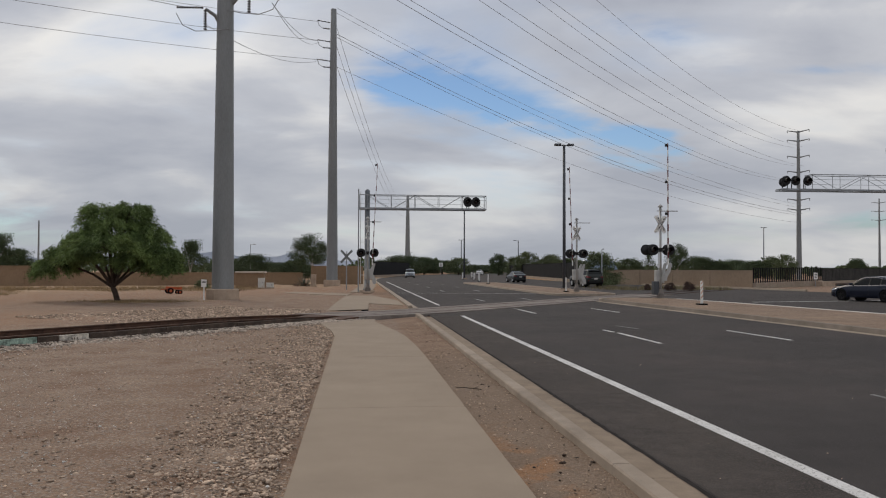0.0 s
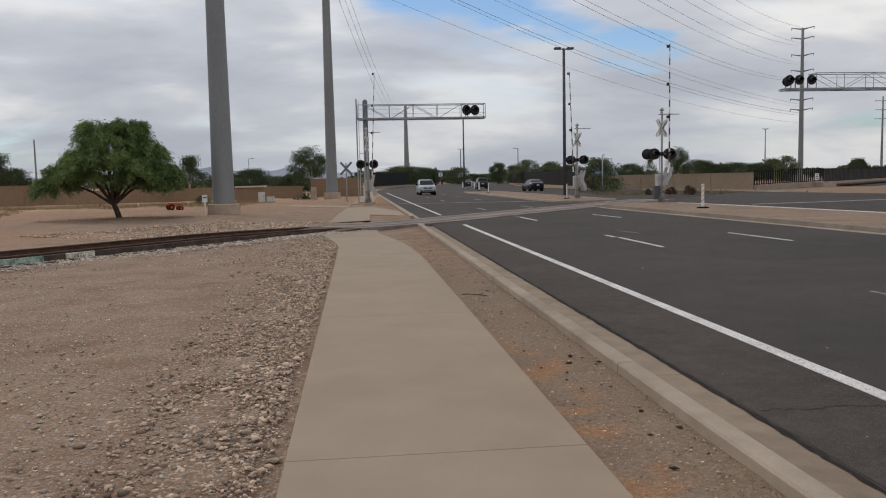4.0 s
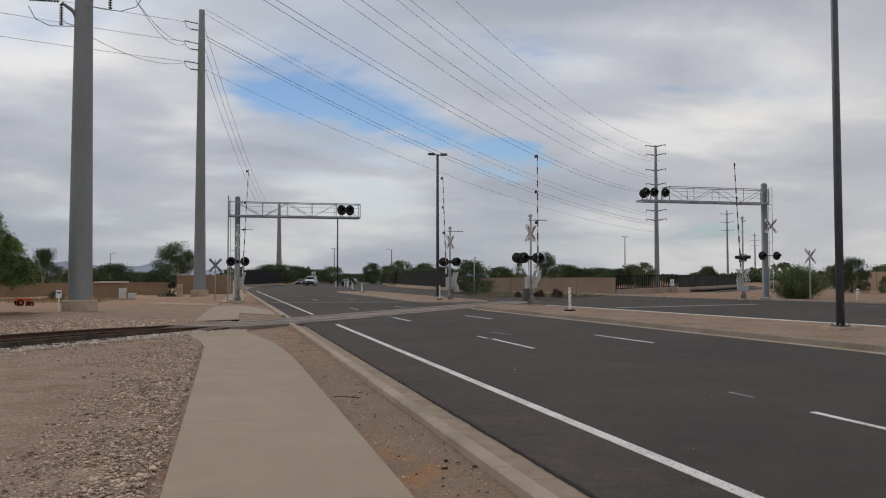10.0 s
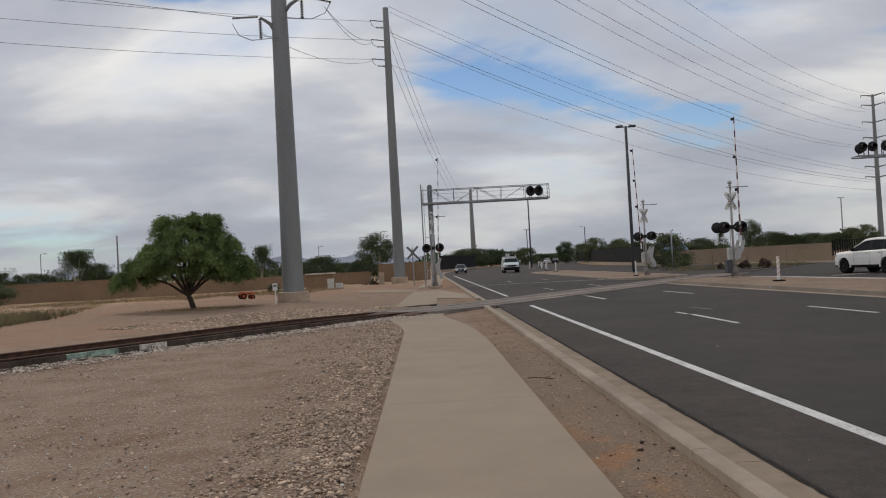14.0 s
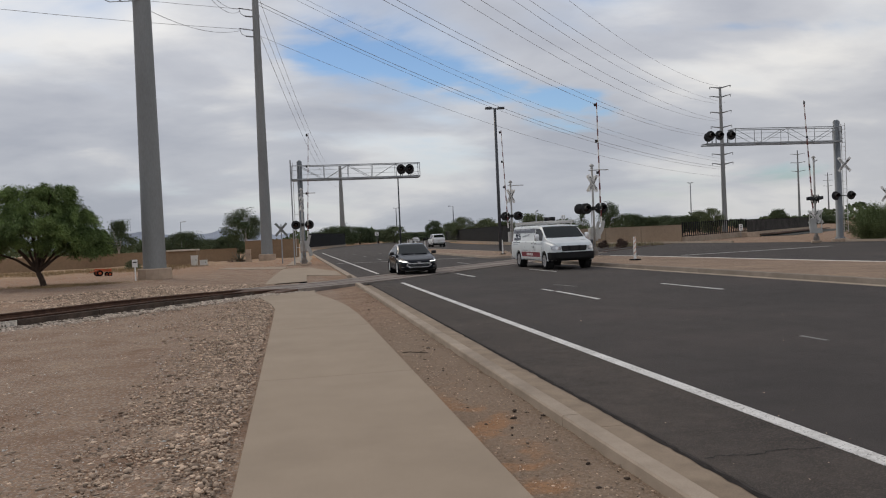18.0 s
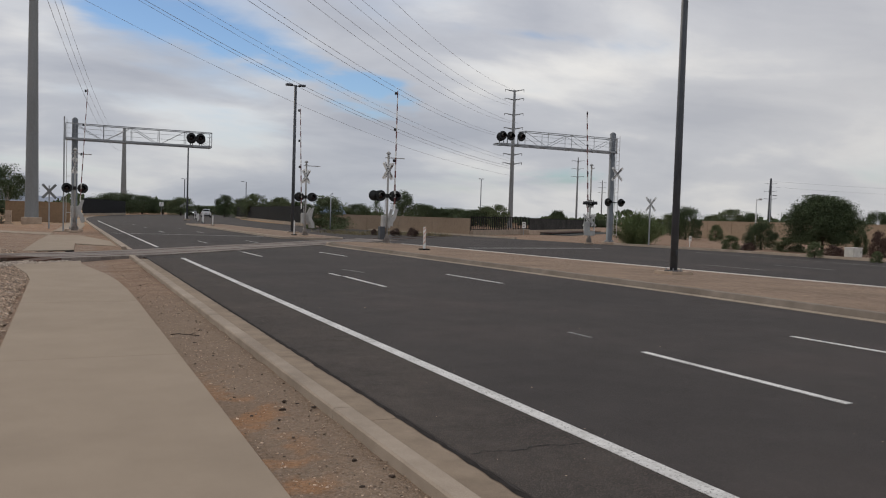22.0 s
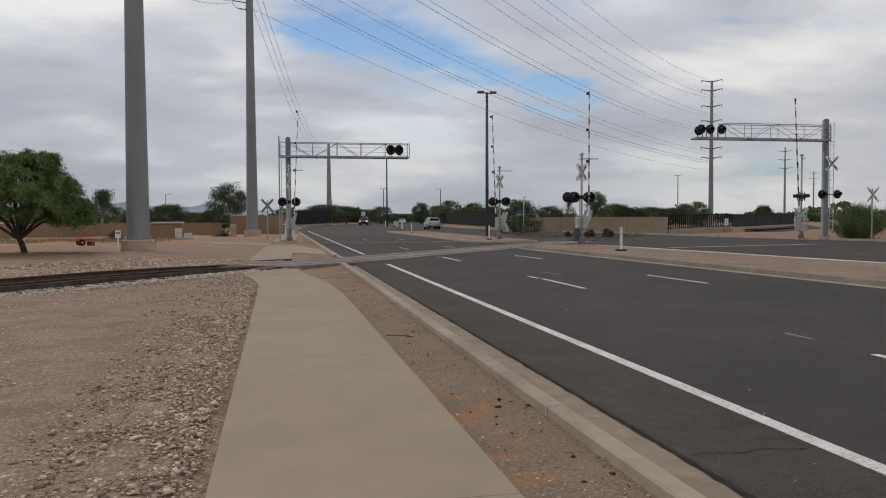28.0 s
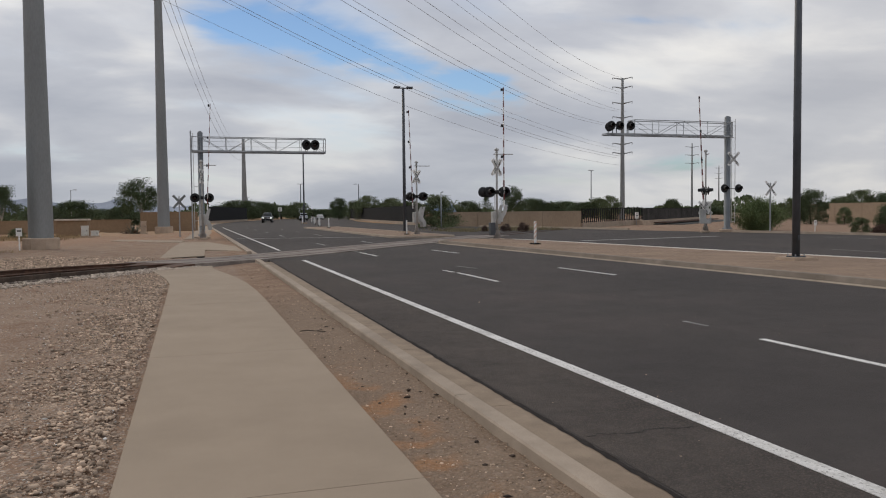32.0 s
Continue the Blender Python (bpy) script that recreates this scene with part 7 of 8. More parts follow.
def skin_at(S, s, z, rear, out):
    """A point s metres along that outline, set out from the skin."""
    pts, left = skin_line(S, z, rear), abs(s)
    for (x0, y0), (x1, y1) in zip(pts, pts[1:]):
        l = max(1e-6, math.hypot(x1 - x0, y1 - y0))
        if left <= l:
            break
        left -= l
    k = min(1.0, left / l)
    dx, dy = (x1 - x0) / l, (y1 - y0) / l
    nx, ny = (dy, -dx) if rear else (-dy, dx)
    x, y = x0 + (x1 - x0) * k + nx * out, y0 + (y1 - y0) * k + ny * out
    return Vector((math.copysign(x, s), y, z))


def patch(S, g, name, rows, m, rear=False, out=0.006, n=10, both=True, label=""):
    """A panel, lamp or grille that lies on the skin; rows of (height, start, end along the outline)."""
    fine = []
    for (z0, a0, b0), (z1, a1, b1) in zip(rows, rows[1:]):
        c = max(1, int((z1 - z0) / 0.035))
        fine += [(z0 + (z1 - z0) * i / c, a0 + (a1 - a0) * i / c, b0 + (b1 - b0) * i / c) for i in range(c)]
    fine.append(rows[-1])
    made = None
    for sgn in ((1, -1) if both else (1,)):
        bm = B()
        top = [[bm.verts.new(skin_at(S, sgn * (a + (b - a) * j / n), z, rear, out)) for j in range(n + 1)] for z, a, b in fine]
        low = [[bm.verts.new(skin_at(S, sgn * (a + (b - a) * j / n), z, rear, -0.02)) for j in range(n + 1)] for z, a, b in fine]
        for p, q in zip(top, top[1:]):
            for j in range(n):
                bm.faces.new((p[j], p[j + 1], q[j + 1], q[j]))
        rim = [(i, 0) for i in range(len(fine))] + [(len(fine) - 1, j) for j in range(1, n + 1)] + [(i, n) for i in range(len(fine) - 2, -1, -1)] + [(0, j) for j in range(n - 1, 0, -1)]
        for (i, j), (k, l) in zip(rim, rim[1:] + rim[:1]):
            bm.faces.new((top[i][j], top[k][l], low[k][l], low[i][j]))
        bmesh.ops.recalc_face_normals(bm, faces=bm.faces[:])
        made = part(name, bm, m, g, label)
    return made


def edge_line(S, y0, y1, pick, r, out=0.004, n=26):
    """A thin trim that follows one line of the skin on the right-hand side."""
    pts = []
    for i in range(n + 1):
        y = y0 + (y1 - y0) * i / n
        x, z = section(S, y)[pick]
        pts.append(Vector((x + out, y, z)))
    return pts


def side_at(S, y, z):
    """Half width of the skin at a height."""
    p = section(S, y)
    for (x0, z0), (x1, z1) in zip(p, p[1:]):
        if z0 <= z <= z1:
            return x0 + (x1 - x0) * (z - z0) / max(1e-6, z1 - z0)
    return p[4][0]


def wheel(g, x, y, r, w, rim_mat, spokes=5, twin=False):
    """Tyre and spoked rim; the wheel turns about its own x axis."""
    s = 1 if x > 0 else -1
    hub = new("wheel")
    hub.parent = g
    hub.matrix_basis = Matrix.Translation((x, y, r))
    m = Matrix.Rotation(radians(90 * s), 4, "Y")
    part("tyre", lathe(B(), [(r * 0.59, -w / 2), (r * 0.88, -w / 2), (r * 0.985, -w * 0.36), (r, 0), (r * 0.985, w * 0.36), (r * 0.88, w / 2), (r * 0.72, w / 2 + 0.002), (r * 0.63, w / 2 - 0.006)], 32, m, False), RUBBER, hub, smooth=True)
    bm = lathe(B(), [(r * 0.64, -w * 0.3), (r * 0.64, w / 2 - 0.006), (r * 0.60, w / 2 - 0.008), (r * 0.57, w * 0.08), (0.01, w * 0.06)], 32, m)
    # shade in the well behind the spokes is painted as a dark base colour
    part("rim", bm, mat("shaded_rim_well", (0.035, 0.035, 0.038), 0.6, 0.3), hub)
    for i in range(spokes):
        for dd in ((-0.17, 0.17) if twin else (0,)):
            a = 2 * math.pi * i / spokes + dd
            rot = Matrix.Rotation(a, 4, "X")
            bm = B()
            box(bm, (s * (w / 2 - 0.03), 0, r * 0.35), (0.04, r * (0.10 if twin else 0.19), r * 0.54), None, 0.008)
            for v in bm.verts:
                v.co.y *= 0.75 + 0.65 * v.co.z / (r * 0.68)
            bmesh.ops.transform(bm, matrix=rot, verts=bm.verts[:])
            part("spoke", bm, rim_mat, hub)
    part("hub_cap", lathe(B(), [(r * 0.20, w * 0.3), (r * 0.20, w / 2 - 0.008), (r * 0.1, w / 2 + 0.002), (0.005, w / 2 + 0.003)], 16, m), rim_mat, hub)
    bm = lathe(B(), [(r * 0.55, w / 2 - 0.030), (r * 0.57, w / 2 - 0.012), (r * 0.64, w / 2 - 0.001), (r * 0.65, w / 2 - 0.02)], 32, m, False)
    part("rim_lip", bm, rim_mat, hub)
    return hub


def arch_band(prof, x, y, r, side, low):
    """The lip of a wheel arch: an arc over the wheel from sill to sill; prof: (radius, set out)."""
    bm = B()
    a0 = math.asin(max(-0.9, (low - r) / (r * 1.15)))
    rings = []
    for i in range(25):
        a = a0 + (math.pi - 2 * a0) * i / 24
        rings.append([bm.verts.new((x + side * o, y + q * math.cos(a), r + q * math.sin(a))) for q, o in prof])
    for p, q in zip(rings, rings[1:]):
        for i in range(len(prof) - 1):
            bm.faces.new((p[i], p[i + 1], q[i + 1], q[i]))
    bmesh.ops.recalc_face_normals(bm, faces=bm.faces[:])
    return bm


def vehicle(label, category, paint, S):
    """A road vehicle from its table of sizes."""
    g = thing(S["name"], Matrix(), label, category, "vehicles on the road")
    W, r, tw = S["W"] / 2, S["r"], S.get("tw", 0.22)
    shell(S, paint, g)
    hubs = []
    for y in S["axles"]:
        wy = S["_wid"](y)
        for s in (-1, 1):
            m = Matrix.Translation((s * (wy - 0.010), y, r)) @ Matrix.Rotation(radians(90 * s), 4, "Y")
            part("wheel_arch", lathe(B(), [(r * 1.09, -0.02), (r * 1.09, -0.30), (0.02, -0.30)], 32, m, False), UNDER, g, "dark wheel arch")
            lip = [(r * 1.24, -0.05), (r * 1.22, 0.003), (r * 1.15, 0.012), (r * 1.085, 0.010), (r * 1.08, -0.06)]
            part("arch_lip", arch_band(lip, s * (wy - 0.010), y, r, s, S["_low"](y) + 0.02), S.get("flare") or paint, g, smooth=True)
            hubs.append(wheel(g, s * (wy - tw / 2 - 0.008), y, r, tw, S.get("rim", ALLOY), S.get("spokes", 5), S.get("twin", False)))
    for s in (-1, 1):
        for k in S["seams"]:
            bm = B()
            q = section(S, k)[2:8]
            va = [(bm.verts.new((s * (x + 0.003), k - 0.006, z)), bm.verts.new((s * (x + 0.003), k + 0.006, z))) for x, z in q]
            for a, c in zip(va, va[1:]):
                bm.faces.new((a[0], a[1], c[1], c[0]) if s > 0 else (a[1], a[0], c[0], c[1]))
            part("door_seam", bm, TRIM, g)
        for k in S["handles"]:
            z = S["_belt"](k) - 0.11
            part("door_handle", box(B(), (s * (side_at(S, k, z) + 0.012), k, z), (0.03, 0.18, 0.03), None, 0.008), S.get("handle_mat", TRIM), g)
        for y0, y1, pick, rad in S.get("trims", ()):
            pts = edge_line(S, y0, y1, pick, rad)
            bm = B()
            for a, c in zip(pts, pts[1:]):
                tube(bm, (s * a.x, a.y, a.z), (s * c.x, c.y, c.z), rad, seg=6)
            part("window_trim", bm, CHROME, g, "chrome window trim")
        mz = S["mirror"]
        mr = part("mirror", box(B(), (s * mz[0], mz[1], mz[2]), (0.21, 0.13, S.get("mirror_h", 0.14)), None, 0.05), S.get("mirror_mat", paint), g, smooth=True)
        part("mirror_stalk", box(B(), (s * (mz[0] - 0.13), mz[1] + 0.02, mz[2] - 0.06), (0.12, 0.05, 0.04), None, 0.01), TRIM, mr)
    for nm, (x, y, z, sx, sy, sz, both, m, rot) in S["bits"]:
        for s in ((-1, 1) if both else (1,)):
            R = Matrix.Rotation(radians(rot * s), 3, "Z") if rot else None
            part(nm, box(B(), (s * x, y, z), (sx, sy, sz), R, min(sx, sy, sz) * 0.3), m, g)
    return g, hubs


def bar_path(g, name, pts, r, m, label=""):
    bm = B()
    for a, c in zip(pts, pts[1:]):
        tube(bm, a, c, r, seg=6)
    part(name, bm, m, g, label)


def sedan(label, paint, lit=False, chrome=True, wheels=ALLOY):
    S = dict(name="car", flat=0.94, slim=0.955, W=1.76, r=0.33, axles=(1.38, -1.32), lean=0.46,
             top=[(2.33, 0.60), (2.25, 0.70), (2.0, 0.765), (1.6, 0.85), (1.15, 0.93), (1.0, 0.975), (0.20, 1.405), (0.0, 1.445), (-0.45, 1.465), (-0.85, 1.44), (-1.15, 1.37), (-1.75, 1.10), (-1.95, 1.06), (-2.22, 1.03), (-2.30, 0.90)],
             belt=[(2.33, 0.58), (2.2, 0.655), (1.9, 0.72), (1.5, 0.80), (1.1, 0.875), (0.5, 0.91), (-0.5, 0.945), (-1.3, 0.985), (-1.8, 1.0), (-2.2, 0.985), (-2.30, 0.86)],
             low=[(2.33, 0.34), (2.2, 0.22), (2.0, 0.19), (-1.9, 0.20), (-2.2, 0.26), (-2.3, 0.36)],
             wid=[(2.33, 0.46), (2.29, 0.58), (2.2, 0.70), (2.05, 0.795), (1.8, 0.865), (1.4, 0.893), (0.5, 0.90), (-1.3, 0.897), (-1.8, 0.87), (-2.1, 0.80), (-2.25, 0.71), (-2.3, 0.64)],
             screen=(1.03, 0.14), rear=(-1.05, -1.72), side=((0.72, -0.30), (-0.36, -0.98), (-1.03, -1.30)), seams=(0.80, -0.33, -1.08), handles=(-0.14, -0.98), handle_mat=CHROME if chrome else paint, rim=wheels, twin=True, mirror=(0.95, 0.66, 0.945), mirror_mat=BLACK if chrome else paint,
             trims=((0.80, -1.45, 8, 0.012), (0.55, -1.45, 10, 0.012)) if chrome else (),
             bits=[("number_plate", (0, -2.305, 0.72, 0.32, 0.02, 0.15, False, PLATE, 0)), ("rear_bumper", (0, -2.25, 0.34, 1.2, 0.10, 0.12, False, TRIM, 0)), ("wiper", (0.3, 1.03, 0.925, 0.55, 0.025, 0.02, True, TRIM, 0))])
    g, hubs = vehicle(label, "car", paint, S)
    bright = CHROME if chrome else TRIM
    patch(S, g, "headlamp", [(0.580, 0.50, 0.66), (0.610, 0.46, 0.92), (0.645, 0.50, 1.06), (0.680, 0.70, 1.10), (0.695, 0.92, 1.10)], LAMPC, label="slim swept-back headlamp")
    patch(S, g, "lamp_bowl", [(0.600, 0.60, 0.78), (0.650, 0.66, 0.84)], TRIM, out=0.009, n=4)
    patch(S, g, "lamp_strip", [(0.574, 0.49, 0.70), (0.600, 0.45, 0.90), (0.612, 0.60, 0.98), (0.640, 0.93, 1.07)], LAMPON if lit else CHROME, out=0.010, n=8, label="bright daytime lamp strip")
    # two-storey grille: a slim winged slot over a wide framed hexagon
    patch(S, g, "upper_grille", [(0.535, -0.46, 0.46), (0.562, -0.44, 0.44)], TRIM, both=False, n=14)
    patch(S, g, "grille_wing", [(0.520, -0.50, 0.50), (0.534, -0.47, 0.47)], bright, both=False, out=0.014, n=14)
    patch(S, g, "grille_trim", [(0.345, -0.42, 0.42), (0.425, -0.56, 0.56), (0.512, -0.50, 0.50)], bright, both=False, out=0.008, n=14, label="bright grille frame")
    patch(S, g, "grille", [(0.368, -0.40, 0.40), (0.425, -0.525, 0.525), (0.492, -0.475, 0.475)], TRIM, both=False, out=0.013, n=14)
    for z in (0.395, 0.425, 0.455):
        patch(S, g, "grille_bar", [(z, -0.46, 0.46), (z + 0.009, -0.46, 0.46)], DARKPOLE, both=False, out=0.018, n=12)
    patch(S, g, "badge", [(0.545, -0.07, 0.07), (0.575, -0.07, 0.07)], bright, both=False, out=0.022, n=2)
    patch(S, g, "fog_pocket", [(0.330, 0.70, 0.86), (0.375, 0.64, 0.92), (0.425, 0.78, 0.96)], TRIM, n=5)
    patch(S, g, "fog_trim", [(0.352, 0.66, 0.80), (0.366, 0.66, 0.84)], bright, out=0.012, n=4)
    patch(S, g, "tail_lamp", [(0.76, 0.48, 0.94), (0.84, 0.44, 1.02), (0.90, 0.56, 1.0)], TAIL, rear=True)
    patch(S, g, "bumper_lip", [(0.225, -0.62, 0.62), (0.285, -0.66, 0.66)], TRIM, both=False, n=14, out=0.012)
    return g, hubs


def suv(label, paint, L=4.5, W=1.82, H=1.70, lit=False, dark_wheels=False, lower=TRIM, flare=None, clad=1, truck=False, tail="wide"):
    k, z, w = L / 4.5, H / 1.70, W / 2
    f, b = 2.22 * k, -2.28 * k
    if truck:
        roof = [(0.25 * k, 1.60 * z), (0.0, 1.68 * z), (-0.5 * k, 1.70 * z), (-0.85 * k, 1.62 * z), (-1.0 * k, 1.10 * z), (b + 0.1, 1.09 * z), (b, 1.05 * z)]
        side, rear = ((0.60 * k, -0.12 * k), (-0.18 * k, -0.80 * k)), (-0.90 * k, -0.97 * k)
    else:
        roof = [(0.20 * k, 1.585 * z), (0.0, 1.635 * z), (-0.6 * k, 1.675 * z), (-1.3 * k, 1.66 * z), (-1.85 * k, 1.61 * z), (-2.0 * k, 1.55 * z), (-2.17 * k, 1.17 * z), (-2.22 * k, 1.08 * z), (b, 0.98 * z)]
        side, rear = ((0.84 * k, -0.31 * k), (-0.35 * k, -1.08 * k), (-1.13 * k, -1.80 * k)), (-1.92 * k, -2.15 * k)
    S = dict(name="suv", W=W, r=0.36 * z, axles=(1.34 * k, -1.32 * k), lean=0.30, soft=0.045,
             top=[(f, 0.86 * z), (f - 0.08, 0.95 * z), (f - 0.45, 1.01 * z), (1.15 * k, 1.06 * z), (0.98 * k, 1.10 * z), *roof],
             belt=[(f, 0.82 * z), (f - 0.1, 0.89 * z), (f - 0.5, 0.94 * z), (1.1 * k, 0.99 * z), (0.6 * k, 1.02 * z), (-1.0 * k, 1.065 * z), (-1.9 * k, 1.09 * z), (-2.2 * k, 1.06 * z), (b, 0.94 * z)],
             low=[(f, 0.42 * z), (f - 0.12, 0.30 * z), (f - 0.4, 0.26 * z), (-1.9 * k, 0.27 * z), (b + 0.1, 0.34 * z), (b, 0.44 * z)],
             wid=[(f, w * 0.64), (f - 0.04, w * 0.75), (f - 0.14, w * 0.86), (f - 0.3, w * 0.94), (f - 0.6, w * 0.985), (1.0 * k, w), (-1.4 * k, w), (-1.9 * k, w * 0.965), (b + 0.1, w * 0.90), (b + 0.03, w * 0.83), (b, w * 0.76)],
             screen=(1.02 * k, 0.16 * k), rear=rear, side=side, clad_k=clad, cladding=lower, flare=flare, seams=(0.68 * k, -0.33 * k, -1.08 * k), handles=(-0.14 * k, -0.94 * k), handle_mat=TRIM, rim=TRIM if dark_wheels else ALLOY, mirror=(w + 0.09, 0.60 * k, 1.13 * z), mirror_h=0.18, mirror_mat=TRIM,
             bits=[("number_plate", (0, b - 0.01, 0.80 * z, 0.32, 0.02, 0.16, False, PLATE, 0)), ("wiper", (0.3, 1.0 * k, 1.105 * z, 0.5, 0.025, 0.02, True, TRIM, 0))])
    if not truck:
        S["bits"] += [("roof_rail", (w * 0.66, -0.75 * k, 1.675 * z, 0.04, 1.9 * k, 0.04, True, TRIM, 0)), ("rear_spoiler", (0, -2.0 * k, 1.585 * z, w * 1.2, 0.24, 0.035, False, paint, 0))]
    if truck:
        S["bits"] += [("tailgate_trim", (0, b - 0.01, 1.0 * z, w * 1.3, 0.02, 0.05, False, TRIM, 0))]
    g, hubs = vehicle(label, "suv" if not truck else "pickup", paint, S)
    q = w / 0.91
    lamp = LAMPON if lit else LAMPC
    patch(S, g, "headlamp", [(0.735 * z, 0.58 * q, 0.76 * q), (0.78 * z, 0.52 * q, 0.98 * q), (0.85 * z, 0.52 * q, 1.08 * q), (0.90 * z, 0.60 * q, 1.10 * q)], lamp, label="large clear wrap-round headlamp")
    patch(S, g, "lamp_bowl", [(0.785 * z, 0.59 * q, 0.72 * q), (0.85 * z, 0.60 * q, 0.74 * q)], CHROME, out=0.009, n=4)
    patch(S, g, "turn_lamp", [(0.79 * z, 0.86 * q, 0.97 * q), (0.87 * z, 0.90 * q, 1.06 * q)], AMBER, out=0.009, n=4)
    patch(S, g, "grille", [(0.665 * z, -0.42 * q, 0.42 * q), (0.72 * z, -0.47 * q, 0.47 * q), (0.835 * z, -0.48 * q, 0.48 * q)], TRIM, both=False, n=14)
    for h in (0.690, 0.752, 0.815):
        patch(S, g, "grille_bar", [(h * z, -0.45 * q, 0.45 * q), ((h + 0.014) * z, -0.45 * q, 0.45 * q)], CHROME, both=False, out=0.016, n=12)
    patch(S, g, "badge", [(0.725 * z, -0.05, 0.05), (0.757 * z, -0.08, 0.08), (0.79 * z, -0.05, 0.05)], CHROME, both=False, out=0.024, n=4)
    patch(S, g, "lower_grille", [(0.47 * z, -0.46 * q, 0.46 * q), (0.56 * z, -0.52 * q, 0.52 * q)], TRIM, both=False, n=12)
    patch(S, g, "fog_lamp", [(0.49 * z, 0.66 * q, 0.80 * q), (0.56 * z, 0.62 * q, 0.86 * q), (0.60 * z, 0.66 * q, 0.84 * q)], TRIM, n=5, label="dark fog lamp recess")
    patch(S, g, "skid_plate", [(0.40 * z, -0.50 * q, 0.50 * q), (0.445 * z, -0.54 * q, 0.54 * q)], ALLOY if not dark_wheels else TRIM, both=False, out=0.014, n=12)
    if tail == "tall":
        patch(S, g, "tail_lamp", [(0.76 * z, 0.77 * q, 0.86 * q), (1.05 * z, 0.76 * q, 0.86 * q), (1.40 * z, 0.72 * q, 0.80 * q)], TAIL, rear=True, n=4, label="tall narrow red tail lamp")
    else:
        patch(S, g, "tail_lamp", [(0.90 * z, 0.52 * q, 0.92 * q), (0.97 * z, 0.46 * q, 1.06 * q), (1.04 * z, 0.56 * q, 1.08 * q)], TAIL, rear=True, label="red wrap-round tail lamp")
    patch(S, g, "tailgate_trim", [(0.84 * z, -0.42 * q, 0.42 * q), (0.86 * z, -0.42 * q, 0.42 * q)], CHROME, rear=True, both=False, out=0.012)
    patch(S, g, "rear_bumper", [(0.46 * z, -0.86 * q, 0.86 * q), (0.56 * z, -0.90 * q, 0.90 * q)], lower, rear=True, both=False, out=0.03, n=18)
    patch(S, g, "rear_reflector", [(0.60 * z, 0.62 * q, 0.78 * q), (0.63 * z, 0.62 * q, 0.78 * q)], TAIL, rear=True, n=4)
    return g, hubs


def van(label, paint):
    f, b = 2.97, -3.05
    blue = mat("slate_blue_print", (0.05, 0.065, 0.10), 0.4)
    S = dict(name="van", W=2.03, r=0.385, tw=0.25, axles=(1.99, -1.72), lean=0.15, soft=0.04,
             top=[(f, 0.98), (f - 0.12, 1.13), (2.5, 1.20), (2.05, 1.29), (1.95, 1.34), (1.30, 1.82), (1.08, 1.90), (0.3, 1.93), (-2.7, 1.93), (-2.98, 1.90), (b, 1.80)],
             belt=[(f, 0.93), (f - 0.12, 1.05), (2.4, 1.12), (1.9, 1.20), (1.3, 1.22), (b, 1.22)],
             low=[(f, 0.46), (f - 0.15, 0.38), (2.3, 0.35), (-2.6, 0.36), (b, 0.42)],
             wid=[(f, 0.74), (f - 0.05, 0.84), (f - 0.16, 0.92), (f - 0.4, 0.98), (2.0, 1.012), (1.0, 1.015), (-2.6, 1.012), (-2.95, 0.985), (b, 0.95)],
             screen=(1.93, 1.22), rear=(-20.0, -21.0), side=((1.60, 0.60),), band=0.5, band_mat=mat("dark_blue_grey_print", (0.08, 0.09, 0.12), 0.35), seams=(1.72, 0.54, -0.66), handles=(0.80, 0.36), handle_mat=TRIM, rim=mat("steel_wheel", (0.34, 0.34, 0.35), 0.45, 0.4), spokes=8, mirror=(1.14, 1.50, 1.38), mirror_h=0.30, mirror_mat=CHROME, flare=None,
             bits=[("number_plate", (0, b - 0.02, 0.80, 0.32, 0.02, 0.16, False, PLATE, 0)), ("rear_bumper", (0, b + 0.0, 0.46, 1.9, 0.22, 0.18, False, CHROME, 0)), ("wiper", (0.35, 1.93, 1.345, 0.62, 0.03, 0.02, True, TRIM, 0)), ("rear_door_window", (0.45, b - 0.004, 1.48, 0.7, 0.02, 0.4, True, GLASS, 0))])
    g, hubs = vehicle(label, "van", paint, S)
    patch(S, g, "headlamp", [(0.83, 0.60, 0.98), (0.90, 0.58, 1.08), (1.01, 0.60, 1.10)], LAMPC, label="large square headlamp")
    patch(S, g, "lamp_bowl", [(0.86, 0.66, 0.82), (0.97, 0.66, 0.82)], CHROME, out=0.009, n=4)
    patch(S, g, "grille", [(0.78, -0.52, 0.52), (0.90, -0.56, 0.56), (1.03, -0.56, 0.56)], BLACK, both=False, out=0.012, n=14)
    patch(S, g, "grille_bar", [(0.80, 0.16, 0.24), (1.02, 0.20, 0.28)], TRIM, out=0.03, n=3)
    patch(S, g, "bumper", [(0.40, -1.20, 1.20), (0.50, -1.30, 1.30), (0.70, -1.30, 1.30), (0.74, -1.26, 1.26)], TRIM, both=False, out=0.05, n=30, label="black plastic bumper")
    patch(S, g, "tail_lamp", [(0.85, 0.90, 0.99), (1.30, 0.90, 0.99)], TAIL, rear=True, n=4)
    red = mat("dark_red_print", (0.20, 0.015, 0.03), 0.4)
    grey = mat("pale_grey_print", (0.34, 0.37, 0.42), 0.4)

    def decal(name, s, y0, y1, z0, z1, m, d=0.006, slope=0.0):
        bm = B()
        n = 6
        va = []
        for i in range(n + 1):
            y = y0 + (y1 - y0) * i / n
            dz = slope * (y - y0)
            va.append([bm.verts.new((s * (side_at(S, y, z + dz) + e), y, z + dz)) for z in (z0, z1) for e in (d, -0.002)])
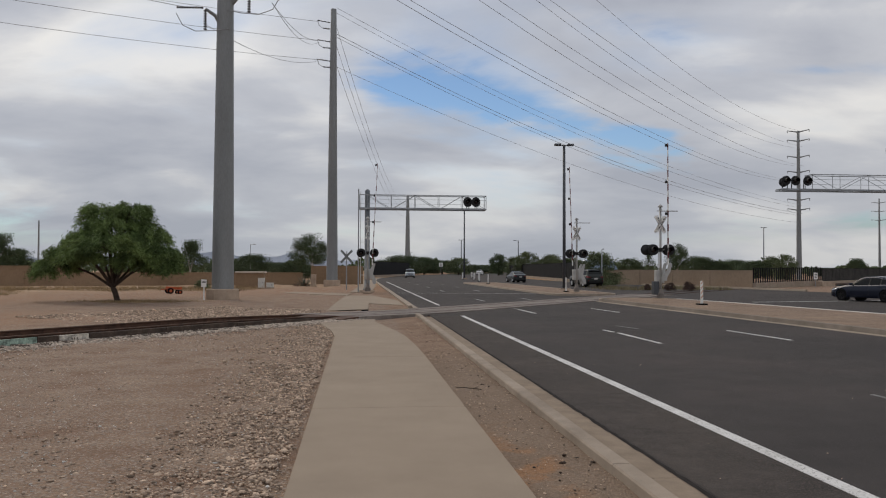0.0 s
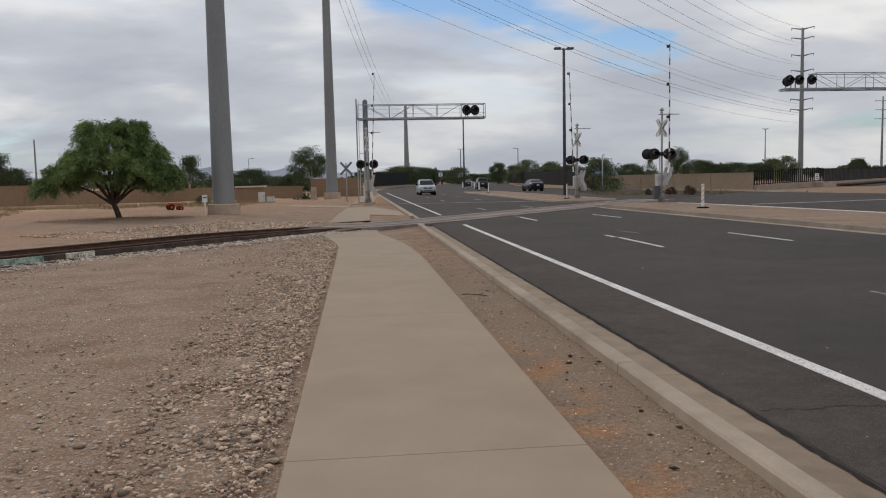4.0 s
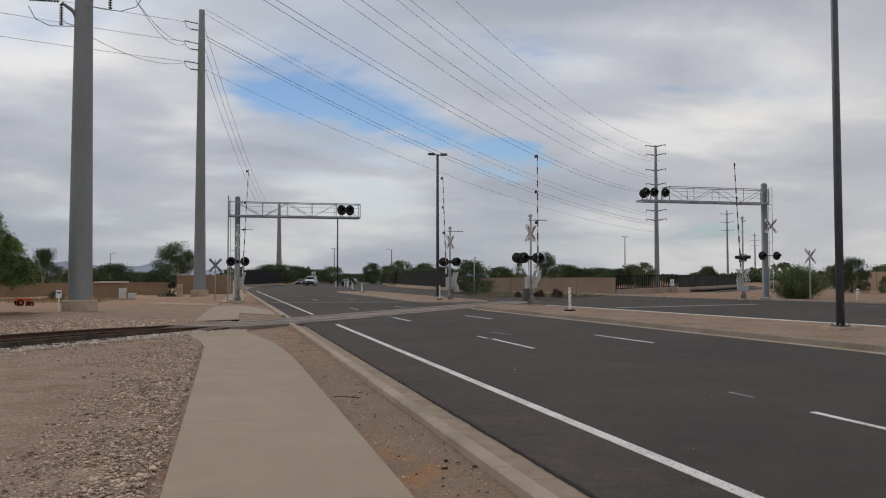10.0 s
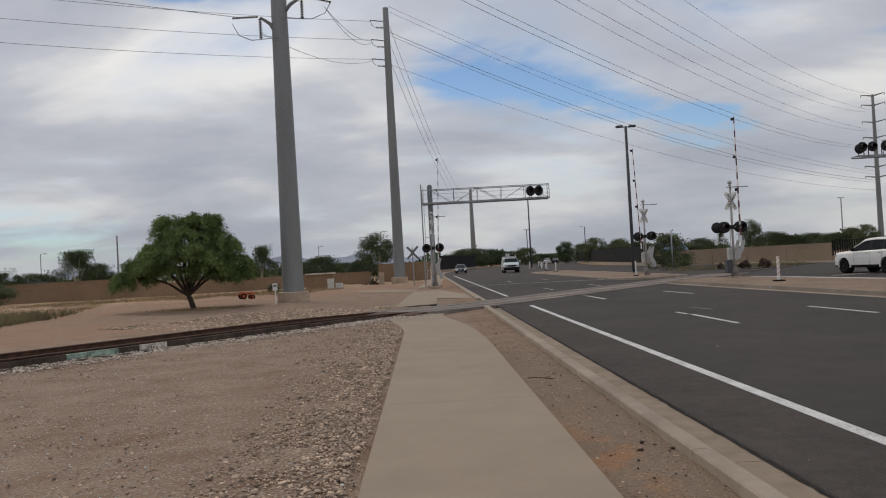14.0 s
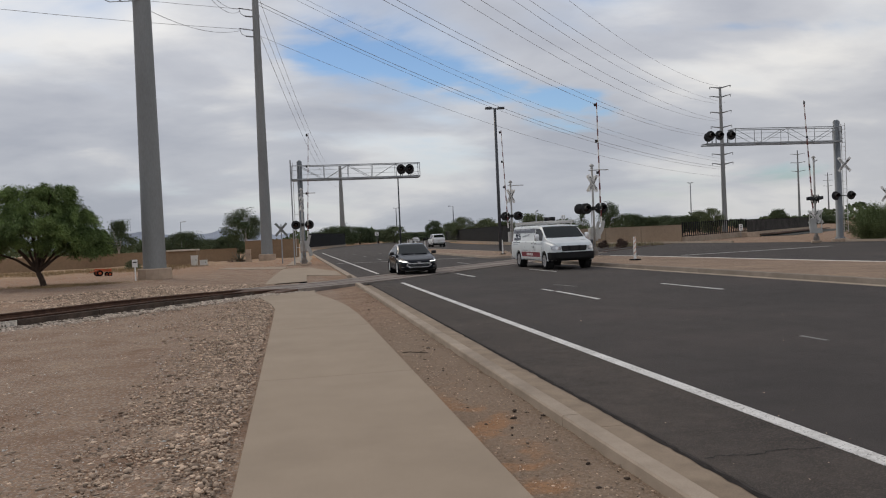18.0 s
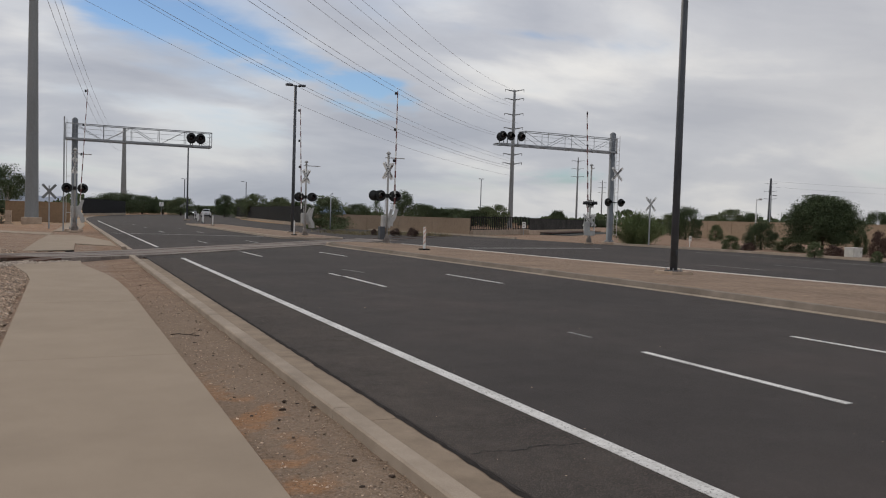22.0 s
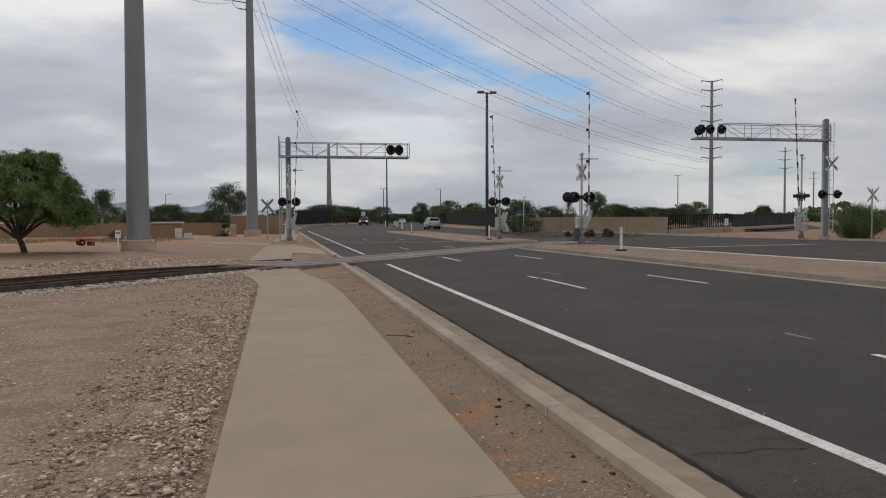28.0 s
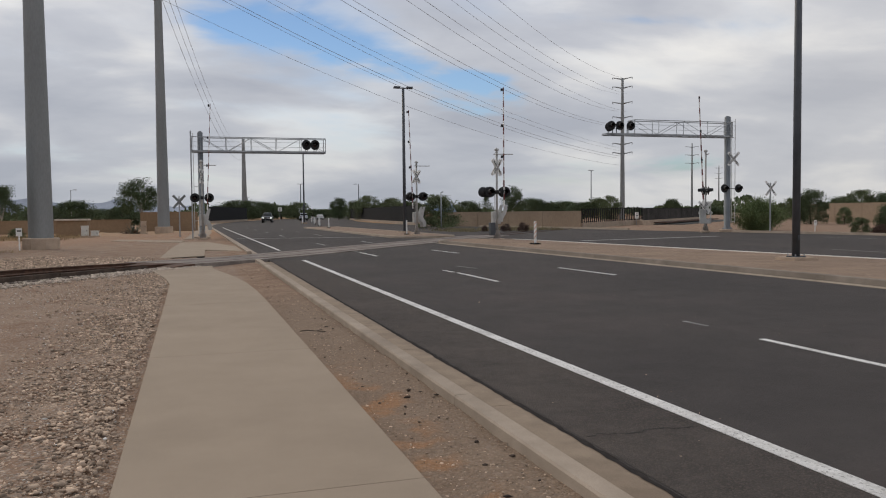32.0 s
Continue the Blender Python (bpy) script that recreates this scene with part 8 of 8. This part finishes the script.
        for a, c in zip(va, va[1:]):
            for i, j in ((0, 2), (2, 3), (1, 0)):
                bm.faces.new((a[i], c[i], c[j], a[j]))
        for e in (va[0], va[-1]):
            bm.faces.new((e[0], e[2], e[3], e[1]))
        bmesh.ops.recalc_face_normals(bm, faces=bm.faces[:])
        part(name, bm, m, g)

    for s in (-1, 1):
        decal("side_stripe", s, -1.22, 1.45, 0.53, 0.74, red)
        decal("sill_strip", s, -1.22, 1.45, 0.42, 0.50, WHITE)
        for i in range(10):
            y = 0.02 - (i - 4.5) * 0.092
            decal("number_bar", s, y - 0.028, y + 0.028, 0.58, 0.69, WHITE, 0.010)
        for i, (y, l, h) in enumerate(((-2.60, 0.15, 0.20), (-2.42, 0.03, 0.13), (-2.32, 0.11, 0.13), (-2.16, 0.17, 0.20), (-1.98, 0.03, 0.13), (-1.90, 0.19, 0.13), (-1.68, 0.12, 0.13))):
            yy = y if s < 0 else -4.22 - y - l
            decal("name_bar", s, yy, yy + l, 1.26, 1.26 + h, blue, 0.008)
        decal("tag_bar", s, -2.62, -1.55, 1.16, 1.19, blue, 0.008)
        decal("tag_bar", s, -2.55, -1.75, 1.05, 1.075, grey, 0.008)
        decal("slogan_bar", s, -1.30, -0.30, 1.40, 1.46, grey, 0.008, 0.09)
        decal("address_bar", s, 0.60, 1.62, 1.08, 1.12, grey, 0.008)
        decal("emblem", s, 0.50, 0.60, 0.92, 1.02, blue, 0.008)
        decal("emblem_text", s, 0.28, 0.42, 0.95, 0.98, blue, 0.008)
        decal("small_print", s, -1.15, -0.25, 0.80, 0.825, grey, 0.008)
        for i, (a, c) in enumerate(((-0.9, -0.25), (-1.65, -1.05), (-2.5, -1.8))):
            decal("print_bar", s, a, c, 1.72, 1.77, grey, 0.008)
        pts = []
        for i in range(15):
            a = math.pi * i / 14
            y, z = -2.08 + 0.25 * math.cos(a), 1.42 + 0.23 * math.sin(a)
            pts.append((s * (side_at(S, y, z) + 0.004), y, z))
        bar_path(g, "printed_arch", pts, 0.03, blue)
        pts = [(s * (side_at(S, y, z) + 0.004), y, z) for y, z in ((-2.20, 1.45), (-2.10, 1.55), (-2.02, 1.49), (-1.95, 1.53))]
        bar_path(g, "printed_peak", pts, 0.018, blue)
    # roof rack and ladders
    for y in (0.7, -1.0, -2.7):
        part("rack_bar", box(B(), (0, y, 1.99), (1.66, 0.06, 0.05), None, 0.01), ALU, g)
        for s in (-1, 1):
            part("rack_foot", box(B(), (s * 0.76, y, 1.95), (0.06, 0.10, 0.12), None, 0.01), ALU, g)
    for s in (-0.52, 0.5):
        bm = B()
        for o in (-0.2, 0.2):
            box(bm, (s + o, -0.95, 2.06), (0.035, 4.3, 0.09))
        for i in range(14):
            tube(bm, (s - 0.2, -3.0 + i * 0.31, 2.06), (s + 0.2, -3.0 + i * 0.31, 2.06), 0.017, seg=6)
        part("ladder", bm, ALU, g, "aluminium ladder on the roof rack")
    bar_path(g, "rack_hoop", [(-0.76, -0.1, 1.95), (-0.76, -0.1, 2.32), (-0.76, -0.42, 2.32), (-0.76, -0.42, 1.95)], 0.028, ALU)
    for y in (-0.95, -1.60):
        part("tube_end_cap", lathe(B(), [(0.10, -0.13), (0.10, 0.13), (0.05, 0.16), (0.01, 0.16)], 16, Matrix.Translation((-0.45, y, 2.20)) @ Matrix.Rotation(radians(90), 4, "Y")), TRIM, g)
    return g, hubs


def pickup(label, paint):
    return suv(label, paint, 5.5, 1.98, 1.88, True, truck=True)


SILVER = car_paint("silver_metallic_paint", (0.44, 0.48, 0.52), 0.25, 0.30)
silver_suv = suv("silver compact suv driving towards the viewer", SILVER, 4.55, 1.82, 1.66)
black_sedan = sedan("black sedan with lit headlamps and chrome grille", car_paint("black_metallic_paint", (0.008, 0.010, 0.014), 0.0, 0.08, 0.22), True)
work_van = van("white work van with a ladder rack and red stripe", car_paint("white_van_paint", (0.66, 0.70, 0.72), 0.0, 0.3))
blue_sedan = sedan("dark blue sedan driving away", car_paint("dark_blue_paint", (0.014, 0.018, 0.034), 0.3, 0.22), False, False, TRIM)
white_suv = suv("large white suv with black wheels driving away", car_paint("white_car_paint", (0.72, 0.72, 0.72), 0.0, 0.3), 5.2, 2.0, 1.88, False, True, flare=None, tail="tall")
grey_suv = suv("light silver suv driving away", car_paint("pale_silver_paint", (0.40, 0.43, 0.46), 0.2, 0.3), 4.75, 1.88, 1.70, flare=TRIM)
dark_suv = suv("dark green suv driving away past the crossing", car_paint("dark_green_paint", (0.02, 0.024, 0.022), 0.2, 0.3), 4.6, 1.85, 1.72)
grey_sedan = sedan("dark grey sedan driving away over the bridge", car_paint("dark_grey_paint", (0.03, 0.032, 0.036), 0.3, 0.3), False, False)
dark_truck = pickup("black pickup coming over the bridge with lit headlamps", car_paint("black_truck_paint", (0.02, 0.02, 0.022), 0.1, 0.3))
far_white = sedan("white sedan far along the road", car_paint("white_sedan_paint", (0.7, 0.7, 0.7), 0.0, 0.3))
far_white[0].matrix_basis = pose(33.4, 216, 0.0, 0, 0, -14)


def steady(t0, y0, speed, x, oncoming, times):
    """Rows of a vehicle that keeps its lane and pace."""
    rows = []
    for t in times:
        y = y0 + (-speed if oncoming else speed) * (t - t0)
        slope = (bend(y + 1) - bend(y - 1)) / 2
        turn = -math.degrees(math.atan(slope)) + (180 if oncoming else 0)
        rows.append((t, pose(x + bend(y), y, 0.0, 0, 0, turn)))
    return rows


def along(points):
    """Rows through (seconds, x, y): the heading follows the way."""
    rows = []
    for i, (t, x, y) in enumerate(points):
        a, c = points[max(0, i - 1)], points[min(len(points) - 1, i + 1)]
        rows.append((t, pose(x, y, 0.0, 0, 0, -math.degrees(math.atan2(c[1] - a[1], c[2] - a[2])))))
    return rows


def spin(hubs, t0, t1):
    """Wheels that turn while their vehicle is near."""
    for h in hubs:
        p = h.matrix_basis.translation.copy()
        rows = [(0.0, Matrix.Translation(p))] if t0 > 0.05 else []
        n = int((t1 - t0) / 0.1)
        for i in range(n + 1):
            rows.append((t0 + 0.1 * i, Matrix.Translation(p) @ Matrix.Rotation(-1.35 * i, 4, "X")))
        rows.append((32.0, Matrix.Translation(p) @ Matrix.Rotation(-1.35 * n, 4, "X")))
        walk(h, rows)


def motions():
    every = [0.5 * i for i in range(65)]
    walk(silver_suv[0], along([(0.0, 9.8, 147.3), (2.0, 7.6, 116.4), (4.0, 7.4, 85.6), (7.0, 8.35, 39.4), (8.0, 8.95, 23.96), (8.5, 9.12, 16.25), (9.0, 9.2, 8.5), (10.0, 9.25, -6.9), (16.0, 9.3, -99.4), (24.0, 9.3, -223.0), (32.0, 9.3, -346.0)]))
    walk(black_sedan[0], steady(19.0, 14.85, 21.4, 5.30, True, every))
    walk(work_van[0], along([(0.0, 78.0, 348.0), (6.0, 46.0, 244.0), (9.0, 22.4, 191.0), (12.0, 13.3, 139.0), (15.0, 11.0, 87.0), (18.0, 11.55, 34.9), (18.5, 11.85, 26.15), (19.0, 12.05, 17.45), (19.5, 12.1, 8.75), (20.0, 12.15, 0.0), (26.0, 12.2, -104.4), (32.0, 12.2, -208.8)]))
    walk(dark_truck[0], along([(0.0, 110.0, 470.0), (20.0, 38.0, 245.0), (27.0, 19.9, 184.0), (28.0, 18.9, 178.0), (29.0, 17.7, 172.0), (30.0, 16.1, 166.0), (31.0, 14.8, 160.0), (32.0, 13.9, 154.0)]))
    walk(blue_sedan[0], along([(0.0, 28.1, 40.9), (0.5, 26.1, 47.4), (1.0, 24.4, 53.7), (2.0, 23.2, 67.0), (3.0, 21.5, 80.0), (4.0, 20.9, 94.0), (5.0, 20.2, 107.0), (10.0, 25.0, 172.0), (20.0, 62.0, 300.0), (32.0, 108.0, 448.0)]))
    walk(dark_suv[0], along([(0.0, 22.2, 76.0), (1.0, 20.6, 88.0), (2.0, 20.0, 100.0), (4.0, 19.6, 125.0), (8.0, 25.0, 175.0), (16.0, 52.0, 270.0), (32.0, 112.0, 460.0)]))
    walk(grey_sedan[0], along([(0.0, 20.3, 101.0), (1.0, 19.5, 113.0), (2.0, 19.6, 125.0), (4.0, 21.0, 150.0), (8.0, 29.0, 200.0), (16.0, 57.0, 290.0), (32.0, 116.0, 480.0)]))
    walk(white_suv[0], along([(0.0, 26.0, -160.0), (8.0, 26.0, -44.0), (12.0, 26.0, 13.5), (13.0, 26.4, 25.0), (14.0, 23.7, 40.9), (14.5, 22.3, 48.8), (15.0, 21.2, 57.0), (15.5, 20.6, 65.0), (16.5, 20.1, 84.0), (18.0, 20.4, 113.0), (19.0, 21.7, 132.0), (20.0, 23.5, 150.0), (21.0, 26.0, 168.0), (22.0, 29.2, 186.0), (23.0, 32.8, 204.0), (26.0, 44.0, 258.0), (32.0, 76.0, 362.0)]))
    walk(grey_suv[0], along([(0.0, 31.5, -420.0), (12.0, 31.5, -204.0), (20.0, 31.5, -52.0), (22.0, 31.0, -14.0), (23.0, 28.4, 6.0), (23.5, 26.3, 16.2), (24.0, 23.9, 26.0), (24.5, 22.5, 36.5), (25.0, 21.9, 47.0), (25.5, 21.3, 58.0), (27.5, 21.2, 102.0), (28.0, 21.5, 112.0), (29.0, 22.0, 132.0), (30.0, 22.5, 151.0), (31.0, 23.5, 170.0), (32.0, 25.2, 188.0)]))
    spin(silver_suv[1], 6.5, 9.3)
    spin(black_sedan[1], 17.5, 19.8)
    spin(work_van[1], 17.5, 19.6)
    spin(white_suv[1], 13.5, 15.5)
    spin(grey_suv[1], 23.5, 25.5)


motions()
